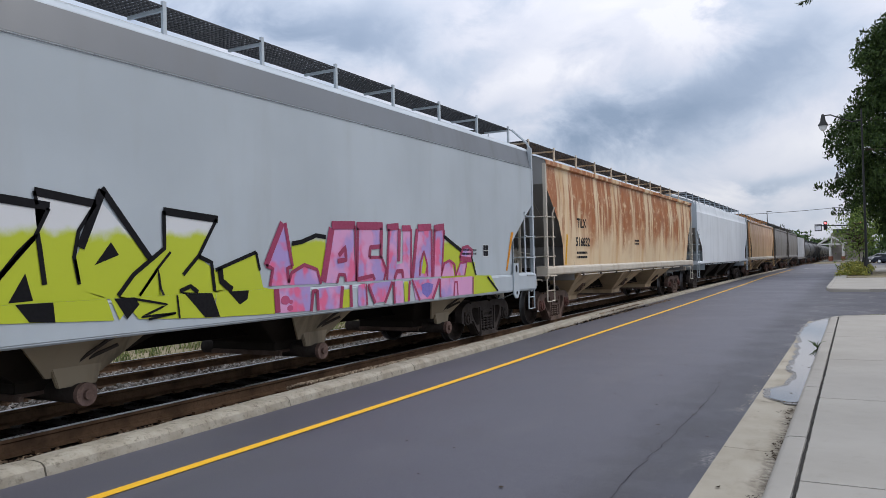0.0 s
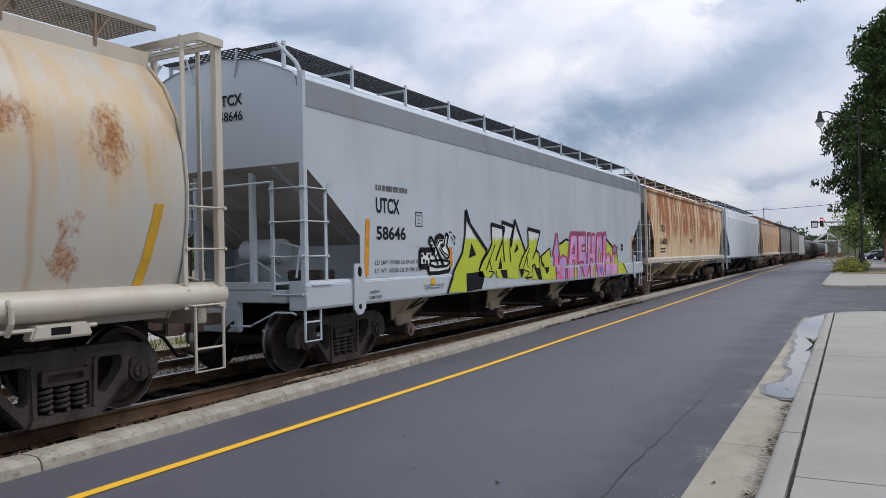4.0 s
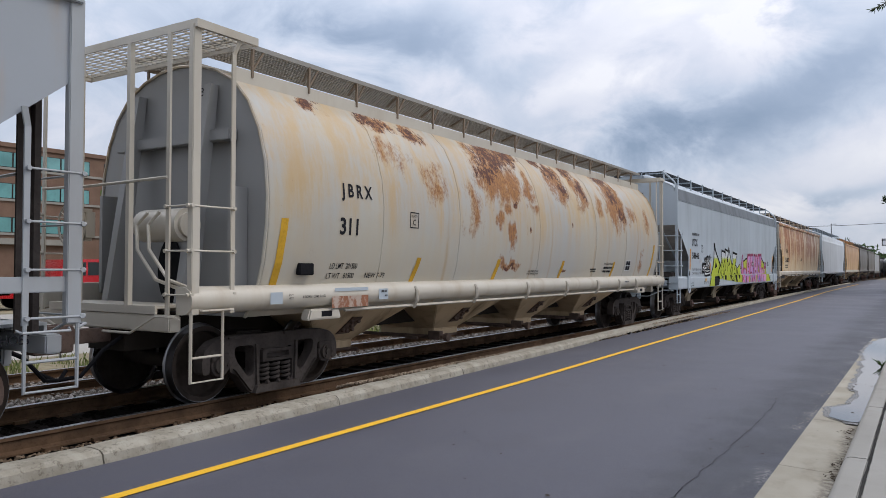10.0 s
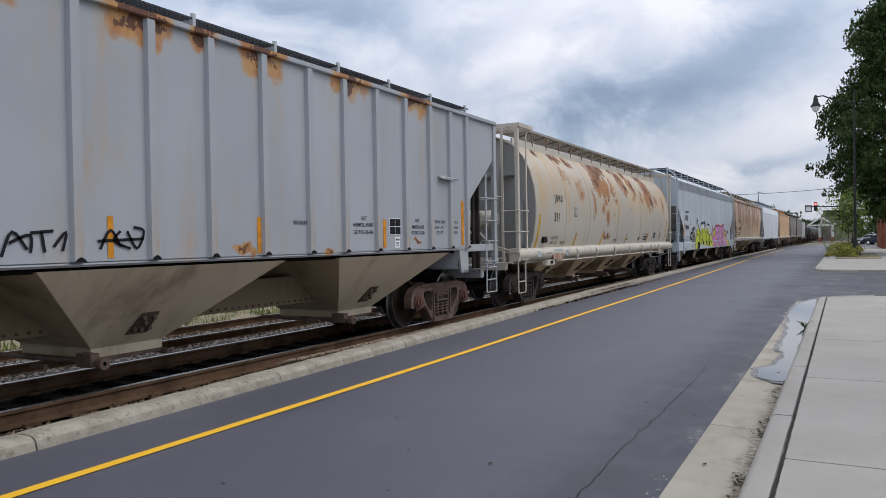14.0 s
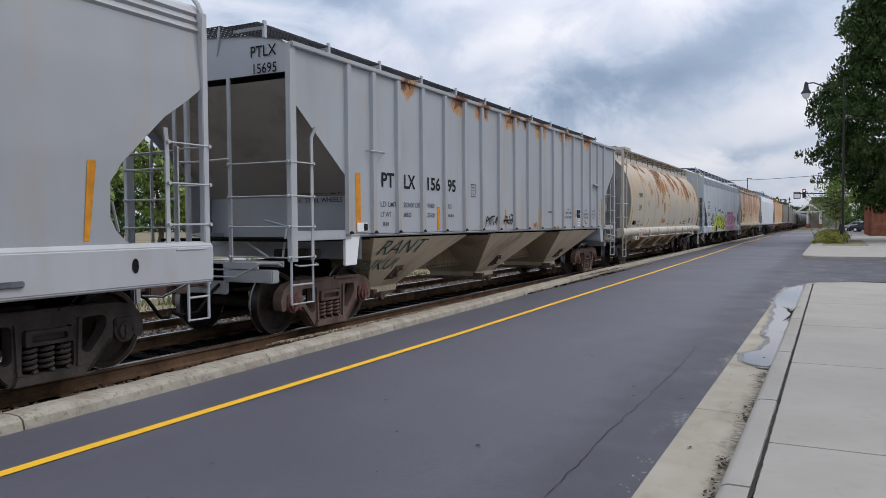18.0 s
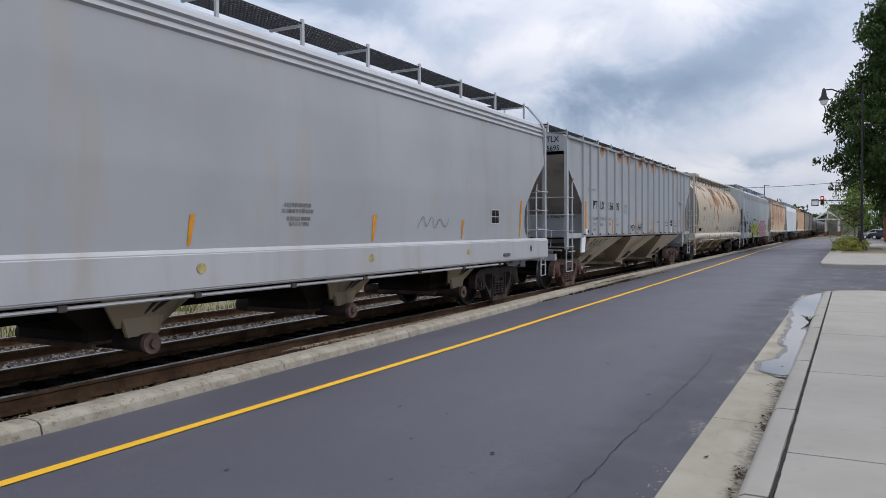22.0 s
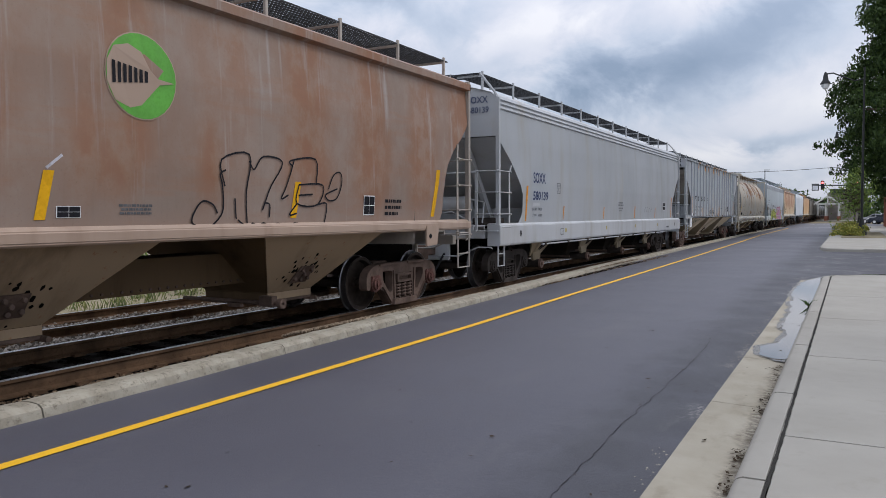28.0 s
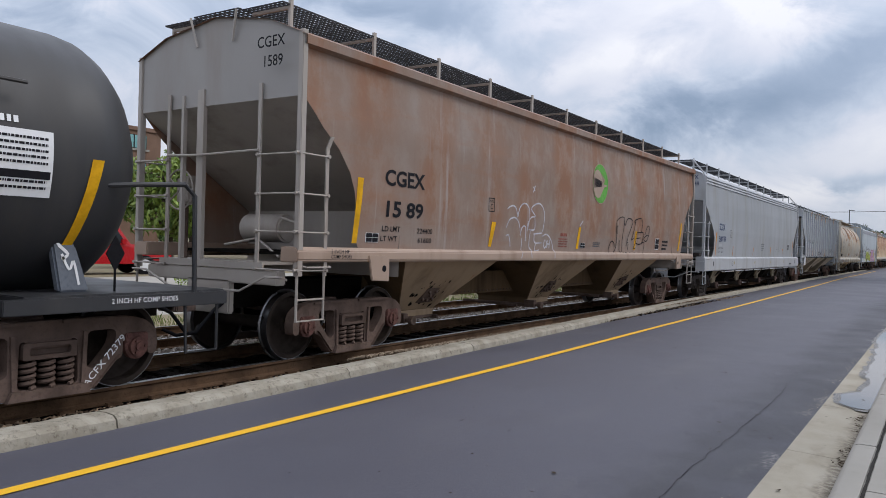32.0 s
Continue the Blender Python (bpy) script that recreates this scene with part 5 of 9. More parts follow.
    for y in (-5.34, -1.65, 1.8, 5.14):
        part("round_mark", Shape().flat([(y + 0.075 * math.cos(t), 1.24 + 0.06 * math.sin(t)) for t in np.linspace(0, 6.1, 16)], 1.646), FADED_DISC, car)
    scrawl(car, [(3.3, 1.7), (3.5, 1.9), (3.6, 1.72), (3.8, 1.9), (3.9, 1.7), (4.1, 1.86), (4.3, 1.72), (4.45, 1.88)], side, PALE_INK, 0.016, "tag")
    part("sill_slot", Shape().flat([(-8.365 + 0.045 * math.cos(t), 1.23 + 0.08 * math.sin(t)) for t in np.linspace(0, 6.1, 14)], 1.645).flat([(8.365 + 0.045 * math.cos(t), 1.23 + 0.08 * math.sin(t)) for t in np.linspace(0, 6.1, 14)], 1.645), BLACK, car)
    plate_box(car, -5.76, 1.13, 0.24, 0.16, out, FADED)
    part("sill_lug", Shape().box(1.63, 1.67, 6.8, 7.13, 1.1, 1.16), FADED, car, bevel=0.01)
    end_write(car, "SOXX", -9.482, 4.0, 0.14, 1.36, NAVY)
    end_write(car, "580139", -9.482, 3.79, 0.13, 1.38, NAVY)

    car, side = hopper_car(CGEX)
    for text, y, w in (("CGEX", -6.95, 0.96),):
        write("reporting_mark", text, y, 2.44, 0.23, w, side, INK, car)
    write("car_number", "15", -6.9, 2.0, 0.23, 0.34, side, INK, car)
    write("car_number", "89", -6.43, 2.0, 0.23, 0.42, side, INK, car)
    for text, y, z, w in (("LD LMT", -6.97, 1.8, 0.42), ("224400", -6.13, 1.79, 0.4), ("LT WT", -6.99, 1.66, 0.38), ("61600", -6.1, 1.65, 0.36)):
        write("weight_stencil", text, y, z, 0.075, w, side, INK, car)
    plate_box(car, -4.07, 2.22, 0.2, 0.24, side, INK)
    for q in (((-7.6, 1.62), (-7.5, 1.62), (-7.42, 2.5), (-7.54, 2.5)), ((-4.0, 1.62), (-3.9, 1.62), (-3.78, 2.05), (-3.93, 2.05)), ((-0.28, 1.62), (-0.17, 1.62), (-0.08, 2.08), (-0.19, 2.08)), ((3.3, 1.62), (3.42, 1.62), (3.5, 2.1), (3.38, 2.1)), ((7.1, 1.62), (7.22, 1.62), (7.4, 2.45), (7.27, 2.45))):
        strip("reflector", q, side, YELLOW, car, label="yellow reflective strip")
    emblem(car, 0.93, 3.1, 0.44, side)
    label_card(car, -7.32, 1.64, 0.28, 0.13, side)
    label_card(car, 5.0, 1.65, 0.3, 0.3, side)
    bars("warning_stencil", [(-1.1, 1.87, 0.32, 0.06), (-1.18, 1.8, 0.43, 0.025), (-1.18, 1.75, 0.45, 0.025), (-1.16, 1.7, 0.42, 0.025), (-1.18, 1.65, 0.43, 0.025)], side, surface("faded_red_lettering", (0.27, 0.09, 0.07), 0.6, var=0.3, big=6), car)
    bars("lot_stencil", [(0.63, 1.75, 0.42, 0.025), (0.66, 1.71, 0.38, 0.025), (0.64, 1.67, 0.4, 0.025)], side, FADED, car)
    label_card(car, -0.06, 1.64, 0.26, 0.11, side)
    bars("lot_stencil", [(5.6, 1.85, 0.5, 0.05), (5.6, 1.75, 0.5, 0.05), (5.6, 1.65, 0.4, 0.05)], side, INK, car)
    for pts in ([(1.98, 1.68), (1.91, 1.78), (1.75, 1.82), (1.63, 1.7), (1.6, 1.57), (1.81, 1.51), (1.97, 1.59), (2.07, 1.73), (2.05, 2.0), (2.01, 2.14), (2.1, 2.19)], [(2.09, 2.0), (2.03, 2.31), (2.5, 2.4), (2.45, 1.94), (2.48, 1.56)], [(2.26, 1.86), (2.29, 1.61)], [(2.5, 2.32), (2.58, 2.22), (2.75, 2.39), (3.11, 2.34), (2.89, 2.02), (2.75, 1.72)], [(2.78, 1.81), (2.88, 1.79), (2.88, 1.63)], [(2.32, 1.6), (2.51, 1.5), (2.58, 1.56), (2.68, 1.5), (2.77, 1.56), (2.93, 1.5), (3.04, 1.55), (3.26, 1.5), (3.38, 1.55), (3.62, 1.51)], [(3.34, 2.37), (3.19, 2.03), (3.1, 1.87), (3.24, 1.92)], [(3.31, 2.3), (3.27, 2.37), (3.8, 2.42), (3.81, 2.07)], [(3.45, 2.06), (3.97, 2.07), (3.86, 1.8), (3.42, 1.81), (3.45, 2.06)], [(3.45, 1.92), (3.75, 1.94)], [(3.42, 1.81), (3.27, 1.66), (3.42, 1.68)], [(3.86, 1.8), (4.07, 1.81), (4.03, 1.54)], [(4.1, 2.02), (4.21, 2.22), (4.37, 2.26), (4.41, 2.11), (4.31, 1.9), (4.13, 1.86), (4.04, 1.94), (4.31, 2.03)], [(4.03, 1.54), (4.19, 1.5), (4.33, 1.5), (4.49, 1.5), (4.72, 1.5)]):
        scrawl(car, pts, side, INK, 0.022, "tag")
    chalk = Mat("white_spray", 0.7, 0.0, 0.2)
    chalk.put(chalk.b.inputs["Alpha"], chalk.span(chalk.noise(9, 6, 0.7), 0.3, 0.6, 0.5, 0.95))
    chalk = chalk.done((0.56, 0.56, 0.62), 0.7, chalk.noise(40), 0.05)
    for pts in ([(-3.40, 2.30), (-3.30, 2.35), (-3.17, 2.37), (-3.07, 2.32), (-3.00, 2.17)], [(-3.00, 2.17), (-2.94, 2.33), (-2.82, 2.42), (-2.67, 2.43), (-2.55, 2.34), (-2.52, 2.16)], [(-2.52, 2.15), (-2.43, 2.20), (-2.29, 2.22), (-2.46, 2.34), (-2.37, 2.42), (-2.17, 2.47), (-2.01, 2.43), (-1.91, 2.31), (-1.90, 2.10), (-1.94, 1.93)], [(-3.40, 1.97), (-3.32, 2.10), (-3.20, 2.15), (-3.07, 2.15), (-2.94, 2.07), (-2.85, 1.89)], [(-2.85, 1.84), (-2.81, 1.97), (-2.73, 2.02), (-2.65, 1.98), (-2.62, 1.74)], [(-2.78, 1.79), (-2.78, 1.58), (-2.85, 1.42)], [(-2.57, 2.12), (-2.59, 1.93), (-2.52, 2.15)], [(-2.45, 1.96), (-2.48, 1.71), (-2.42, 1.42)], [(-2.31, 2.19), (-2.29, 1.97), (-2.53, 1.96)], [(-2.31, 1.88), (-1.94, 1.91)], [(-2.28, 1.87), (-2.24, 1.72), (-1.94, 1.72)], [(-2.20, 1.72), (-2.21, 1.56), (-2.04, 1.58)], [(-1.94, 1.84), (-1.76, 1.89), (-1.58, 1.82), (-1.44, 1.67), (-1.41, 1.42)], [(-1.80, 1.78), (-1.85, 1.69), (-1.78, 1.62), (-1.71, 1.70), (-1.76, 1.78)], [(-1.69, 1.77), (-1.69, 1.62)], [(-1.58, 1.79), (-1.59, 1.62)], [(-1.69, 1.70), (-1.58, 1.70)], [(-3.40, 1.82), (-3.30, 1.84), (-3.23, 1.73), (-3.21, 1.63)], [(-2.41, 2.77), (-2.34, 2.70)], [(-2.33, 2.80), (-2.40, 2.67)], [(0.00, 2.23), (-0.16, 2.10)]):
        scrawl(car, pts, side if min(q[1] for q in pts) > 1.45 else lambda z: max(side(z), 1.622 if z < 1.56 else 0), chalk, 0.027, "tag", lift=0.005)
    out = lambda z: 1.622
    write("brake_stencil", "2 INCH HF", -8.05, 1.485, 0.05, 0.35, out, INK, car)
    write("brake_stencil", "COMP SHOES", -8.05, 1.42, 0.05, 0.4, out, INK, car)
    for e in (1, -1):
        part("jacking_plate", Shape().prism([(e * 7.3, 1.46), (e * 6.85, 1.46), (e * 6.85, 1.1), (e * 7.22, 1.12)], 1.6, 1.64), RUSTY_FRAME, car, bevel=0.008)
        part("plate_hole", Shape().prism([(e * 6.97 + 0.045 * math.cos(t), 1.28 + 0.045 * math.sin(t)) for t in np.linspace(0, 6.0, 10)], 1.638, 1.644), BLACK, car)
    end_write(car, "CGEX", -8.735, 4.0, 0.14, 1.41, INK)
    end_write(car, "1589", -8.735, 3.76, 0.14, 1.38, INK)
    car, side = hopper_car(TILX)
    write("reporting_mark", "TILX", -7.0, 2.5, 0.25, 0.8, side, INK, car)
    write("car_number", "516832", -7.1, 2.0, 0.25, 1.2, side, INK, car)
    bars("weight_stencil", [(-7.0, 1.8, 0.9, 0.06), (-7.0, 1.68, 0.9, 0.06), (-1.0, 2.2, 0.6, 0.06), (-1.0, 2.1, 0.6, 0.06)], side, INK, car)
    strip("reflector", ((-7.9, 1.52), (-7.8, 1.52), (-7.75, 2.3), (-7.86, 2.3)), side, YELLOW, car)


def plate_box(car, y, z, w, h, side, mat):
    """A thin square outline with a letter in it."""
    s, t = Shape(), 0.015
    for a, b, c, d in ((y, y + w, z, z + t), (y, y + w, z + h - t, z + h), (y, y + t, z, z + h), (y + w - t, y + w, z, z + h)):
        s.add([(side(c) + 0.006, a, c), (side(c) + 0.006, b, c), (side(d) + 0.006, b, d), (side(d) + 0.006, a, d)], [(0, 1, 2, 3)])
    part("plate_mark", s, mat, car)
    write("plate_letter", "C", y + w * 0.34, z + h * 0.18, h * 0.38, w * 0.32, side, mat, car)
    if h > 0.2:
        write("plate_letter", "PLATE", y + w * 0.18, z + h * 0.68, h * 0.14, w * 0.62, side, mat, car)


def label_card(car, y, z, w, h, side):
    c = strip("consolidated_label", ((y, z), (y + w, z), (y + w, z + h), (y, z + h)), side, LABEL, car, 0.006, "black and white data label")
    s = Shape()
    for i in range(2):
        for j in range(2):
            a, b = y + w * (0.04 + 0.475 * i), z + h * (0.05 + 0.475 * j)
            s.add([(side(q) + 0.009, p, q) for p, q in ((a, b), (a + w * 0.45, b), (a + w * 0.45, b + h * 0.43), (a, b + h * 0.43))], [(0, 1, 2, 3)])
    part("label_panel", s, INK, c)


def scrawl(car, pts, side, mat, w, name, sharp=False, lift=0.012):
    """A brush stroke of width w along points (y, z), rounded or with sharp turns."""
    fine = [list(pts[0])]
    for k in range(len(pts) - 1):
        p0, p1, p2, p3 = pts[max(k - 1, 0)], pts[k], pts[k + 1], pts[min(k + 2, len(pts) - 1)]
        for i in range(1, 5):
            t = i / 4
            if sharp:
                fine.append([p1[q] + (p2[q] - p1[q]) * t for q in (0, 1)])
            else:
                fine.append([0.5 * (2 * p1[q] + (p2[q] - p0[q]) * t + (2 * p0[q] - 5 * p1[q] + 4 * p2[q] - p3[q]) * t * t + (3 * p1[q] - p0[q] - 3 * p2[q] + p3[q]) * t ** 3) for q in (0, 1)])
    rows = []
    for k, (y, z) in enumerate(fine):
        a, b = fine[max(k - 1, 0)], fine[min(k + 1, len(fine) - 1)]
        d = Vector((b[0] - a[0], b[1] - a[1])).normalized()
        n = Vector((-d.y, d.x)) * w / 2
        rows.append([(side(z) + lift, y + n.x, z + n.y), (side(z) + lift, y - n.x, z - n.y)])
    return part(name, Shape().sheet(rows), mat, car)


def end_write(car, text, y, z, h, x_right, mat):
    """Writing on a car's rear end, read from behind."""
    pts, fs = letters(text, h)
    w = max(p[0] for p in pts)
    part("end_number", Shape().add([(x_right - w + a, y - 0.006, z + b) for a, b in pts], fs), mat, car)


def bay_scrawl(car):
    """Green brush letters on the sloping side of the first bay."""
    green = surface("dark_green_spray", (0.022, 0.10, 0.085), 0.6)
    lean = lambda z: 0.62 + (z - 0.50) / 0.92 * 0.94
    for text, y, z, h, w in (("RANT", -5.95, 1.12, 0.25, 1.45), ("CUKUI", -6.3, 0.84, 0.2, 1.3)):
        write("tag", text, y, z, h, w, lean, green, car, 0.03, False)


def emblem(car, y, z, r, side):
    green = surface("emblem_green", (0.09, 0.34, 0.035), 0.55, var=0.12, big=4)
    disc = lambda k, n=28: [(y + k * r * math.cos(2 * math.pi * i / n), z + k * r * math.sin(2 * math.pi * i / n)) for i in range(n)]
    at = lambda pts, d: Shape().add([(side(q) + d, p, q) for p, q in pts], [tuple(range(len(pts)))])
    ring = part("emblem", at(disc(1.03), 0.006), RUSTY_FRAME, car, "round green and tan emblem")
    part("emblem_disc", at(disc(1.0), 0.009), green, ring)
    part("emblem_drop", at([(y - 0.43, z + 0.1), (y - 0.34, z + 0.26), (y - 0.16, z + 0.31), (y + 0.0, z + 0.25), (y + 0.1, z + 0.08), (y + 0.2, z + 0.0), (y + 0.42, z - 0.02), (y + 0.22, z - 0.06), (y + 0.12, z - 0.16), (y - 0.02, z - 0.3), (y - 0.16, z - 0.34), (y - 0.34, z - 0.28), (y - 0.43, z - 0.1)], 0.012), RUSTY_FRAME, ring, "faded tan drop")
    for k in range(7):
        a, w = y - 0.37 + 0.066 * k, 0.04
        t = 0.115 - 0.009 * k
        part("emblem_bar", at([(a, z - t), (a + w, z - t + 0.006), (a + w, z + t - 0.006), (a, z + t)], 0.015), INK, ring)


def graffiti(car, side):
    """Two painted pieces along the lower side: lime letters edged in black, and pink letters."""
    lime = Mat("lime_spray", 0.5)
    s = lime.split()
    up = lime.span(lime.calc("ADD", s[2], lime.calc("MULTIPLY", lime.noise(3.0), 0.3)), 2.12, 2.24)
    lime = lime.done(lime.mix(up, (0.43, 0.50, 0.02), (0.60, 0.62, 0.64)), None, lime.noise(20), 0.1)
    pink = Mat("pink_spray", 0.5)
    pink = pink.done(pink.mix(pink.span(pink.noise(2.2, 3, 0.5), 0.42, 0.6), (0.62, 0.30, 0.52), pink.mix(pink.span(pink.noise(3.1, 2), 0.45, 0.6), (0.36, 0.26, 0.55), (0.66, 0.12, 0.26))), None, pink.noise(20), 0.1)
    edge = surface("magenta_spray", (0.32, 0.03, 0.10), 0.5)
    out = lambda z: side(z) if z > 1.38 else 1.634
    violet, rose = surface("violet_spray", (0.16, 0.13, 0.42), 0.5), surface("rose_spray", (0.52, 0.08, 0.20), 0.5)
    STEP = 1.376

    def mark(pts, mat, d=0.007, name="painted_patch"):
        """A painted patch; where it crosses the ledge it bends onto the sill."""
        for keep in (1, -1):
            cut = []
            for (y0, z0), (y1, z1) in zip(pts, pts[1:] + pts[:1]):
                a, b = (z0 - STEP) * keep, (z1 - STEP) * keep
                if a >= 0:
                    cut.append((y0, z0))
                if a * b < 0:
                    q = a / (a - b)
                    cut.append((y0 + (y1 - y0) * q, STEP))
            if len(cut) > 2 and max(p[1] for p in cut) - min(p[1] for p in cut) > 0.02:
                x = (side(1.5) if keep > 0 else 1.634) + d
                part(name, Shape().add([(x, y, z) for y, z in cut], [tuple(range(len(cut)))]), mat, car)

    def dot(y, z, ry, rz, mat):
        mark([(y + ry * math.cos(q), z + rz * math.sin(q)) for q in np.linspace(0, 5.6, 9)], mat, 0.009, "painted_dot")

    def letter(fill, strokes, mat, line, deep):
        mark(fill, mat, 0.005 if deep else 0.006, "painted_letter")
        for w, pts in strokes:
            scrawl(car, pts, out, line, w, "letter_outline", True)

    def lime_letter(fill, strokes):
        letter(fill, strokes, lime, BLACK, True)

    def pink_letter(fill, strokes):
        letter(fill, strokes, pink, edge, False)

    lime_letter([(-5.27, 1.02), (-5.03, 1.35), (-4.65, 1.72), (-4.51, 2.03), (-4.4, 2.37), (-4.15, 2.1), (-3.54, 1.78), (-3.84, 1.51), (-3.88, 1.4), (-3.82, 1.22), (-3.89, 1.03), (-4.57, 1)], ((0.06, [(-5.35, 1.01), (-5.14, 1.3), (-4.65, 1.75), (-4.53, 2.07), (-4.47, 2.56)]), (0.12, [(-4.47, 2.56), (-4.32, 2.31)]), (0.085, [(-4.32, 2.31), (-3.54, 1.78)]), (0.05, [(-3.54, 1.78), (-3.81, 1.57), (-3.93, 1.39)]),))
    lime_letter([(-3.94, 1.4), (-3.75, 1.59), (-3.48, 1.76), (-3.3, 1.94), (-3.26, 2.29), (-2.63, 2.24), (-2.77, 1.97), (-3.13, 1.58), (-3.34, 1.39), (-3.34, 1.23), (-3.85, 1.26)], ((0.055, [(-3.94, 1.4), (-3.75, 1.59), (-3.48, 1.76), (-3.3, 1.94), (-3.32, 2.33)]), (0.08, [(-3.32, 2.33), (-2.62, 2.26)]), (0.04, [(-2.63, 2.24), (-2.77, 1.97), (-3.13, 1.58)]), (0.03, [(-3.14, 1.91), (-3.59, 1.4)]), (0.03, [(-3.59, 1.4), (-3.42, 1.61), (-3.34, 1.39)]),))
    lime_letter([(-3.33, 1.39), (-3.13, 1.58), (-2.74, 2), (-2.77, 2.36), (-2.13, 2.31), (-2.3, 2.06), (-2.37, 1.79), (-2.31, 1.47), (-2.06, 1.4), (-1.97, 1.16), (-3.14, 1.22)], ((0.05, [(-3.13, 1.58), (-2.92, 1.83), (-2.74, 2), (-2.68, 1.54)]), (0.08, [(-2.77, 2.39), (-2.14, 2.31)]), (0.035, [(-2.77, 2.39), (-2.74, 2.27)]), (0.04, [(-2.14, 2.31), (-2.33, 2.04), (-2.38, 1.79), (-2.33, 1.53)]),))
    lime_letter([(-2.37, 1.77), (-2.07, 2.33), (-1.5, 1.77), (-1.72, 1.58), (-1.9, 1.4), (-1.73, 1.36), (-1.91, 1.16), (-2.01, 1.37), (-2.31, 1.47)], ((0.09, [(-2.31, 1.88), (-2.06, 2.45)]), (0.07, [(-2.07, 2.47), (-1.5, 1.77)]), (0.03, [(-2.37, 1.77), (-2.33, 1.56)]),))
    lime_letter([(-1.9, 1.4), (-1.71, 1.61), (-1.31, 1.88), (-1.32, 2.26), (-0.55, 2.23), (-0.84, 1.79), (-0.58, 1.63), (-0.32, 1.41), (-0.6, 1.37), (-0.68, 1.09), (-1.68, 1.15)], ((0.05, [(-1.9, 1.4), (-1.71, 1.61), (-1.31, 1.88), (-1.31, 2.28)]), (0.085, [(-1.32, 2.28), (-0.53, 2.22)]), (0.045, [(-0.55, 2.22), (-0.83, 1.8), (-1.06, 1.59)]), (0.03, [(-1.23, 1.84), (-1.41, 1.66), (-1.64, 1.39)]), (0.03, [(-1.64, 1.39), (-1.4, 1.66), (-1.36, 1.38)]), (0.05, [(-0.83, 1.79), (-0.64, 1.72), (-0.6, 1.39)]), (0.05, [(-1.11, 1.41), (-0.96, 1.46), (-0.85, 1.39)]),))
    lime_letter([(-0.58, 1.63), (0.1, 1.83), (0.22, 1.4), (0.38, 1.37), (0.39, 1.06), (-0.62, 1.09), (-0.6, 1.39), (-0.32, 1.41)], ((0.045, [(-0.58, 1.63), (0.1, 1.84)]), (0.04, [(0.1, 1.84), (0.16, 1.61)]), (0.08, [(-0.51, 1.65), (-0.49, 1.5), (-0.32, 1.39)]),))
    mark([(-4.38, 1.64), (-4.25, 1.94), (-4.04, 1.7)], BLACK)
    mark([(-4.56, 1.35), (-3.84, 1.37), (-3.77, 1.21), (-3.89, 1.03), (-4.56, 1)], BLACK)
    mark([(-2.16, 1.71), (-1.97, 1.94), (-1.88, 1.81)], BLACK)
    mark([(-3.02, 1.39), (-2.86, 1.65), (-2.79, 1.4)], BLACK)
    mark([(-2.99, 1.39), (-2.62, 1.38), (-2.6, 1.19), (-2.85, 1.21)], BLACK)
    mark([(-1.98, 1.39), (-1.73, 1.38), (-1.67, 1.3), (-1.82, 1.16)], BLACK)
    mark([(-1.09, 1.4), (-0.67, 1.37), (-0.55, 1.09), (-0.78, 1.1)], BLACK)
    mark([(-0.43, 1.39), (-0.07, 1.38), (-0.1, 1.27), (-0.23, 1.21)], BLACK)
    mark([(-4.01, 1.39), (-3.85, 1.39), (-3.72, 1.25), (-4.02, 1.27)], BLACK)
    scrawl(car, [(-3.55, 1.37), (-3.25, 1.34), (-3.51, 1.24)], out, BLACK, 0.025, "letter_outline", True)
    scrawl(car, [(-3.18, 1.36), (-3.14, 1.22)], out, BLACK, 0.025, "letter_outline", True)
    scrawl(car, [(-1.73, 1.36), (-1.31, 1.28), (-1.65, 1.17), (-1.2, 1.18), (-1.56, 1.14)], out, BLACK, 0.025, "letter_outline", True)
    scrawl(car, [(-1.18, 1.37), (-1.15, 1.12)], out, BLACK, 0.025, "letter_outline", True)
    mark([(0.78, 1.94), (0.99, 1.98), (1.29, 2.07), (1.51, 2.05), (1.48, 1.44), (0.78, 1.47)], lime, 0.003)
    mark([(4.96, 2.11), (5.55, 1.96), (5.79, 1.69), (6.22, 1.64), (6.25, 1.39), (6.88, 1.37), (7.21, 1.04), (6.05, 1.03), (6.03, 1.35), (4.85, 1.34)], lime, 0.003)
    scrawl(car, [(0.78, 1.95), (0.99, 1.98), (1.29, 2.07), (1.51, 2.05)], out, BLACK, 0.06, "letter_outline", True)
    scrawl(car, [(4.96, 2.13), (5.3, 2), (5.65, 1.87)], out, BLACK, 0.07, "letter_outline", True)
    scrawl(car, [(6.06, 1.77), (6.25, 1.39)], out, BLACK, 0.05, "letter_outline", True)
    scrawl(car, [(6.7, 1.35), (7.19, 1.04)], out, BLACK, 0.05, "letter_outline", True)
    pink_letter([(0.35, 1.41), (0.39, 1.64), (0.31, 1.66), (0.65, 2.21), (0.77, 1.65), (0.68, 1.62), (0.7, 1.41)], ((0.09, [(0.6, 2.22), (0.27, 1.67)]), (0.05, [(0.27, 1.67), (0.4, 1.63), (0.34, 1.41)]), (0.06, [(0.65, 2.22), (0.78, 1.65)]), (0.05, [(0.78, 1.65), (0.68, 1.63), (0.7, 1.44)]),))
    pink_letter([(0.7, 1.41), (0.76, 1.56), (1.03, 1.66), (1.3, 1.59), (1.35, 1.4)], ((0.05, [(0.7, 1.44), (0.76, 1.57), (1.03, 1.67), (1.3, 1.6), (1.38, 1.4)]),))
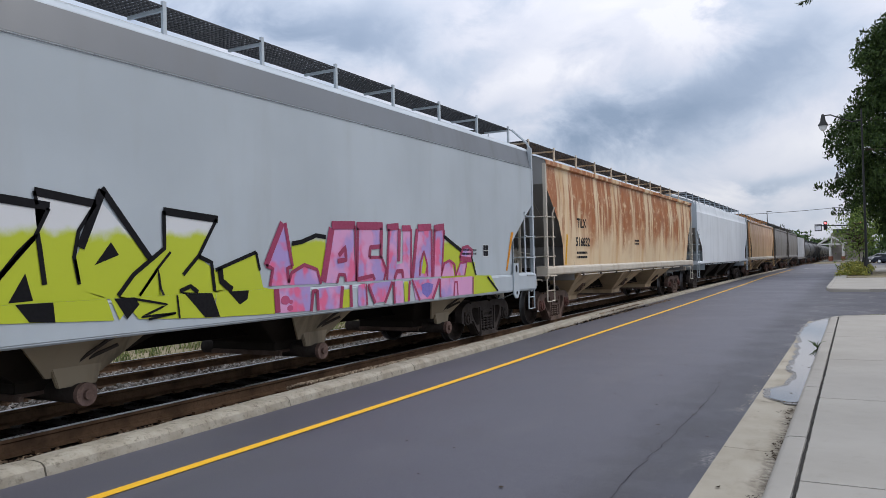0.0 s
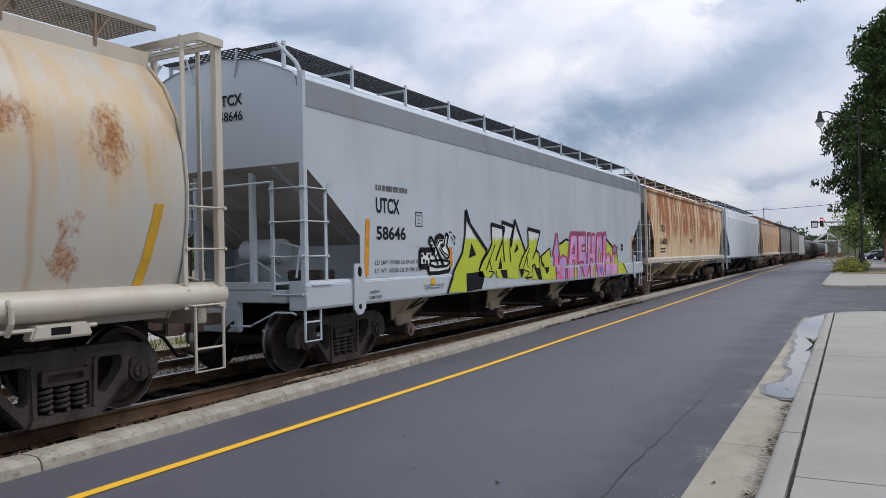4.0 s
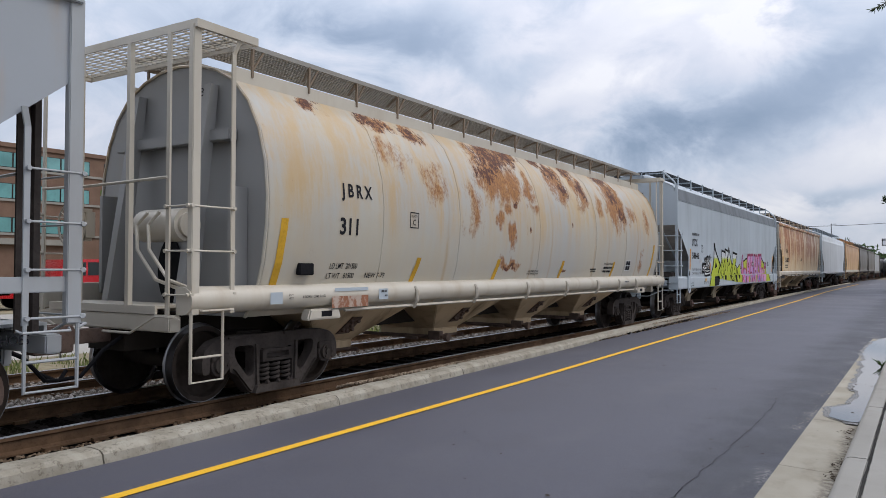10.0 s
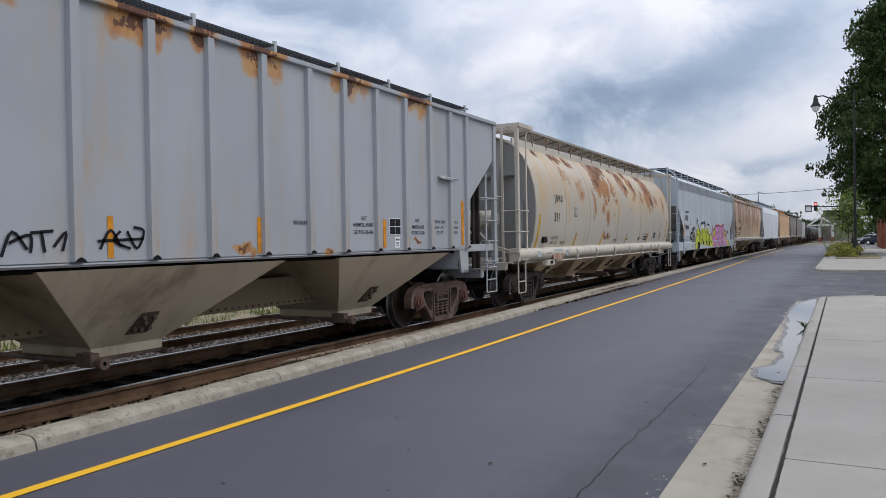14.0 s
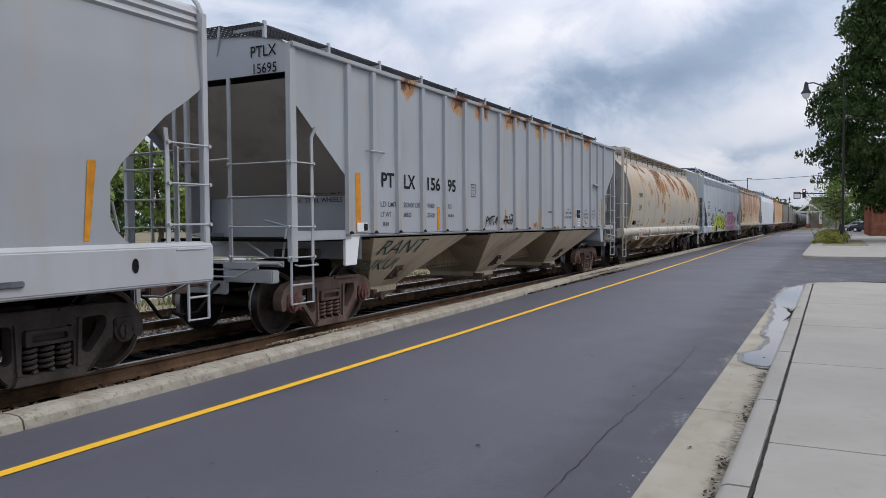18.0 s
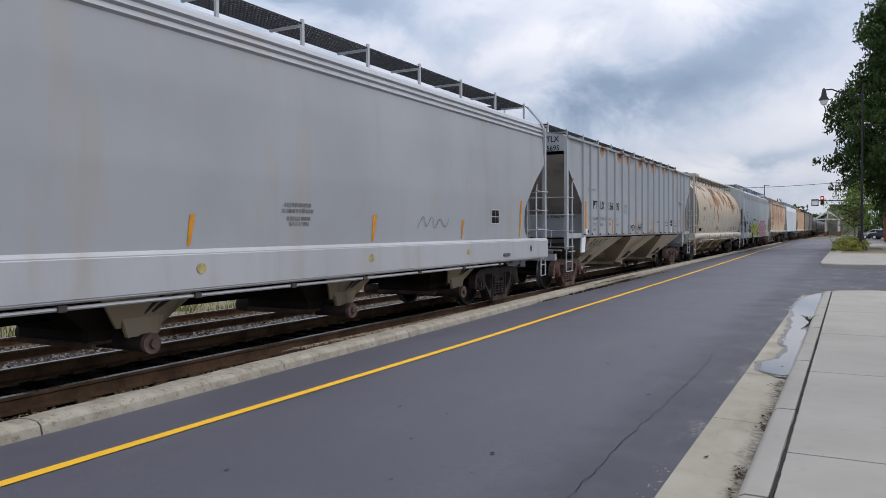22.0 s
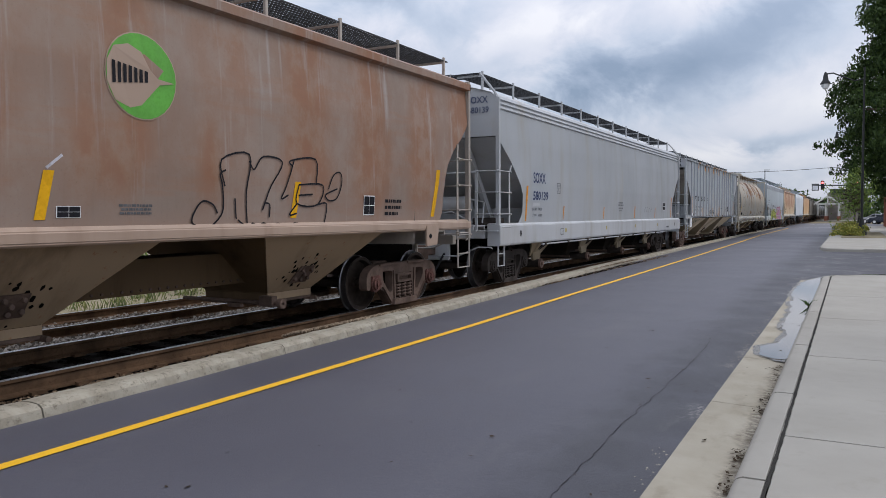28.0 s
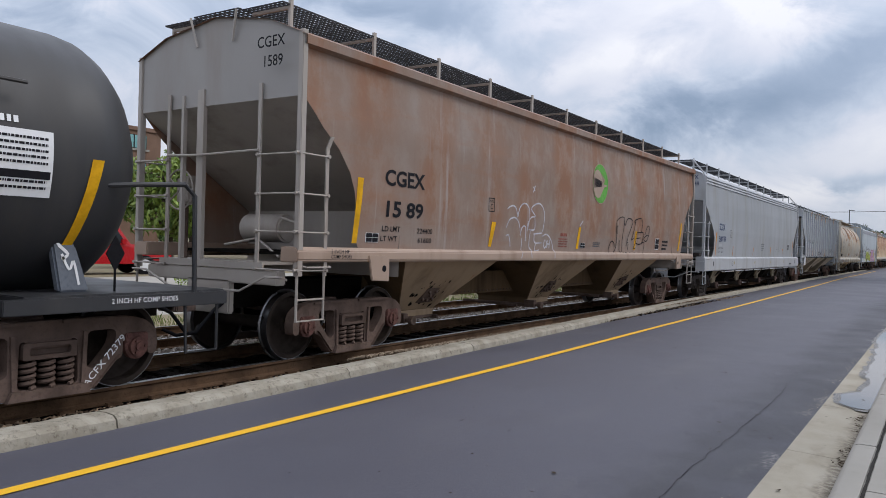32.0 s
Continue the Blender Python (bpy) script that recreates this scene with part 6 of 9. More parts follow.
    pink_letter([(1.45, 1.41), (1.71, 2.19), (2.18, 2.19), (2.2, 1.41), (1.96, 1.41), (1.94, 1.53), (1.8, 1.53), (1.73, 1.4)], ((0.13, [(1.65, 2.18), (1.43, 1.43)]), (0.12, [(1.65, 2.22), (2.22, 2.24)]), (0.05, [(2.22, 2.23), (2.22, 1.41)]), (0.05, [(1.75, 1.4), (1.8, 1.52), (1.94, 1.51), (1.96, 1.41)]), (0.07, [(1.8, 1.79), (1.96, 1.91), (1.98, 1.73), (1.77, 1.71)]),))
    pink_letter([(2.25, 1.4), (2.34, 2.18), (2.95, 2.21), (2.92, 1.96), (2.59, 1.89), (2.56, 1.76), (2.92, 1.75), (3.04, 1.57), (2.97, 1.4)], ((0.12, [(2.26, 2.23), (2.97, 2.25)]), (0.06, [(2.29, 2.2), (2.24, 1.41)]), (0.08, [(2.93, 2.21), (2.9, 1.75)]), (0.07, [(2.91, 1.93), (2.61, 1.91), (2.58, 1.76)]), (0.05, [(2.58, 1.76), (2.92, 1.76), (3.04, 1.57), (2.97, 1.4)]), (0.06, [(2.27, 1.44), (2.67, 1.48), (2.71, 1.41)]),))
    pink_letter([(3.06, 1.4), (3.18, 2.18), (3.42, 2.2), (3.36, 1.64), (3.54, 1.66), (3.58, 2.2), (3.82, 2.23), (3.78, 1.41)], ((0.11, [(3.09, 2.23), (3.44, 2.26)]), (0.06, [(3.06, 1.4), (3.15, 2.21)]), (0.09, [(3.46, 2.22), (3.42, 1.69)]), (0.1, [(3.54, 2.23), (3.82, 2.24)]), (0.05, [(3.84, 2.23), (3.79, 1.41)]), (0.07, [(3.28, 1.41), (3.36, 1.53), (3.53, 1.53), (3.54, 1.42)]),))
    pink_letter([(3.82, 1.41), (4.01, 2.21), (4.5, 2.24), (4.5, 1.41)], ((0.12, [(4.05, 2.25), (4.52, 2.28)]), (0.09, [(4.03, 2.23), (3.84, 1.41)]), (0.06, [(4.53, 2.24), (4.5, 1.41)]), (0.05, [(4.08, 1.44), (4.12, 1.67), (4.24, 1.86), (4.34, 1.63), (4.35, 1.43)]),))
    pink_letter([(4.55, 1.41), (4.66, 2.23), (4.98, 2.24), (4.88, 1.66), (5.27, 1.67), (5.35, 1.4)], ((0.12, [(4.62, 2.26), (4.99, 2.3)]), (0.07, [(4.64, 2.24), (4.55, 1.41)]), (0.06, [(4.99, 2.24), (4.87, 1.5)]), (0.05, [(4.84, 1.42), (4.97, 1.64), (5.17, 1.69), (5.37, 1.61), (5.4, 1.4)]),))
    pink_letter([(5.4, 1.41), (5.58, 1.64), (5.87, 1.65), (5.76, 1.4)], ((0.04, [(5.4, 1.41), (5.6, 1.64), (5.87, 1.65), (5.76, 1.4)]),))
    pink_letter([(5.58, 1.75), (5.7, 1.92), (5.92, 1.94), (6.11, 1.87), (6.07, 1.73)], ((0.06, [(5.58, 1.73), (5.7, 1.92), (5.92, 1.95), (6.11, 1.87), (6.07, 1.71)]), (0.1, [(5.58, 1.72), (6.07, 1.69)]),))
    mark([(4.14, 1.48), (4.24, 1.8), (4.32, 1.61), (4.26, 1.47)], lime, 0.009)
    pink_letter([(0.47, 1.37), (1.1, 1.38), (1.11, 1.05), (0.47, 1.06)], ((0.1, [(0.42, 1.37), (0.44, 1.07)]), (0.06, [(1.11, 1.04), (1.16, 1.31), (1.25, 1.31), (1.26, 1.04)]),))
    pink_letter([(1.28, 1.34), (1.83, 1.36), (1.77, 1.04), (1.28, 1.04)], ((0.07, [(1.83, 1.35), (1.78, 1.04)]),))
    pink_letter([(2.23, 1.35), (2.41, 1.37), (2.42, 1.04), (2.21, 1.04)], ((0.07, [(2.03, 1.36), (2.04, 1.04)]), (0.04, [(2.43, 1.36), (2.44, 1.04)]),))
    pink_letter([(2.48, 1.36), (3.16, 1.38), (2.95, 1.07), (2.64, 1.06)], ((0.06, [(2.48, 1.35), (2.66, 1.06)]), (0.06, [(3.16, 1.37), (2.93, 1.05)]),))
    pink_letter([(3.2, 1.37), (3.48, 1.38), (3.5, 1.02), (3.22, 1.02)], ((0.06, [(3.2, 1.37), (3.22, 1.02)]), (0.06, [(3.69, 1.36), (3.65, 1.03)]),))
    pink_letter([(3.77, 1.38), (4.71, 1.39), (4.45, 1.03), (3.88, 1.04)], ((0.05, [(3.77, 1.38), (4.01, 1.03)]), (0.07, [(4.71, 1.37), (4.45, 1.03)]),))
    pink_letter([(4.76, 1.37), (6.03, 1.38), (6, 1.04), (4.78, 1.04)], ((0.05, [(4.74, 1.37), (4.73, 1.04)]), (0.04, [(5.24, 1.04), (5.29, 1.29), (5.39, 1.29), (5.4, 1.04)]), (0.04, [(6.05, 1.37), (6.03, 1.03)]),))
    mark([(1.86, 1.3), (2.01, 1.3), (1.99, 1.04), (1.82, 1.04)], lime)
    mark([(3.52, 1.36), (3.65, 1.36), (3.65, 1.03), (3.52, 1.03)], lime)
    mark([(4.07, 1.29), (4.29, 1.32), (4.49, 1.28), (4.41, 1.13), (4.27, 1.06), (4.1, 1.14)], violet, 0.009)
    dot(0.59, 1.22, 0.09, 0.06, rose)
    dot(0.68, 1.11, 0.06, 0.04, rose)
    dot(0.7, 1.19, 0.04, 0.03, rose)
    # a bowl in black and white
    mark([(-6.24, 1.8), (-5.72, 1.81), (-5.7, 1.63), (-6.24, 1.5)], LABEL, 0.003)
    mark([(-5.96, 1.52), (-5.9, 1.59), (-5.18, 1.59), (-5.16, 1.47), (-5.23, 1.41), (-5.96, 1.4)], LABEL, 0.003)
    mark([(-5.93, 1.96), (-5.84, 2.01), (-5.4, 1.54), (-5.61, 1.54)], LABEL, 0.005)
    mark([(-5.71, 1.95), (-5.6, 2.05), (-5.46, 2.06), (-5.39, 2), (-5.31, 2.08), (-5.22, 2.05), (-5.27, 1.87), (-5.18, 1.77), (-5.25, 1.65), (-5.47, 1.68)], LABEL, 0.004)
    scrawl(car, [(-6.26, 1.8), (-5.72, 1.8)], out, BLACK, 0.09, "letter_outline", True)
    scrawl(car, [(-6.25, 1.8), (-6.27, 1.5)], out, BLACK, 0.09, "letter_outline", True)
    scrawl(car, [(-6.27, 1.51), (-5.97, 1.52)], out, BLACK, 0.1, "letter_outline", True)
    scrawl(car, [(-5.94, 1.95), (-5.61, 1.54)], out, BLACK, 0.05, "letter_outline", True)
    scrawl(car, [(-5.84, 2.02), (-5.41, 1.53)], out, BLACK, 0.05, "letter_outline", True)
    scrawl(car, [(-5.94, 1.94), (-5.9, 2.01), (-5.83, 2.02)], out, BLACK, 0.06, "letter_outline", True)
    scrawl(car, [(-5.93, 1.55), (-5.84, 1.61), (-5.47, 1.62), (-5.18, 1.59)], out, BLACK, 0.04, "letter_outline", True)
    scrawl(car, [(-5.93, 1.54), (-5.71, 1.5), (-5.28, 1.51), (-5.15, 1.58)], out, BLACK, 0.05, "letter_outline", True)
    scrawl(car, [(-5.97, 1.52), (-5.97, 1.39)], out, BLACK, 0.07, "letter_outline", True)
    scrawl(car, [(-5.97, 1.39), (-5.6, 1.39), (-5.21, 1.42), (-5.16, 1.49)], out, BLACK, 0.07, "letter_outline", True)
    scrawl(car, [(-5.71, 1.93), (-5.67, 2.03), (-5.53, 2.07), (-5.38, 2.03)], out, BLACK, 0.07, "letter_outline", True)
    scrawl(car, [(-5.67, 1.91), (-5.59, 2.01), (-5.39, 2.01)], out, BLACK, 0.03, "letter_outline", True)
    scrawl(car, [(-5.64, 1.88), (-5.55, 1.97), (-5.41, 1.97)], out, BLACK, 0.03, "letter_outline", True)
    scrawl(car, [(-5.36, 1.91), (-5.4, 1.86), (-5.31, 2.07), (-5.28, 2.11)], out, BLACK, 0.04, "letter_outline", True)
    scrawl(car, [(-5.28, 2.11), (-5.21, 2.06), (-5.28, 1.88), (-5.18, 1.77), (-5.21, 1.67), (-5.28, 1.64)], out, BLACK, 0.05, "letter_outline", True)
    scrawl(car, [(-5.28, 2.1), (-5.21, 2.05)], out, BLACK, 0.06, "letter_outline", True)
    scrawl(car, [(-5.56, 1.83), (-5.47, 1.74), (-5.28, 1.64)], out, BLACK, 0.03, "letter_outline", True)
    scrawl(car, [(-5.51, 1.85), (-5.42, 1.77), (-5.25, 1.7)], out, BLACK, 0.03, "letter_outline", True)
    scrawl(car, [(-5.7, 1.68), (-5.63, 1.74), (-5.47, 1.54)], out, BLACK, 0.025, "letter_outline", True)
    mark([(-5.53, 1.89), (-5.41, 1.94), (-5.42, 1.84), (-5.5, 1.85)], BLACK, 0.009)
    dot(-6.07, 1.74, 0.05, 0.04, BLACK)
    dot(-6.12, 1.61, 0.04, 0.04, BLACK)
    dot(-5.93, 1.69, 0.04, 0.04, BLACK)
    dot(-6.02, 1.6, 0.04, 0.03, BLACK)
    dot(-5.82, 1.72, 0.04, 0.03, BLACK)
    dot(-6.18, 1.7, 0.03, 0.03, BLACK)
    dot(-5.83, 1.88, 0.03, 0.03, BLACK)
    dot(-5.86, 1.95, 0.03, 0.02, BLACK)
    dot(-5.77, 1.83, 0.03, 0.02, BLACK)
    dot(-5.74, 1.77, 0.02, 0.02, BLACK)
    dot(-6.09, 1.54, 0.04, 0.03, BLACK)
    dot(-5.89, 1.62, 0.04, 0.03, BLACK)
    mark([(-5.18, 2.11), (-5.13, 2.15), (-5.06, 2.13), (-5.06, 2.1), (-5.12, 2.12)], BLACK)
    mark([(-5.03, 2.07), (-4.97, 2.08), (-4.91, 2.03), (-4.93, 1.99), (-4.97, 2.04)], BLACK)
    mark([(-5.11, 2.05), (-5.05, 2.04), (-5.02, 1.98), (-5.04, 1.96), (-5.07, 2.02)], BLACK)
    mark([(-4.98, 1.97), (-4.94, 1.94), (-4.96, 1.89), (-4.99, 1.9)], BLACK)


BOARD_GREY = car_paint("weathered_board_paint", (0.27, 0.255, 0.225), grime=(0.16, 0.11, 0.07), dirty=0.5)
BOARD_BROWN = car_paint("rusty_brace_paint", (0.20, 0.145, 0.095), grime=(0.10, 0.06, 0.035), dirty=0.5)


def centreflow():
    """The round-sided cream hopper."""
    half, back, front = 8.55, -7.47, 7.95
    car = thing("covered_hopper_car", "cream round-sided covered hopper car with dark rust patches", "rail car", group="cars of the freight train")
    prof = [(1.25, 1.05), (1.42, 1.3), (1.54, 1.7), (1.6, 2.15), (1.61, 2.5), (1.57, 2.9), (1.46, 3.3), (1.28, 3.65), (1.02, 3.93), (0.7, 4.1), (0.35, 4.2), (0, 4.23)]
    side = lambda z: float(np.interp(z, [p[1] for p in prof], [p[0] for p in prof]))
    fine = []
    for k in range(len(prof) - 1):
        for i in range(2):
            t = i / 2
            fine.append((prof[k][0] + (prof[k + 1][0] - prof[k][0]) * t, prof[k][1] + (prof[k + 1][1] - prof[k][1]) * t))
    fine.append(prof[-1])
    ring = fine + [(-x, z) for x, z in reversed(fine[:-1])]
    ys = [back, back + 0.02, -3.1, 0, 3.1, front - 0.02, front]
    part("tank_body", Shape().sheet([[(x, y, z) for x, z in ring] for y in ys]), CREAM_CAR, car, "curved steel body with flaking rust", smooth=True)
    for y in (-3.1, -0.0, 3.1, -5.2, 5.2):
        part("weld_band", Shape().tube([(x * 1.0008, y, z) for x, z in ring], 0.006, 4), CREAM_CAR, car)
    for e in (1, -1):
        hy = front if e > 0 else -back
        part("head_plate", Shape().prism([(x, z) for x, z in ring], e * (hy - 0.01), e * (hy - 0.04), "y"), CREAM_END, car, "flat grey end plate")
        part("head_rim", Shape().tube([(x, e * hy, z) for x, z in ring], 0.02, 6), CREAM_CAR, car)
        part("head_beam", Shape().box(-1.1, 1.1, min(e * hy, e * (hy + 0.14)), max(e * hy, e * (hy + 0.14)), 3.18, 3.32), CREAM_END, car, bevel=0.01)
        for sx in (1, -1):
            part("head_leg", Shape().prism([(e * hy, 3.9), (e * (hy + 0.12), 3.9), (e * (hy + 0.55), 1.2), (e * (hy + 0.3), 1.2)], sx * 0.7 - 0.06, sx * 0.7 + 0.06), CREAM_END, car)
            part("end_gusset", Shape().box(sx * 1.25 - 0.03, sx * 1.25 + 0.03, min(e * hy, e * (hy + 0.25)), max(e * hy, e * (hy + 0.25)), 1.3, 2.6), CREAM_END, car)
        end_gear(car, e, half, 1.56, CREAM_PLAIN, 1.22, 4.24, True, "j", 0.11)
        a, b = sorted((e * (half - 0.05), e * (hy + 0.2)))
        part("end_walk", grating(-1.58, 1.58, a, b, 4.27, 16, 0.07), CREAM_PLAIN, car, "grated platform above the end")
        part("walk_edge", Shape().box(-1.63, 1.63, a - 0.02, a, 4.2, 4.29).box(-1.63, 1.63, b, b + 0.02, 4.2, 4.29).box(1.58, 1.63, a, b, 4.2, 4.29).box(-1.63, -1.58, a, b, 4.2, 4.29), CREAM_PLAIN, car)
        part("air_reservoir", Shape().cyl((-0.1, e * (hy + 0.42), 2.15), (0.78, e * (hy + 0.42), 2.15), 0.2, 20), CREAM_PLAIN, car, bevel=0.05)
        part("inspection_hole", Shape().prism([(-0.1 + 0.24 * math.cos(t), 1.6 + 0.42 * math.sin(t)) for t in np.linspace(0, 6.0, 18)], e * (hy + 0.01), e * (hy + 0.03), "y"), BLACK, car)
        for d in (0.0, 0.22):
            part("brake_pipe", Shape().tube([(0.25 + d, e * (hy + 0.62), 2.3), (0.12 + d, e * (hy + 0.68), 2.15), (0.2 + d, e * (hy + 0.72), 1.85), (0.55 + d, e * (hy + 0.72), 1.5), (1.1 + d, e * (hy + 0.7), 1.36)], 0.022, 6), CREAM_PLAIN, car, smooth=True)
    for sx in (1, -1):
        pts = [(sx * (1.46 + 0.16 * math.cos(t)), 1.285 + 0.15 * math.sin(t)) for t in np.linspace(-1.57, 1.57, 9)] + [(sx * 1.36, 1.435), (sx * 1.36, 1.135)]
        part("side_sill", Shape().prism(pts, -half + 0.007, half - 0.007, "y"), CREAM_PLAIN, car, "rounded cream side sill", smooth=True)
        part("train_pipe", Shape().tube([(sx * 1.56, -6.0, 1.08), (sx * 1.56, 6.8, 1.08)], 0.022, 6), CREAM_PLAIN, car)
        for y in (-4.4, -2.6, -0.6, 1.3, 3.1, 4.6, 5.9):
            shared(("pipe_clip", sx), "pipe_clip", CREAM_PLAIN, car, lambda: Shape().tube([(sx * 1.6, 0, 1.36), (sx * 1.64, 0, 1.3), (sx * 1.64, 0, 1.16), (sx * 1.57, 0, 1.05)], 0.028, 6), (0, y, 0))
        board = part("running_board", grating(*sorted((sx * 0.2, sx * 1.03)), back - 0.1, front + 0.1, 4.42, 13, 0.055, 0.017), BOARD_GREY, car, "weathered steel running board")
        part("board_rail", Shape().box(sx * 1.03 - 0.015, sx * 1.03 + 0.015, back - 0.1, front + 0.1, 4.37, 4.43), BOARD_GREY, board)
        part("hatch_rail", Shape().box(sx * 1.0 - 0.02, sx * 1.0 + 0.02, back, front, 3.92, 4.1), CREAM_PLAIN, board)
        for i in range(15):
            shared(("zig", sx), "board_brace", BOARD_BROWN, board, lambda: Shape().tube([(sx * 1.03, 0, 4.38), (sx * 0.45, 0.5, 4.37)], 0.02, 4).tube([(sx * 1.03, 0, 4.38), (sx * 1.02, 0.0, 4.02)], 0.022, 4).tube([(sx * 1.03, 0.18, 4.38), (sx * 1.02, 0.0, 4.1)], 0.016, 4), (0, back + 0.3 + i * 1.03, 0))
    part("centre_sill", Shape().box(-0.35, 0.35, -half + 0.1, half - 0.1, 0.68, 1.1), BAY_SHADE, car)
    for y in (-5.1, -1.95, 1.25, 4.4):
        hopper_bay(car, y, 1.35, 1.15, 0.42, 0.42, 1.3, 0.6, HOPPER_GRIME, "gate")
    for e in (1, -1):
        bogie(car, e * 6.78, BOGIE_DARK)
        part("jacking_pad", Shape().prism([(e * 6.7, 1.12), (e * 6.15, 1.12), (e * 6.1, 0.98), (e * 6.75, 0.98)], 1.45, 1.6), CREAM_PLAIN, car, bevel=0.02)
        part("pad_hole", Shape().prism([(e * 6.5, 1.09), (e * 6.3, 1.09), (e * 6.3, 1.02), (e * 6.5, 1.02)], 1.598, 1.604), BLACK, car)
    write("reporting_mark", "J B R X", -6.12, 2.53, 0.24, 0.66, side, INK, car)
    write("car_number", "311", -6.15, 2.08, 0.23, 0.38, side, INK, car)
    for text, y, z, w in (("LD LMT  201500", -6.27, 1.63, 0.56), ("LT WT   61500", -6.3, 1.5, 0.56), ("NEW 7-79", -5.5, 1.5, 0.46)):
        write("weight_stencil", text, y, z, 0.075, w, side, INK, car)
    plate_box(car, -4.55, 2.24, 0.23, 0.24, side, INK)
    for y, z1, w, lean in ((-7.3, 2.24, 0.12, 0.07), (-4.4, 1.8, 0.11, 0.12), (-1.82, 1.8, 0.12, 0.12), (1.1, 1.8, 0.12, 0.12), (4.25, 1.8, 0.12, 0.12), (7.3, 2.3, 0.12, 0.2)):
        strip("reflector", ((y, 1.42), (y + w, 1.42), (y + w + lean, z1), (y + lean, z1)), side, surface("ochre_marking", (0.50, 0.29, 0.03), 0.6, var=0.2), car)
    write("gate_notice", "CLOSE HOPPER SLIDES AND", -0.36, 1.565, 0.035, 0.47, side, INK, car)
    write("gate_notice", "TOP HATCHES BEFORE CAR MOVES", -0.42, 1.515, 0.035, 0.56, side, INK, car)
    write("lining_stencil", "INTERIOR LINING", 3.74, 1.72, 0.055, 0.58, side, INK, car)
    bars("lining_stencil", [(3.74, 1.63, 0.58, 0.05), (3.74, 1.54, 0.52, 0.05), (2.9, 1.6, 0.35, 0.035), (2.95, 1.55, 0.3, 0.035)], side, INK, car)
    write("brake_stencil", "2 INCH HF COMP SHOES", -6.88, 1.27, 0.03, 0.42, lambda z: 1.625, INK, car)
    write("jack_mark", "JACK", -7.12, 1.3, 0.025, 0.08, lambda z: 1.625, INK, car)
    write("jack_mark", "HERE", -7.12, 1.26, 0.025, 0.08, lambda z: 1.625, INK, car)
    for y_, w_, z_, h_ in ((-7.42, 0.2, 1.21, 0.14), (-6.27, 0.7, 1.335, 0.045), (-5.33, 0.22, 1.2, 0.15)):
        part("sill_overpaint", Shape().sheet([[(1.623, y_, z_), (1.623, y_ + w_, z_)], [(1.623, y_, z_ + h_), (1.623, y_ + w_, z_ + h_)]]), WHITE_CAR, car, "pale blue overpainted patch")
    label_card(car, 5.3, 1.58, 0.34, 0.26, side)
    part("card_box", Shape().box(1.5, 1.58, -6.88, -6.62, 1.55, 1.7), BLACK, car, "small black card holder", 0.01)
    out = lambda z: 1.625
    part("sill_patch", Shape().sheet([[(1.624, -6.33, z), (1.624, -5.57, z)] for z in (1.12, 1.27)]), car_paint("rust_red_patch", (0.42, 0.33, 0.27), dirty=0.4, rust=0.95, rust_low=0.46), car)
    bars("sill_stencil", [(-5.28, 1.3, 0.14, 0.03), (-5.2, 1.24, 0.06, 0.025), (5.0, 1.28, 0.3, 0.03)], out, FADED, car)
    end_write(car, "JBR", -7.5, 3.75, 0.14, 0.62, INK)
    end_write(car, "311", -7.5, 3.5, 0.14, 0.6, INK)
    CARS.append((car, -12.34))


PALE_STEEL = surface("blue_grey_steel_paint", (0.14, 0.155, 0.18), 0.6, var=0.2)


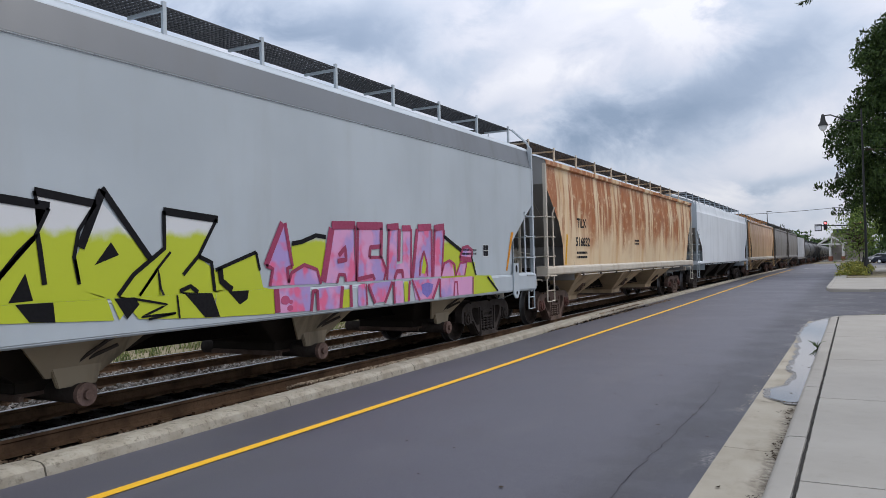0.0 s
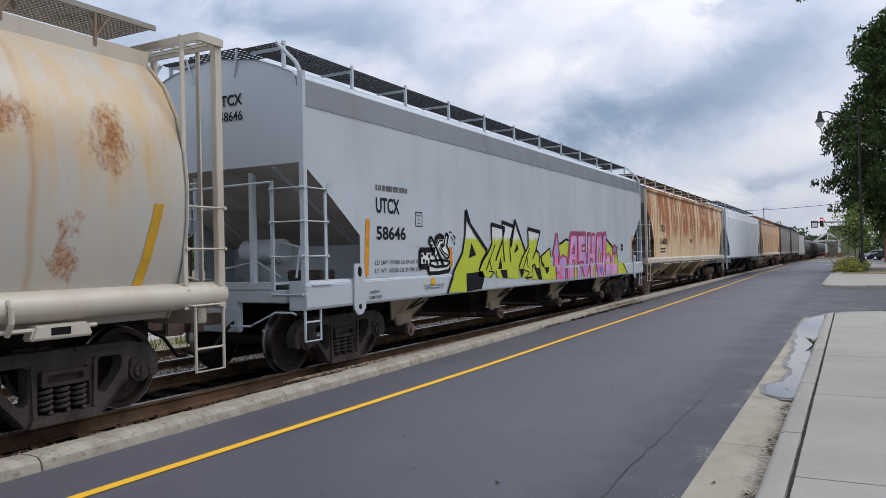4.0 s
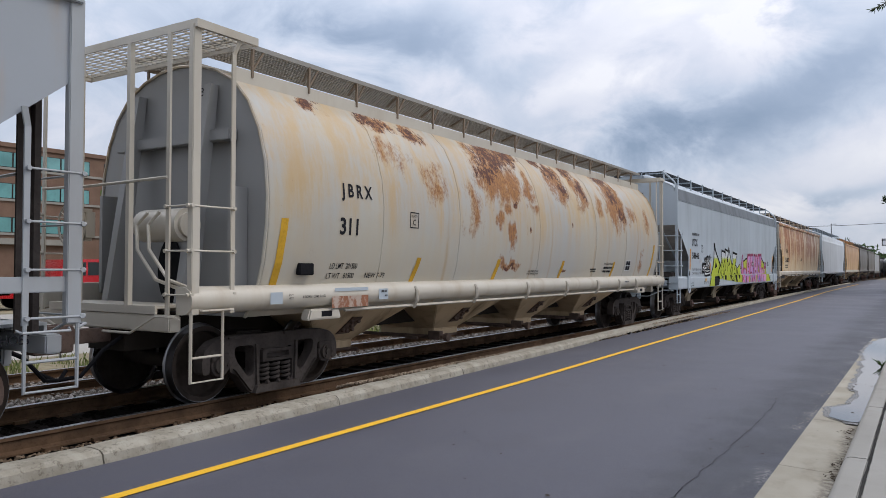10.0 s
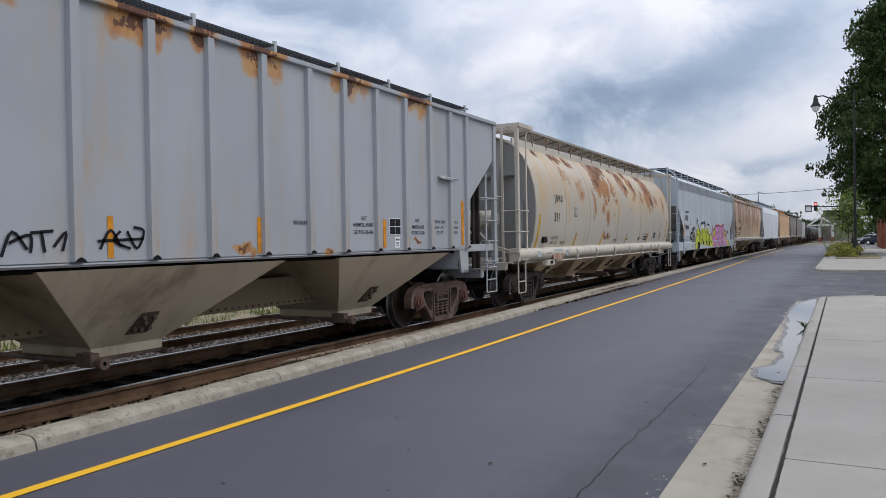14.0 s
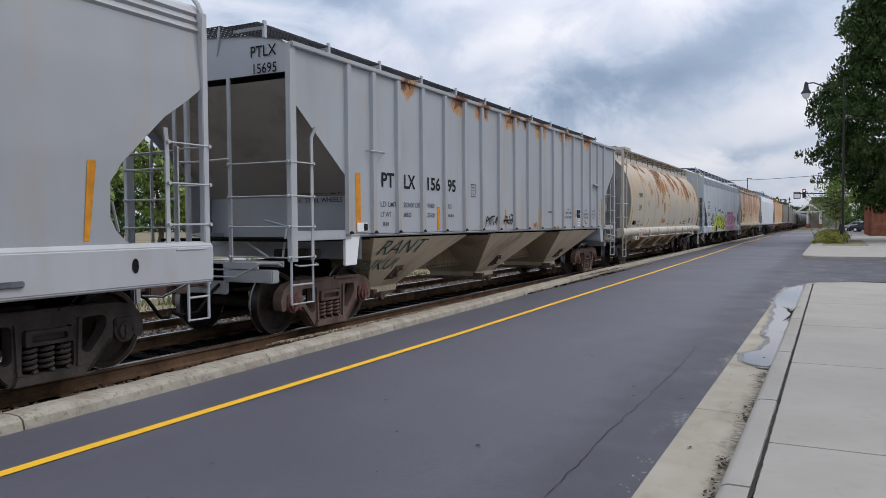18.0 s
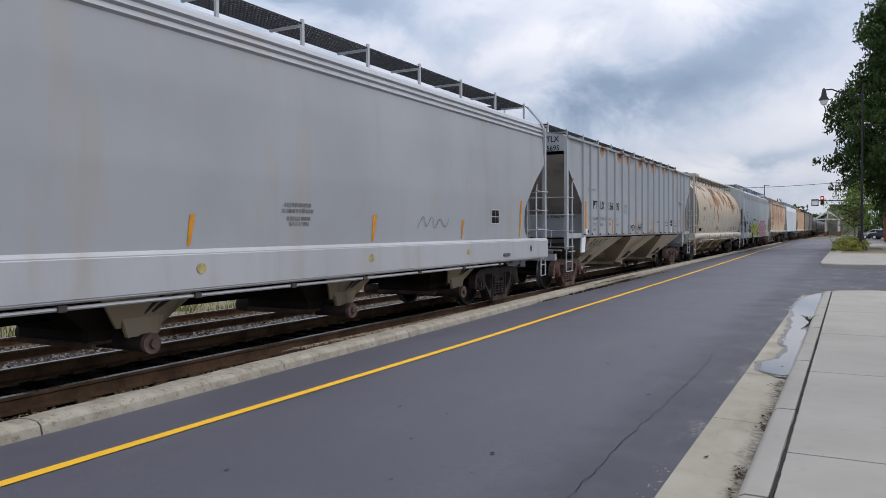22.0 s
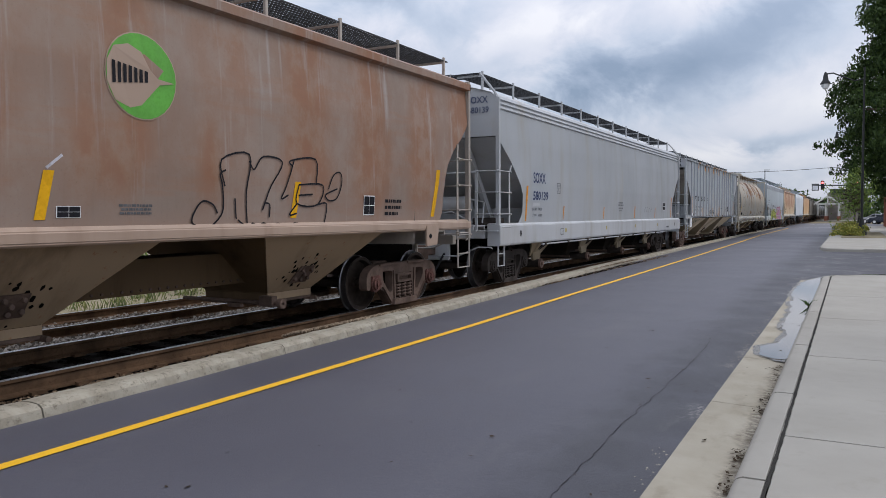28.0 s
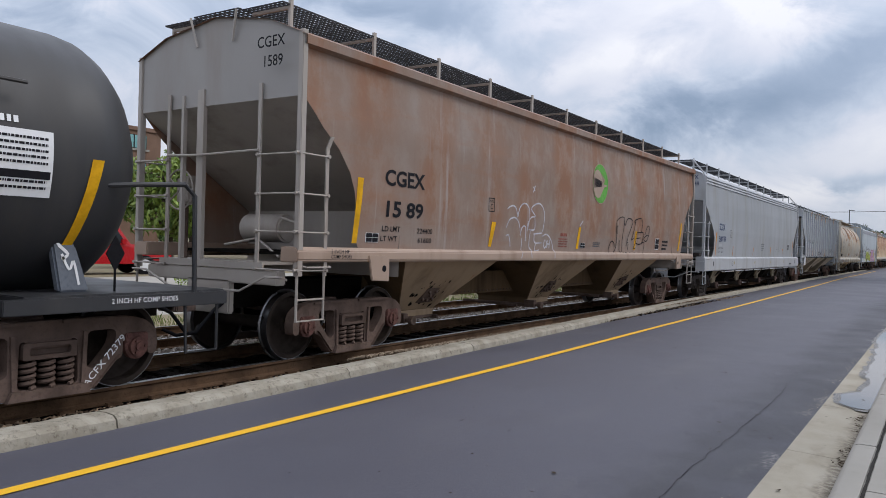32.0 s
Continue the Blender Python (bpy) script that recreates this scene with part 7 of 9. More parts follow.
def tank_car(y, near=False):
    label = "black tank car with a white data panel and yellow strip" if near else "black tank car far along the train"
    car = thing("tank_car", label, "rail car", group="tank cars of the freight train")
    r, zc, hs = 1.38, 2.36, 6.95
    rings = []
    for k in range(9):
        t = k / 8 * math.pi / 2
        rings.append((-hs - 0.85 * math.cos(t), max(r * math.sin(t), 0.02)))
    rings += [(-0.02, r), (0.02, r)] + [(-a, b) for a, b in reversed(rings)]
    n = 48
    part("tank", Shape().loft([[(b * math.cos(2 * math.pi * i / n), a, zc + b * math.sin(2 * math.pi * i / n)) for i in range(n)] for a, b in rings]), TANK_BLACK, car, "black cylindrical tank", smooth=True)
    for e in (1, -1):
        half = 8.4
        part("end_deck", Shape().box(-1.45, 1.45, min(e * 6.2, e * half), max(e * 6.2, e * half), 0.98, 1.08), TANK_BLACK, car, bevel=0.01)
        for x0 in (1.4, -1.5):
            part("deck_edge", Shape().box(x0, x0 + 0.1, min(e * 6.0, e * half), max(e * 6.0, e * half), 0.92, 1.06), TANK_BLACK, car, bevel=0.008)
        for sx in (1, -1):
            part("tank_saddle", Shape().prism([(e * 6.71, 1.08), (e * 7.02, 1.08), (e * 6.77, 1.8), (e * 6.58, 1.8)], sx * 1.06 - 0.05, sx * 1.06 + 0.05), PALE_STEEL if near else TANK_BLACK, car, bevel=0.02)
            part("end_handrail", Shape().tube([(sx * 1.3, e * 7.0, 2.12), (sx * 1.45, e * 7.3, 2.15), (sx * 1.45, e * 7.84, 2.19), (sx * 1.44, e * 7.98, 2.08), (sx * 1.44, e * 8.0, 1.05)], 0.026, 8), TANK_BLACK, car, smooth=True)
            part("sill_step", Shape().tube([(sx * 1.45, e * 8.3, 0.95), (sx * 1.45, e * 8.3, 0.42), (sx * 1.45, e * 7.9, 0.42), (sx * 1.45, e * 7.88, 0.95)], 0.018, 6), TANK_BLACK, car)
        coupler(car, e, half)
        bogie(car, e * 6.64, BOGIE, near)
    part("stub_sill", Shape().box(-0.33, 0.33, -8.35, -5.5, 0.7, 1.0).box(-0.33, 0.33, 5.5, 8.35, 0.7, 1.0), GRIME_SHADE, car)
    part("top_fitting", Shape().cyl((0, 0, 3.7), (0, 0, 4.15), 0.45, 20).box(-0.9, 0.9, -1.3, 1.3, 3.66, 3.7), TANK_BLACK, car)
    part("tank_handrail", Shape().tube([(1.42, -6.2, 2.95), (1.42, 6.2, 2.95)], 0.02, 6), TANK_BLACK, car)
    if near:
        side = lambda z: math.sqrt(max(r * r - (z - zc) ** 2, 0.01))
        q = strip("reflector", ((6.72, 1.52), (6.82, 1.52), (6.97, 2.35), (6.85, 2.35)), side, YELLOW, car)
        c = strip("data_panel", ((5.55, 1.96), (6.47, 1.96), (6.47, 2.55), (5.55, 2.55)), side, LABEL, car, 0.006, "white qualification data panel")
        bars("panel_print", [(5.6, 2.47 - 0.055 * k, 0.82, 0.022) for k in range(9) if k not in (5, 6)], side, INK, c, 0.01)
        part("panel_bar", Shape().add([(side(z) + 0.01, y_, z) for y_, z in ((5.57, 2.12), (6.45, 2.12), (6.45, 2.19), (5.57, 2.19))], [(0, 1, 2, 3)]), INK, c)
        bars("tank_stencil", [(5.55, 2.6, 0.62, 0.06)], side, LABEL, car)
        write("brake_stencil", "2 INCH HF COMP SHOES", 7.0, 0.985, 0.05, 0.75, lambda z: 1.502, LABEL, car)
        scrawl(car, [(6.66, 1.74), (6.74, 1.62), (6.68, 1.55), (6.78, 1.45), (6.72, 1.4)], lambda z: 1.105, LABEL, 0.03, "tag")
        scrawl(car, [(6.72, 1.45), (6.8, 1.3), (6.84, 1.38), (6.9, 1.15)], lambda z: 1.105, LABEL, 0.025, "tag")
        part("flag", Shape().prism([(7.12, 1.46), (7.22, 1.64), (7.32, 1.46), (7.22, 1.28)], 1.2, 1.215), BLACK, car, "black diamond target")
        part("flag_rod", Shape().cyl((1.207, 7.22, 1.3), (1.207, 7.22, 1.05), 0.012, 6), BLACK, car)
        pts, fs = letters("ACFX 72379", 0.075, 0.62)
        q = math.radians(47)
        part("frame_number", Shape().add([(1.094, 7.02 + a * math.cos(q) - b * math.sin(q), 0.13 + a * math.sin(q) + b * math.cos(q)) for a, b in pts], fs), LABEL, car)
    CARS.append((car, y))


def covered_load(y):
    """A flat car with a tall wrapped white load."""
    car = thing("flat_car", "flat car with a tall white wrapped load", "rail car", group="cars of the freight train")
    part("deck", Shape().box(-1.5, 1.5, -8.8, 8.8, 0.95, 1.2), BROWN_CAR, car, bevel=0.02)
    for k in range(6):
        part("wrapped_stack", Shape().box(-1.4, 1.4, -8.3 + 2.8 * k, -5.6 + 2.8 * k, 1.2, 3.95), PALE_SILL, car, "white wrapped timber stack", 0.05)
    for e in (1, -1):
        part("bulkhead", Shape().box(-1.5, 1.5, min(e * 8.6, e * 8.75), max(e * 8.6, e * 8.75), 1.2, 4.0), BROWN_CAR, car, bevel=0.02)
        bogie(car, e * 6.8, BOGIE, False)
        coupler(car, e, 8.8)
    CARS.append((car, y))


freight()
centreflow()
tank_car(-87.7, True)
CLEAN_CAR = car_paint("clean_white_car_paint", (0.62, 0.66, 0.70), dirty=0.1)
hopper_car(dict(UTCX, id="w", paint=CLEAN_CAR, sill_mat=CLEAN_CAR, y=46.4, L=18.9, label="clean pale white covered hopper car", outlet="", bogie=7.7, sill=(1.28, 1.42, 1.6)))
hopper_car(dict(TILX, id="o", y=66.2, L=17.9, label="tan covered hopper car with worn orange paint", paint=TAN_CAR, end=BROWN_CAR, frame=TAN_CAR, sill_mat=CREAM_PLAIN, bogie=7.2, bays=[(-4.5, 1.6, 0.5), (0, 1.6, 0.5), (4.5, 1.6, 0.5)]))
for y_ in (83.9, 100.2):
    hopper_car(dict(TILX, id="g", y=y_, L=14.9, label="dull brown-grey covered hopper car", paint=BROWN_CAR, end=BROWN_CAR, frame=BROWN_CAR, sill_mat=BROWN_CAR, roof_mat=BROWN_CAR, bogie=5.6, bays=[(-3, 1.5, 0.5), (3, 1.5, 0.5)], walk_posts=6))
covered_load(118.3)
for k_ in range(8):
    tank_car(136.5 + 17.7 * k_)


# ---- the ground, road and tracks ----
ASPHALT = Mat("asphalt", 0.7, 0.0, 0.5)
_a, _b, _c = ASPHALT.noise(0.35, 5, 0.6), ASPHALT.noise(90, 3, 0.7), ASPHALT.noise(1.3, 7, 0.68)
_f, _s = ASPHALT.noise(38, 5, 0.72), ASPHALT.noise(0.9, 6, 0.6, ASPHALT.scaled(1.6, 0.35, 1))
_col = ASPHALT.mix(ASPHALT.span(_a, 0.3, 0.7), (0.058, 0.058, 0.076), (0.079, 0.079, 0.099))
_col = ASPHALT.mix(ASPHALT.calc("MULTIPLY", ASPHALT.span(_b, 0.52, 0.72), 0.5), _col, (0.19, 0.18, 0.19))
_col = ASPHALT.mix(ASPHALT.calc("MULTIPLY", ASPHALT.span(_f, 0.5, 0.7), 0.45), _col, (0.05, 0.048, 0.057))
_col = ASPHALT.mix(ASPHALT.calc("MULTIPLY", ASPHALT.span(_c, 0.5, 0.72), 0.35), _col, (0.06, 0.057, 0.067))
_col = ASPHALT.mix(ASPHALT.calc("MULTIPLY", ASPHALT.span(_s, 0.52, 0.7), 0.25), _col, (0.115, 0.11, 0.118))
# damp, older asphalt along the gutter, mottled, with a ragged edge
_m = ASPHALT.calc("ADD", ASPHALT.calc("MULTIPLY", ASPHALT.noise(1.3, 7, 0.7, ASPHALT.scaled(1, 0.5, 1)), 1.5), ASPHALT.calc("MULTIPLY", ASPHALT.noise(7, 6, 0.7), 0.35))
_w = ASPHALT.span(ASPHALT.calc("ADD", ASPHALT.split()[0], _m), -1.25, -0.55)
_w = ASPHALT.calc("MULTIPLY", _w, ASPHALT.span(_c, 0.28, 0.6, 0.45, 1.0))
_col = ASPHALT.mix(ASPHALT.calc("MULTIPLY", _w, 0.75), _col, (0.021, 0.021, 0.028))
# pale scuffed grit at the very edge
_e = ASPHALT.calc("MULTIPLY", ASPHALT.span(ASPHALT.split()[0], -1.34, -1.07), ASPHALT.calc("MULTIPLY", ASPHALT.span(ASPHALT.noise(1.7, 4, 0.6, ASPHALT.scaled(1, 0.6, 1)), 0.52, 0.62), ASPHALT.span(ASPHALT.noise(26, 5, 0.75), 0.46, 0.6)))
_col = ASPHALT.mix(ASPHALT.calc("MULTIPLY", _e, 0.7), _col, (0.26, 0.245, 0.23))
ASPHALT = ASPHALT.done(_col, ASPHALT.span(_a, 0.3, 0.7, 0.53, 0.66), ASPHALT.calc("ADD", _b, _f), 0.5, 0.006)
CONCRETE = Mat("pale_concrete", 0.85, 0.0, 0.15)
_a, _b, _c = CONCRETE.noise(0.7, 5, 0.6), CONCRETE.noise(120, 3, 0.7), CONCRETE.noise(5, 6, 0.65)
_col = CONCRETE.mix(CONCRETE.span(_a, 0.3, 0.7), (0.285, 0.27, 0.238), (0.335, 0.318, 0.285))
_col = CONCRETE.mix(CONCRETE.calc("MULTIPLY", CONCRETE.span(_c, 0.52, 0.75), 0.4), _col, (0.24, 0.225, 0.19))
_col = CONCRETE.mix(CONCRETE.calc("MULTIPLY", CONCRETE.random(), 0.22), _col, (0.29, 0.275, 0.25))
CONCRETE = CONCRETE.done(_col, 0.85, _b, 0.25, 0.003)
GUTTER = Mat("stained_gutter_concrete", 0.85, 0.0, 0.15)
_a, _b, _c = GUTTER.noise(1.1, 5, 0.6), GUTTER.noise(110, 3, 0.7), GUTTER.noise(3.2, 6, 0.65, GUTTER.scaled(1.4, 0.6, 1))
_col = GUTTER.mix(GUTTER.span(_a, 0.3, 0.7), (0.29, 0.262, 0.205), (0.36, 0.33, 0.27))
_col = GUTTER.mix(GUTTER.calc("MULTIPLY", GUTTER.span(_c, 0.5, 0.75), 0.45), _col, (0.19, 0.16, 0.12))
# silt that water leaves along the foot of the kerb
_r = GUTTER.span(GUTTER.calc("ADD", GUTTER.split()[0], GUTTER.calc("MULTIPLY", GUTTER.noise(2.6, 7, 0.7), 0.3)), -0.60, -0.46)
_col = GUTTER.mix(GUTTER.calc("MULTIPLY", GUTTER.calc("MULTIPLY", _r, GUTTER.span(GUTTER.noise(17, 5, 0.7), 0.35, 0.6)), 0.75), _col, (0.085, 0.066, 0.048))
GUTTER = GUTTER.done(_col, 0.85, _b, 0.3, 0.004)
KERB = Mat("weathered_kerb", 0.88, 0.0, 0.15)
_a, _b, _c = KERB.noise(3.2, 7, 0.68), KERB.noise(70, 4, 0.7), KERB.noise(15, 9, 0.8)
_col = KERB.mix(KERB.span(_a, 0.3, 0.7), (0.27, 0.242, 0.19), (0.40, 0.37, 0.305))
_col = KERB.mix(KERB.calc("MULTIPLY", KERB.span(_c, 0.5, 0.66), 0.75), _col, (0.11, 0.09, 0.066))
KERB = KERB.done(_col, 0.9, KERB.calc("ADD", _b, _c), 0.6, 0.012)
YELLOW_LINE = Mat("yellow_road_paint", 0.6)
_b, _c = YELLOW_LINE.noise(60, 4, 0.7), YELLOW_LINE.noise(2.5, 4)
YELLOW_LINE = YELLOW_LINE.done(YELLOW_LINE.mix(YELLOW_LINE.calc("MULTIPLY", YELLOW_LINE.span(_b, 0.55, 0.72), 0.35), YELLOW_LINE.mix(_c, (0.74, 0.40, 0.01), (0.80, 0.46, 0.015)), (0.2, 0.15, 0.08)), 0.65, _b, 0.2, 0.003)
WHITE_LINE = surface("white_road_paint", (0.6, 0.6, 0.58), 0.7, var=0.15)
BALLAST = Mat("ballast_bed", 0.95, 0.0, 0.04)
_v = BALLAST.noise(22, 5, 0.7)
_w = BALLAST.noise(0.8, 4)
# near black between the rails: the train's shade put into the colour
_shade = BALLAST.span(BALLAST.calc("ABSOLUTE", BALLAST.calc("ADD", BALLAST.split()[0], 8.1)), 0.75, 1.25)
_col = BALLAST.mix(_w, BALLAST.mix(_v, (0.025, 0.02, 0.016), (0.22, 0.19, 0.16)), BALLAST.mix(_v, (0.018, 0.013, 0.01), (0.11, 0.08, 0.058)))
BALLAST = BALLAST.done(BALLAST.mix(_shade, BALLAST.mix(_v, (0.005, 0.004, 0.0035), (0.018, 0.015, 0.012)), _col), 0.95, _v, 0.9, 0.05)
STONE = Mat("ballast_stone", 0.95, 0.0, 0.15)
_i = STONE.island()
STONE = STONE.done(STONE.mix(_i, (0.09, 0.075, 0.062), (0.40, 0.36, 0.315)), 0.95, STONE.noise(40), 0.4, 0.01)
STONE_DIRTY = Mat("dirty_ballast_stone", 0.95, 0.0, 0.15)
_i = STONE_DIRTY.island()
STONE_DIRTY = STONE_DIRTY.done(STONE_DIRTY.mix(_i, (0.045, 0.03, 0.02), (0.30, 0.22, 0.15)), 0.95, STONE_DIRTY.noise(40), 0.4, 0.01)
STONE_BROWN = Mat("brown_gravel", 0.95, 0.0, 0.15)
STONE_BROWN = STONE_BROWN.done(STONE_BROWN.mix(STONE_BROWN.island(), (0.10, 0.07, 0.045), (0.46, 0.36, 0.26)), 0.95, STONE_BROWN.noise(40), 0.4, 0.01)
# black for kerb grit; between the rails it holds the train's shade
STONE_GRIT_SHADE = surface("oily_ballast_stone", (0.009, 0.0075, 0.006), 0.9, var=0.5, by="island", spec=0.03)
SOIL = surface("dry_ground", (0.2, 0.17, 0.11), 0.95, var=0.3, big=0.3, fine=8, bump=0.4, depth=0.03)
GRASS = Mat("grass_blades", 0.7)
GRASS = GRASS.done(GRASS.mix(GRASS.island(), (0.07, 0.115, 0.022), (0.24, 0.25, 0.08)))
WATER = Mat("puddle_water", 0.02, 0.0, 1.0)
WATER.b.inputs["IOR"].default_value = 1.8
WATER = WATER.done((0.06, 0.058, 0.056), 0.03, WATER.noise(4), 0.008, 0.002)
JOINT = surface("joint_filler", (0.03, 0.028, 0.025), 0.9)
LEAF_DRY = surface("dry_leaf", (0.05, 0.034, 0.02), 0.8, var=0.4, by="island")

ground = tagged(part("ground", Shape().sheet([[(x, -120, z), (x, 900, z)] for x, z in ((-900, -0.05), (-60, -0.05), (-40, -0.1), (-26, 0.05), (-18, -0.2), (-14.2, -0.3), (-13.5, -0.34), (-6.25, -0.34), (-6.2, -0.04), (900, -0.04))]), SOIL), "dry bare ground beside the tracks", "ground", kind="structure")


def kerb_x(y):
    return float(np.interp(y, [-20, 4, 5.5, 7, 10, 13.7, 24.5, 60, 130], [-5.72, -5.80, -5.85, -5.91, -6.01, -6.12, -6.54, -6.92, -6.95]))


def kerb_width(y):
    return float(np.interp(y, [4, 7, 11, 15, 26, 60], [0.36, 0.37, 0.38, 0.38, 0.32, 0.22]))


def line_x(y):
    return float(np.interp(y, [-20, 3, 10, 15, 26, 45, 60, 130], [-4.87, -4.89, -4.91, -5.0, -5.15, -5.5, -5.85, -5.95]))


road = tagged(part("road", Shape().sheet([[(kerb_x(y) - 0.02, y, 0.0), (-3.5, y, 0.012), (-1.03, y, 0.0)] for y in (-40, 0, 3, 5, 8, 11, 16, 22, 35.8, 60, 130)]), ASPHALT), "grey-blue asphalt street beside the tracks", "road", kind="structure")
tagged(part("side_street", Shape().sheet([[(-1.03, y, 0.0), (1.5, y, 0.0), (80, y, 0.0)] for y in (20.4, 36.2)]), ASPHALT), "asphalt side street mouth", "road", kind="structure")
tagged(part("crossing_road", Shape().sheet([[(x, 100, 0.002), (x, 126, 0.002)] for x in (-6.3, 60)]), ASPHALT), "asphalt street at the grade crossing", "road", kind="structure")
tagged(part("crossing_deck", Shape().box(-14, -6.3, 104, 118, -0.3, -0.005), surface("crossing_planks", (0.12, 0.11, 0.1), 0.9)), "level crossing deck between the rails", "crossing", kind="structure")
tagged(part("edge_line", Shape().sheet([[(line_x(y) - 0.055, y, 0.012), (line_x(y) + 0.055, y, 0.012)] for y in np.linspace(-15, 91, 120)]), YELLOW_LINE), "solid yellow line along the track side", "road marking", kind="structure")
for y_, d_ in ((92, 0.5), (117, 0.35)):
    tagged(part("stop_line", Shape().box(-5.0, -1.2, y_, y_ + d_, 0.008, 0.012), WHITE_LINE), "white line across the street", "road marking", kind="structure")

# the old kerb beside the track, in cast lengths
kerb = tagged(new("kerb"), "worn concrete kerb along the track side", "kerb", kind="structure")
rnd = random.Random(4)


def kerb_length(y0, y1):
    rings = []
    n = max(3, int((y1 - y0) / 0.16))
    for i in range(n + 1):
        y = y0 + 0.008 + (y1 - y0 - 0.016) * i / n
        x, w = kerb_x(y), kerb_width(y)
        j = lambda k: rnd.uniform(-k, k) * 0.5 if y < 26 else 0.0
        rings.append([(x + j(0.008), y, -0.25), (x + j(0.008), y, 0.0), (x - 0.02 + j(0.006), y, 0.075), (x - 0.065 + j(0.01), y, 0.108 + j(0.005)), (x - w * 0.5, y, 0.116 + j(0.008)), (x - w + 0.05 + j(0.012), y, 0.108 + j(0.01)), (x - w + j(0.018), y, 0.045 + j(0.015)), (x - w - 0.01, y, -0.25)])
    part("kerb_length", Shape().loft(rings), KERB, kerb, smooth=True)


joints = [-14, -10.6, -7.3, -4.0, 0.6, 3.85, 7.0, 10.05, 13.7, 17.0, 20.2, 23.5, 26.8, 30.1, 33.4, 37, 42, 48, 55, 63, 72, 82, 95]
for a_, b_ in zip(joints, joints[1:]):
    kerb_length(a_, b_)


# ---- tracks ----
def rail_shape(y0, y1, head=False):
    if head:
        pts = [(-0.035, -0.012), (0.035, -0.012), (0.034, 0.0), (-0.034, 0.0)]
    else:
        pts = [(-0.07, -0.18), (0.07, -0.18), (0.07, -0.165), (0.012, -0.14), (0.01, -0.05), (0.036, -0.035), (0.036, -0.004), (-0.036, -0.004), (-0.036, -0.035), (-0.01, -0.05), (-0.012, -0.14), (-0.07, -0.165)]
    return Shape().prism(pts, y0, y1, "y")


for tx, tz, lab in ((TRACK_X, RAIL_Z, "main railway track under the train"), (-11.95, -0.13, "second railway track beyond the train")):
    track = tagged(new("track"), lab, "railway track", kind="structure")
    for sx in (1, -1):
        r = part("rail", rail_shape(-40, 420), RAIL_SIDE, track, "rusty rail with polished top")
        r.location = (tx + sx * 0.7525, 0, tz)
        h = part("rail_head", rail_shape(-40, 420, True), RAIL_TOP, r)
        h.location = (0, 0, 0.001)
    tie = None
    tr_ = random.Random(9)
    for k in range(110):
        y = -2 + 0.52 * k
        if tie is None:
            tie = part("tie", Shape().box(-1.3, 1.3, -0.115, 0.115, -0.36, -0.185), TIE, track, bevel=0.012)
            o = tie
        else:
            o = again(tie, track)
        o.location, o.rotation_euler = (tx + tr_.uniform(-0.04, 0.04), y, tz + tr_.uniform(-0.008, 0.004)), (0, 0, tr_.uniform(-0.012, 0.012))
    s = Shape()
    for k in range(80):
        for sx in (1, -1):
            for q in (0.085, -0.085):
                s.box(tx + sx * 0.7525 + q - 0.035, tx + sx * 0.7525 + q + 0.035, -2.08 + 0.52 * k, -1.92 + 0.52 * k, tz - 0.19, tz - 0.155)
    part("tie_plates", s, RAIL_SIDE, track)


def stones(name, label, x0, x1, y0, y1, n, mat, z_of, size=(0.02, 0.045), seed=1):
    r = random.Random(seed)
    base = [(1, 0, 0), (-1, 0, 0), (0, 1, 0), (0, -1, 0), (0, 0, 1), (0, 0, -1), (0.6, 0.6, 0.55), (-0.6, 0.55, 0.6), (0.55, -0.6, 0.6), (-0.6, -0.6, 0.55)]
    faces = [(0, 2, 6), (2, 4, 6), (4, 0, 6), (2, 1, 7), (1, 4, 7), (4, 2, 7), (0, 4, 8), (4, 3, 8), (3, 0, 8), (4, 1, 9), (1, 3, 9), (3, 4, 9), (0, 5, 2), (2, 5, 1), (1, 5, 3), (3, 5, 0)]
    s = Shape()
    for _ in range(n):
        x, y = r.uniform(x0, x1), y0 + (y1 - y0) * r.random() ** 1.5
        k = r.uniform(*size) * (1 + 0.4 * r.random())
        q = Euler((r.uniform(0, 6), r.uniform(0, 6), r.uniform(0, 6))).to_matrix()
        c = Vector((x, y, z_of(x) + k * 0.25))
        s.add([c + q @ Vector((p[0] * k * r.uniform(0.7, 1.2), p[1] * k * r.uniform(0.7, 1.1), p[2] * k * r.uniform(0.5, 0.9))) for p in base], faces)
    me = bpy.data.meshes.new(name)
    me.from_pydata(s.v, [], s.f)
    me.materials.append(mat)
    return tagged(new(name, me), label, "ballast", kind="stuff")


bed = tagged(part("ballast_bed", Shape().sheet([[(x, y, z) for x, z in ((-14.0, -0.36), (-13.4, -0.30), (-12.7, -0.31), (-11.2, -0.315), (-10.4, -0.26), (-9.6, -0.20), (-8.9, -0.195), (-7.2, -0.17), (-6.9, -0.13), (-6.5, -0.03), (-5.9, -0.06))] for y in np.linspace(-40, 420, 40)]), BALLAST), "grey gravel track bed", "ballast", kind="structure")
stones("ballast_stones", "pale grey loose ballast between the tracks", -13.9, -9.4, 2, 36, 21000, STONE, lambda x: float(np.interp(x, [-14, -13.4, -12.7, -11.2, -10.4, -9.6, -8.9], [-0.36, -0.30, -0.31, -0.315, -0.26, -0.20, -0.195])), (0.016, 0.036), seed=2)
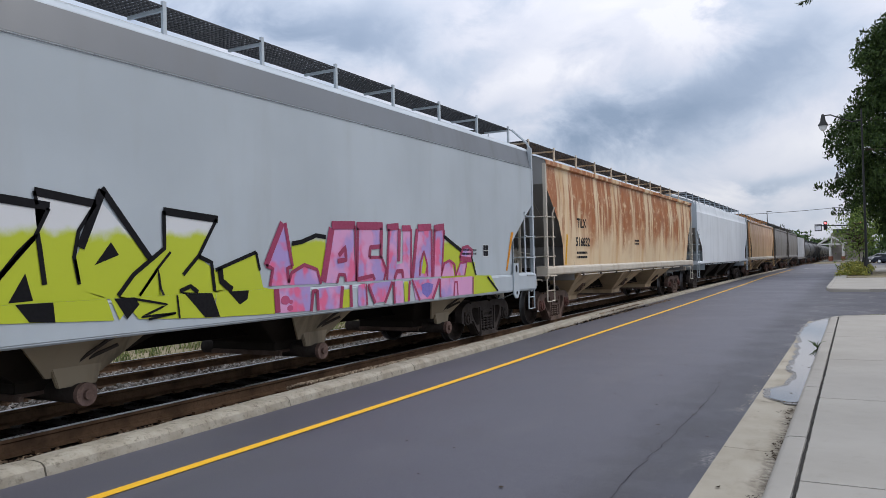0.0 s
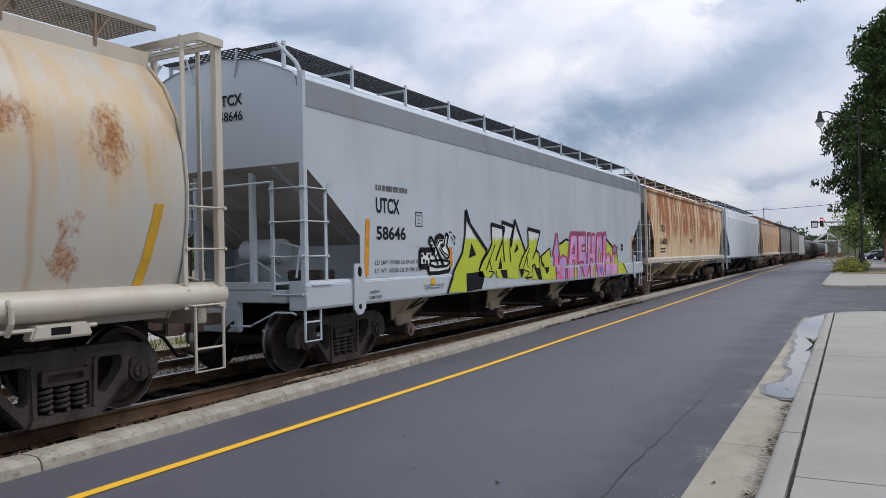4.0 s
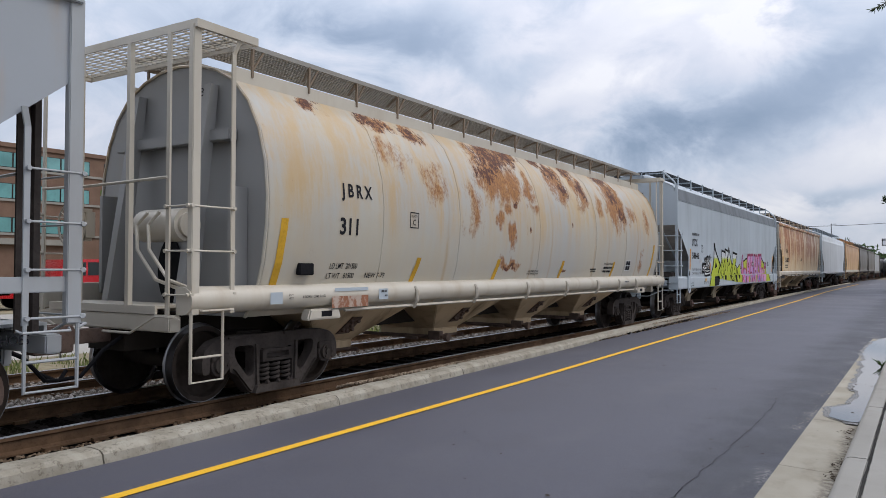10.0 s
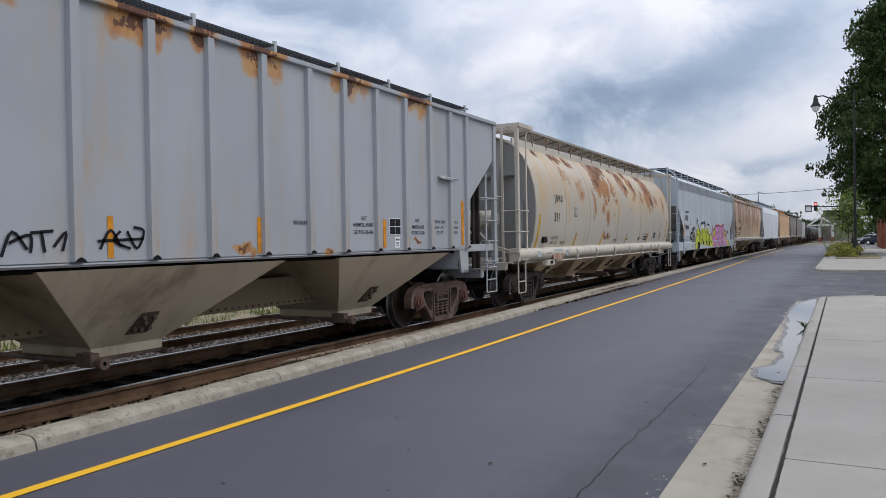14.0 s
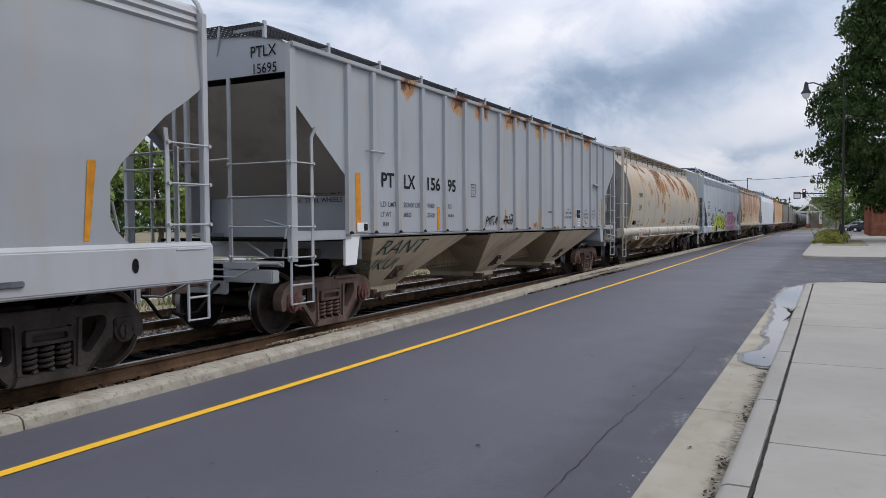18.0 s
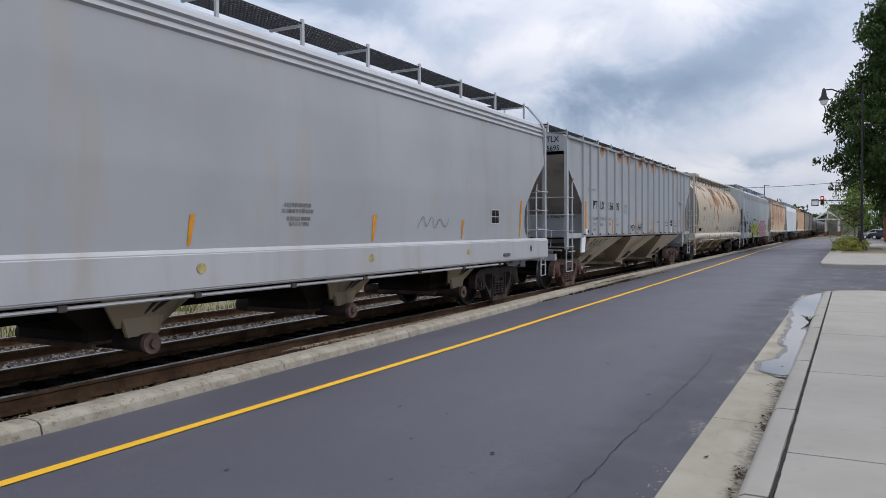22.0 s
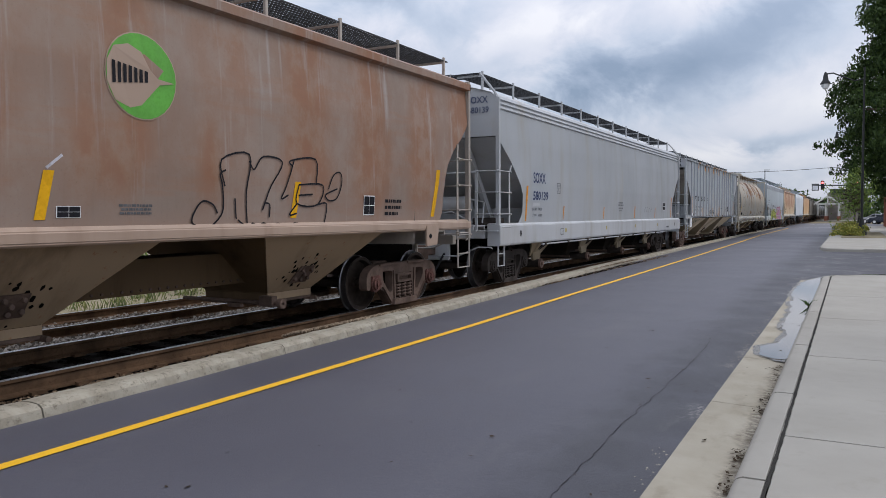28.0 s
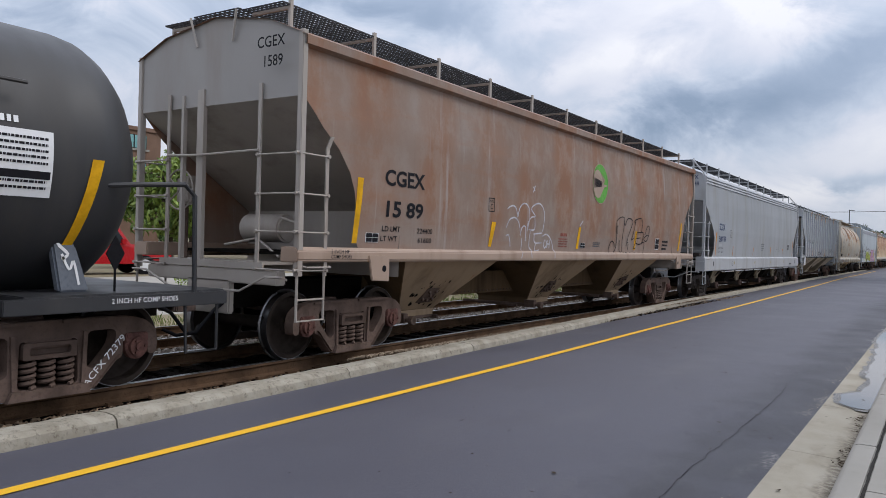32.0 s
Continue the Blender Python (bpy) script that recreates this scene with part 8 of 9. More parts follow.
stones("dirty_ballast", "rust-brown ballast between the rails and the kerb", -7.25, -6.2, 1, 30, 6500, STONE_DIRTY, lambda x: float(np.interp(x, [-7.2, -6.9, -6.5, -6.15], [-0.17, -0.13, -0.03, 0.0])), (0.014, 0.034), seed=3)
stones("rail_gap_ballast", "ballast between the rails, darkened for the train's shade", -8.8, -7.4, 1, 30, 3500, STONE_GRIT_SHADE, lambda x: -0.2, seed=5)
stones("brown_gravel", "pale brown gravel heaped against the back of the kerb", -6.85, -6.42, 8, 26, 3800, STONE_BROWN, lambda x: float(np.interp(x, [-6.9, -6.6, -6.4], [-0.03, 0.06, 0.085])), (0.01, 0.024), seed=12)
stones("kerb_debris", "black grit and debris behind the kerb", -6.75, -6.2, 2, 26, 3500, STONE_GRIT_SHADE, lambda x: float(np.interp(x, [-6.9, -6.5, -6.15], [-0.12, -0.02, 0.01])), (0.012, 0.03), seed=8)


def tufts(name, label, x0, x1, y0, y1, n, seed, h=(0.1, 0.35), z=-0.3):
    r = random.Random(seed)
    s = Shape()
    for _ in range(n):
        cx, cy = r.uniform(x0, x1), r.uniform(y0, y1)
        big = r.random() ** 2 + 0.3
        for _ in range(r.randint(10, 26)):
            x, y = cx + r.gauss(0, 0.12), cy + r.gauss(0, 0.16)
            a, k = r.uniform(0, 6.28), r.uniform(*h) * big
            lx, ly, w = math.cos(a) * k * 0.4, math.sin(a) * k * 0.4, 0.012
            s.add([(x - w * math.sin(a), y + w * math.cos(a), z), (x + w * math.sin(a), y - w * math.cos(a), z), (x + lx * 0.4, y + ly * 0.4, z + k * 0.7), (x + lx, y + ly, z + k)], [(0, 1, 2), (2, 1, 3), (0, 2, 3)])
    me = bpy.data.meshes.new(name)
    me.from_pydata(s.v, [], s.f)
    me.materials.append(GRASS)
    return tagged(new(name, me), label, "grass", kind="stuff")


tufts("weeds", "yellow-green weeds along the far ballast edge", -15.2, -13.5, 2, 60, 460, 7, (0.08, 0.24))
far_lane = tagged(part("far_pavement", Shape().sheet([[(x, -30, z), (x, 160, z)] for x, z in ((-25.5, 0.07), (-18.2, -0.16), (-16.2, -0.2), (-15.6, -0.27))]), CONCRETE), "pale concrete strip beyond the tracks", "pavement", kind="structure")

# ---- the pavement on the near side ----
pave = tagged(new("pavement"), "pale concrete pavement with a kerb and gutter", "pavement", kind="structure")
cuts = [-12, -9, -6, -3.4, -0.4, 2.6, 5.6, 8.9, 12.2, 15.55, 20.6]
for a_, b_ in zip(cuts, cuts[1:]):
    part("paving_slab", Shape().box(-0.375, 2.4, a_ + 0.004, b_ - 0.004, 0.0, 0.13), CONCRETE, pave, bevel=0.006)
kcuts = [-12, -8.5, -5, -1.8, 1.4, 4.6, 6.95, 9.6, 12.9, 16.2, 20.0]
for a_, b_ in zip(kcuts, kcuts[1:]):
    prof_ = [(-0.592, -0.02), (-0.586, 0.04), (-0.575, 0.088), (-0.556, 0.116), (-0.525, 0.13), (-0.392, 0.13), (-0.392, -0.05)]
    part("kerb_stone", Shape().prism(prof_, a_ + 0.005, b_ - 0.005, "y"), CONCRETE, pave, bevel=0.01)
gcuts = [-12, -9, -5.5, -2.2, 1.2, 4.3, 6.9, 9.19, 12.69, 16.9, 20.5]
for a_, b_ in zip(gcuts, gcuts[1:]):
    part("gutter_pan", Shape().prism([(-1.05, 0.006), (-0.575, -0.012), (-0.575, -0.06), (-1.05, -0.06)], a_ + 0.005, b_ - 0.005, "y"), GUTTER, pave)
rows_ = []
for k_ in range(270):
    y_ = -12 + k_ * 0.12
    c_ = 0.006 * math.sin(y_ * 1.3) + rnd.uniform(-0.003, 0.003)
    rows_.append([(-0.396 + c_ * 0.3 + rnd.uniform(-0.002, 0.004), y_, 0.1315), (-0.373 + c_ * 0.5 + rnd.uniform(-0.006, 0.004), y_, 0.1315)])
part("expansion_joint", Shape().sheet(rows_), JOINT, pave, "black filler bulging from the joint")


def corner_kerb(cx, cy, r, a0, a1, z=0.13):
    rings = []
    for i in range(17):
        t = a0 + (a1 - a0) * i / 16
        rings.append([(cx + (r + d) * math.cos(t), cy + (r + d) * math.sin(t), q) for d, q in ((0.19, -0.03), (0.16, 0.1), (0.12, z), (0.0, z), (0.0, -0.05))])
    return Shape().loft(rings)


part("corner_kerb", corner_kerb(0.6, 20.0, 1.03, math.pi, math.pi / 2), CONCRETE, pave, smooth=True)
part("corner_slab", Shape().prism([(-0.4, 20.6)] + [(0.6 + 1.02 * math.cos(t), 20.0 + 1.02 * math.sin(t)) for t in np.linspace(math.pi - 0.55, math.pi / 2, 10)] + [(2.4, 21.02), (2.4, 20.6)], 0.0, 0.129, "z"), CONCRETE, pave)
part("side_kerb", Shape().prism([(21.22, -0.03), (21.19, 0.1), (21.15, 0.13), (21.03, 0.13), (21.03, -0.05)], 0.6, 12), CONCRETE, pave)
part("side_slab", Shape().box(2.41, 12, 17.0, 21.02, 0.0, 0.13), CONCRETE, pave)

# far corner across the side street
islet = tagged(new("far_pavement_corner"), "pale pavement corner with planting across the side street", "pavement", kind="structure")
part("corner_kerb", corner_kerb(0.5, 37.6, 1.5, math.pi, 1.5 * math.pi), CONCRETE, islet, smooth=True)
part("corner_slab", Shape().prism([(0.5 + 1.5 * math.cos(t), 37.6 + 1.5 * math.sin(t)) for t in np.linspace(math.pi, 1.5 * math.pi, 12)] + [(14, 36.1), (14, 46), (-1.0, 46)], 0.0, 0.125, "z"), CONCRETE, islet)
part("edge_kerb", Shape().box(-1.18, -1.0, 37.6, 98, -0.03, 0.13), CONCRETE, islet, bevel=0.01)
part("side_kerb", Shape().box(0.5, 14, 35.92, 36.1, -0.03, 0.13), CONCRETE, islet, bevel=0.01)
part("long_slab", Shape().box(-1.0, 14, 46.01, 98, 0.0, 0.125), CONCRETE, islet)
part("planting_bed", Shape().box(-0.5, 2.0, 52, 66, 0.125, 0.16), SOIL, islet)


WET = surface("wet_gutter_concrete", (0.105, 0.09, 0.07), 0.3, var=0.3, big=5, fine=40, bump=0.1, spec=0.5)


def puddle(left, right, ys, step, seed):
    """Still water between two ragged edges, in a darker damp rim."""
    r = random.Random(seed)
    rows, rims, y, a0, b0 = [], [], ys[0], 0.0, 0.0
    while y <= ys[-1]:
        a0, b0 = 0.75 * a0 + r.uniform(-0.03, 0.03), 0.6 * b0 + r.uniform(-0.012, 0.012)
        a, b = float(np.interp(y, ys, left)) + a0, float(np.interp(y, ys, right)) + min(0.0, b0)
        a = min(a, b - 0.02)
        rows.append([(a, y, 0.010), ((a + b) / 2, y, 0.010), (b, y, 0.010)])
        rims.append([(a - 0.035 - 0.06 * r.random(), y, 0.006), (b + 0.008, y, 0.006)])
        y += step
    rims = [[(p[0] + 0.05, p[1] - 0.12, p[2]) if k == 0 else (p[0], p[1] - 0.12, p[2]) for k, p in enumerate(rims[0])]] + rims
    water = tagged(part("puddle", Shape().sheet(rows), WATER), "shallow still puddle in the gutter", "puddle", group="puddles in the gutter", kind="structure")
    part("damp_rim", Shape().sheet(rims), WET, water, "dark damp rim")


puddle((-0.70, -0.86, -0.90, -0.92, -0.80, -0.76, -0.86, -0.88, -0.84, -0.93, -1.01, -1.02, -0.92, -0.6), (-0.62, -0.6, -0.6, -0.6, -0.6, -0.6, -0.6, -0.6, -0.6, -0.6, -0.6, -0.58, -0.45, -0.3), (9.22, 9.34, 9.6, 10.0, 10.4, 10.9, 11.9, 12.5, 13.9, 15.4, 16.8, 18.8, 20.2, 21.6), 0.1, 3)
puddle((-0.5, -0.45, -0.3, 0.6), (0.6, 2.2, 3.0, 3.4), (21.35, 21.6, 22.3, 23.2), 0.1, 4)
s_ = Shape()
drift = [(rnd.uniform(-0.68, -0.6), rnd.uniform(4.2, 8.9)) for _ in range(16)]
for _ in range(150):
    cx_, cy_ = rnd.choice(drift)
    x_, y_, k_ = min(-0.592, cx_ + rnd.gauss(0, 0.025)), cy_ + rnd.gauss(0, 0.09), rnd.uniform(0.004, 0.017)
    a_ = rnd.uniform(0, 6.28)
    s_.add([(x_ + k_ * math.cos(a_ + d) * q, y_ + k_ * math.sin(a_ + d) * q * 1.4, 0.004 + 0.012 * rnd.random()) for d, q in ((0, 1.4), (1.6, 0.6), (3.1, 1.3), (4.7, 0.7))], [(0, 1, 2, 3)])
for _ in range(14):
    x_, y_, k_ = rnd.uniform(-0.95, -0.62), rnd.uniform(4.5, 13), rnd.uniform(0.008, 0.02)
    a_ = rnd.uniform(0, 6.28)
    s_.add([(x_ + k_ * math.cos(a_ + d) * q, y_ + k_ * math.sin(a_ + d) * q * 1.4, 0.008 + 0.008 * rnd.random()) for d, q in ((0, 1.4), (1.6, 0.6), (3.1, 1.3), (4.7, 0.7))], [(0, 1, 2, 3)])
for _ in range(60):
    x_, y_, k_ = rnd.uniform(-4.2, -1.2), rnd.uniform(3, 14), rnd.uniform(0.006, 0.022)
    a_ = rnd.uniform(0, 6.28)
    s_.add([(x_ + k_ * math.cos(a_ + d) * q, y_ + k_ * math.sin(a_ + d) * q * 1.4, 0.016 + 0.006 * rnd.random()) for d, q in ((0, 1.4), (1.6, 0.6), (3.1, 1.3), (4.7, 0.7))], [(0, 1, 2, 3)])
tagged(part("leaf_litter", s_, LEAF_DRY), "scattered dry leaves and bits in the gutter", "litter", kind="stuff")
# cracks in the asphalt
for pts_ in ([(-1.50, 3.2), (-1.52, 4.65), (-1.55, 5.9), (-1.52, 7.2), (-1.53, 8.5), (-1.56, 10.2)],):
    rows_, c_ = [], 0.0
    for k_ in range(len(pts_) - 1):
        for i_ in range(24):
            t_ = i_ / 24
            c_ = c_ * 0.5 + rnd.uniform(-0.012, 0.012)
            x_ = pts_[k_][0] + (pts_[k_ + 1][0] - pts_[k_][0]) * t_ + c_
            y_, w_ = pts_[k_][1] + (pts_[k_ + 1][1] - pts_[k_][1]) * t_, rnd.uniform(0.0006, 0.0034)
            z_ = 0.012 * (x_ + 1.03) / -2.47 + 0.004
            rows_.append([(x_ - w_, y_, z_), (x_ + w_, y_, z_)])
    tagged(part("crack", Shape().sheet(rows_), surface("crack_dirt", (0.012, 0.011, 0.012), 0.95)), "dark jagged crack in the asphalt", "crack", kind="structure")
# crumbled pale edge of the asphalt against the gutter
s_ = Shape()
for _ in range(220):
    y_ = rnd.choice((5.0, 8.8, 9.3, 9.7, 11.2, 12.6, 13.5)) + rnd.gauss(0, 0.3)
    x_, k_ = -1.07 - abs(rnd.gauss(0, 0.06)), rnd.uniform(0.003, 0.011)
    s_.add([(x_ + k_ * q * math.cos(a_), y_ + 1.3 * k_ * q * math.sin(a_), 0.005 + 0.004 * rnd.random()) for a_, q in ((0.2, 1), (1.3, 0.7), (2.3, 1.1), (3.4, 0.8), (4.4, 1), (5.4, 0.7))], [(0, 1, 2, 3, 4, 5)])
tagged(part("crumbled_edge", s_, GUTTER), "pale crumbled bits along the asphalt edge", "rubble", kind="stuff")
w_ = Shape()
for _ in range(60):
    a_, k_ = rnd.uniform(0, 6.28), rnd.uniform(0.05, 0.14)
    w_.tube([(-0.62, 14.6, 0.0), (-0.62 + 0.4 * k_ * math.cos(a_), 14.6 + 0.4 * k_ * math.sin(a_), k_ * 0.7), (-0.62 + k_ * math.cos(a_), 14.6 + k_ * math.sin(a_), k_)], 0.0035, 3)
tagged(part("gutter_weed", w_, surface("weed_green", (0.05, 0.10, 0.02), 0.7)), "small green weed growing by the gutter", "weed", kind="stuff")


# ---- trees and planting ----
BARK = surface("grey_bark", (0.10, 0.08, 0.065), 0.9, var=0.35, big=3, fine=18, bump=0.8, depth=0.03)
LEAF = Mat("oak_leaves", 0.6, 0.0, 0.15)
_i = LEAF.island()
LEAF = LEAF.done(LEAF.mix(_i, (0.016, 0.034, 0.011), (0.065, 0.105, 0.026)))
LEAF_LIGHT = Mat("light_leaves", 0.55)
_i = LEAF_LIGHT.island()
LEAF_LIGHT = LEAF_LIGHT.done(LEAF_LIGHT.mix(_i, (0.07, 0.13, 0.02), (0.22, 0.30, 0.05)))
LEAF_FAR = Mat("far_leaves", 0.7, 0.0, 0.1)
_i = LEAF_FAR.island()
LEAF_FAR = LEAF_FAR.done(LEAF_FAR.mix(_i, (0.03, 0.06, 0.02), (0.09, 0.14, 0.05)))


def leaf_cloud(clumps, leaves, size, seed):
    """Leaves scattered through clumps of (x, y, z, radius)."""
    r = random.Random(seed)
    s = Shape()
    for cx, cy, cz, cr in clumps:
        for _ in range(leaves):
            u = Vector((r.gauss(0, 1), r.gauss(0, 1), r.gauss(0, 0.8))).normalized() * cr * r.random() ** 0.4
            c = Vector((cx, cy, cz)) + u
            q = Euler((r.uniform(0, 6.28), r.uniform(0, 6.28), r.uniform(0, 6.28))).to_matrix()
            k = size * r.uniform(0.6, 1.3)
            s.add([c + q @ Vector(p) * k for p in ((-1, 0, 0), (0, -0.45, 0.1), (1.1, 0, 0), (0, 0.45, 0.1))], [(0, 1, 2, 3)])
    return s


def leaves_part(name, shape, mat, parent, label=""):
    me = bpy.data.meshes.new(name)
    me.from_pydata(shape.v, [], shape.f)
    me.materials.append(mat)
    ob = new(name, me)
    ob.parent = parent
    if label:
        ob["label"] = label
    return ob


def tree(name, label, x, y, height, low, reach, seed, mat=LEAF, leaves=85, size=0.14, clumps=150, trunk=0.22, outline=()):
    r = random.Random(seed)
    t = thing(name, label, "tree", pose(x, y, 0))
    s = Shape()
    rings = []
    for k in range(9):
        z, q = height * 0.8 * k / 8, trunk * (1.25 if k == 0 else 1) * (1 - 0.85 * k / 8)
        rings.append([(0.12 * math.sin(z) * (k > 0) + q * math.cos(a), 0.1 * math.cos(z * 0.7) * (k > 0) + q * math.sin(a), z) for a in [2 * math.pi * i / 10 for i in range(10)]])
    s.loft(rings)
    part("trunk", s, BARK, t, smooth=True)
    b, cl = Shape(), []
    for k in range(26):
        z0 = low + (height * 0.82 - low) * (k / 26) ** 0.9
        a = k * 2.4 + r.uniform(-0.3, 0.3)
        f = (z0 - low) / (height - low)
        out = reach * (1.0 - 0.75 * f ** 1.6) * r.uniform(0.7, 1.05) * (0.75 + 0.5 * min(1, f * 5))
        p = [Vector((0, 0, z0)), Vector((math.cos(a) * out * 0.5, math.sin(a) * out * 0.5, z0 + out * 0.28)), Vector((math.cos(a) * out, math.sin(a) * out, z0 + out * r.uniform(0.15, 0.45)))]
        b.tube(p, 0.035 + 0.05 * (1 - f), 5)
        for _ in range(max(2, clumps // 26)):
            w = r.random() ** 0.6
            c = p[1].lerp(p[2], w) if w > 0.3 else p[0].lerp(p[1], 0.4 + w)
            cl.append((c.x + r.gauss(0, 0.35), c.y + r.gauss(0, 0.35), c.z + r.gauss(0, 0.35), r.uniform(0.35, 0.85)))
    if outline:
        # a full crown: clumps fill the outline, thicker towards its skin
        cl = []
        for _ in range(clumps):
            z = r.uniform(outline[0][0], outline[-1][0])
            out = float(np.interp(z, [p[0] for p in outline], [p[1] for p in outline])) * (0.86 + 0.16 * math.sin(z * 2.1) * math.sin(z * 0.9 + 1))
            a, q = r.uniform(0, 6.28), r.random() ** 0.45
            lump = 1 + 0.12 * math.sin(3 * a + z) + 0.08 * math.sin(5 * a - 2 * z)
            if r.random() < 0.45:
                cl.append((math.cos(a) * out * q * lump * 0.86, math.sin(a) * out * q * lump * 0.86, z + r.gauss(0, 0.2), r.uniform(0.45, 0.9)))
                continue
            # a spray of leaves along a twig that runs outwards and droops
            q, rise, k = r.uniform(0.7, 0.98), r.uniform(-0.25, 0.3), r.uniform(0.8, 1.7)
            for i in range(3):
                d = out * q * lump + k * (i - 1.2) * 0.5
                cl.append((math.cos(a + 0.02 * i) * d, math.sin(a + 0.02 * i) * d, z + rise * i * 0.5 - 0.06 * i * i, 0.62 - 0.12 * i))
    part("branchwork", b, BARK, t)
    leaves_part("crown", leaf_cloud(cl, leaves, size, seed + 1), mat, t, "leafy crown with gaps and ragged edge")
    return t


tree("street_tree", "tall dark green street tree beside the lamp post", 4.7, 64, 20, 3.2, 5.0, 11, clumps=1700, leaves=30, size=0.14, trunk=0.26, outline=((2.8, 2.4), (3.8, 5.0), (6.2, 6.2), (7.9, 7.3), (9.6, 7.7), (10.8, 6.4), (12.2, 5.4), (15.0, 4.9), (17, 4.0), (19, 2.6), (20.5, 0.5)))
tree("street_tree", "dark green street tree behind the first", 6.5, 72, 16, 3.0, 5.0, 12, clumps=220, leaves=70, size=0.2)


def overhanging_tree(x, y):
    """A street tree beside the pavement; one long limb reaches out over the road."""
    t = thing("street_tree", "green street tree with a limb over the road", "tree", pose(x, y, 0.1))
    part("trunk", Shape().tube([(0, 0, 0), (0.05, 0.02, 2.4), (0.1, 0.1, 5.2), (0.2, 0.2, 8.2)], 0.13, 9), BARK, t, smooth=True)
    limb = [Vector(p) for p in ((0.08, 0.05, 4.4), (-1.6, 0.25, 5.6), (-3.1, 0.5, 6.15), (-4.3, 0.8, 6.02), (-5.2, 1.0, 5.74))]
    part("limb", Shape().tube(limb[:3], 0.05, 6).tube(limb[2:4], 0.022, 5).tube(limb[3:], 0.008, 5), BARK, t, smooth=True)
    r = random.Random(77)
    crown = [(r.gauss(1.6, 0.9), r.gauss(0.2, 1.1), r.uniform(5.2, 9.4), 0.5) for _ in range(60)]
    leaves_part("crown", leaf_cloud(crown, 40, 0.12, 78), LEAF, t)
    s = Shape()
    for k in range(150):
        q = r.uniform(0.0, 1.0)
        p = limb[2].lerp(limb[3], q * 2) if q < 0.5 else limb[3].lerp(limb[4], q * 2 - 1)
        d = Vector((r.uniform(-1.0, 0.1), r.uniform(-0.5, 0.5), r.uniform(-0.75, 0.35))).normalized()
        n = d.orthogonal().normalized() * 0.014
        w = r.uniform(0.08, 0.15)
        s.add([p, p + d * w * 0.5 + n, p + d * w, p + d * w * 0.5 - n], [(0, 1, 2, 3)])
    leaves_part("leaf_spray", s, LEAF, t, "narrow leaves along the limb")


overhanging_tree(4.5, 13.0)
tree("small_tree", "young light green tree by the corner planting", 0.15, 59, 4.4, 1.7, 0.75, 13, LEAF_LIGHT, 46, 0.09, 60, 0.05)


def bush(x, y, r, mat, seed, label):
    b = thing("bush", label, "bush", pose(x, y, 0.14), group="bushes in the corner bed")
    q = random.Random(seed)
    cl = [(q.gauss(0, r * 0.55), q.gauss(0, r * 0.7), abs(q.gauss(0.35, 0.22)) * r * 1.2, r * 0.35) for _ in range(22)]
    part("stem", Shape().tube([(0, 0, 0), (0.1, 0.1, r * 0.5)], 0.03, 5).tube([(0, 0, 0), (-0.15, 0.05, r * 0.5)], 0.025, 5), BARK, b)
    leaves_part("foliage", leaf_cloud(cl, 80, 0.07, seed), mat, b)


YELLOW_LEAF = Mat("yellow_green_leaves", 0.6)
YELLOW_LEAF = YELLOW_LEAF.done(YELLOW_LEAF.mix(YELLOW_LEAF.island(), (0.10, 0.15, 0.02), (0.38, 0.33, 0.05)))
for x_, y_, r_ in ((0.0, 55.8, 0.7), (-0.1, 58, 0.8), (0.2, 60.2, 0.8)):
    bush(x_, y_, r_, YELLOW_LEAF, int(y_), "low yellow-green bush in the corner bed")

# a branch tip that hangs into the top of the view, from a tree beside the pavement
near_tree = thing("street_tree", "near street tree with an overhanging branch", "tree", pose(4.2, 9.5, 0.13))
part("trunk", Shape().tube([(0, 0, -0.13), (0.05, 0, 2), (-0.05, 0.1, 4.5), (0, 0, 8)], 0.17, 10), BARK, near_tree, smooth=True)
part("branchwork", Shape().tube([(0, 0, 5), (-1.5, 1.0, 6.1), (-3.0, 2.2, 6.0), (-4.3, 3.6, 5.5)], 0.02, 6).tube([(0, 0, 6), (1.5, 0.5, 7.5)], 0.05, 5).tube([(0, 0, 6.5), (0.4, -1.5, 8)], 0.05, 5), BARK, near_tree)
leaves_part("crown", leaf_cloud([(-4.25 + 0.13 * k, 3.55 - 0.13 * k, 5.5 + 0.05 * k, 0.09 + 0.02 * k) for k in range(6)], 14, 0.045, 31), LEAF, near_tree)
leaves_part("upper_crown", leaf_cloud([(math.cos(k) * 1.6, math.sin(k * 1.7) * 1.6, 7.6 + (k % 5) * 0.5, 0.8) for k in range(26)], 70, 0.1, 32), LEAF, near_tree)

# ---- street furniture ----
IRON = surface("black_cast_iron", (0.015, 0.016, 0.017), 0.45, 0.3, var=0.2)
GLASS_PALE = surface("pale_lamp_glass", (0.7, 0.72, 0.74), 0.2, var=0.03)


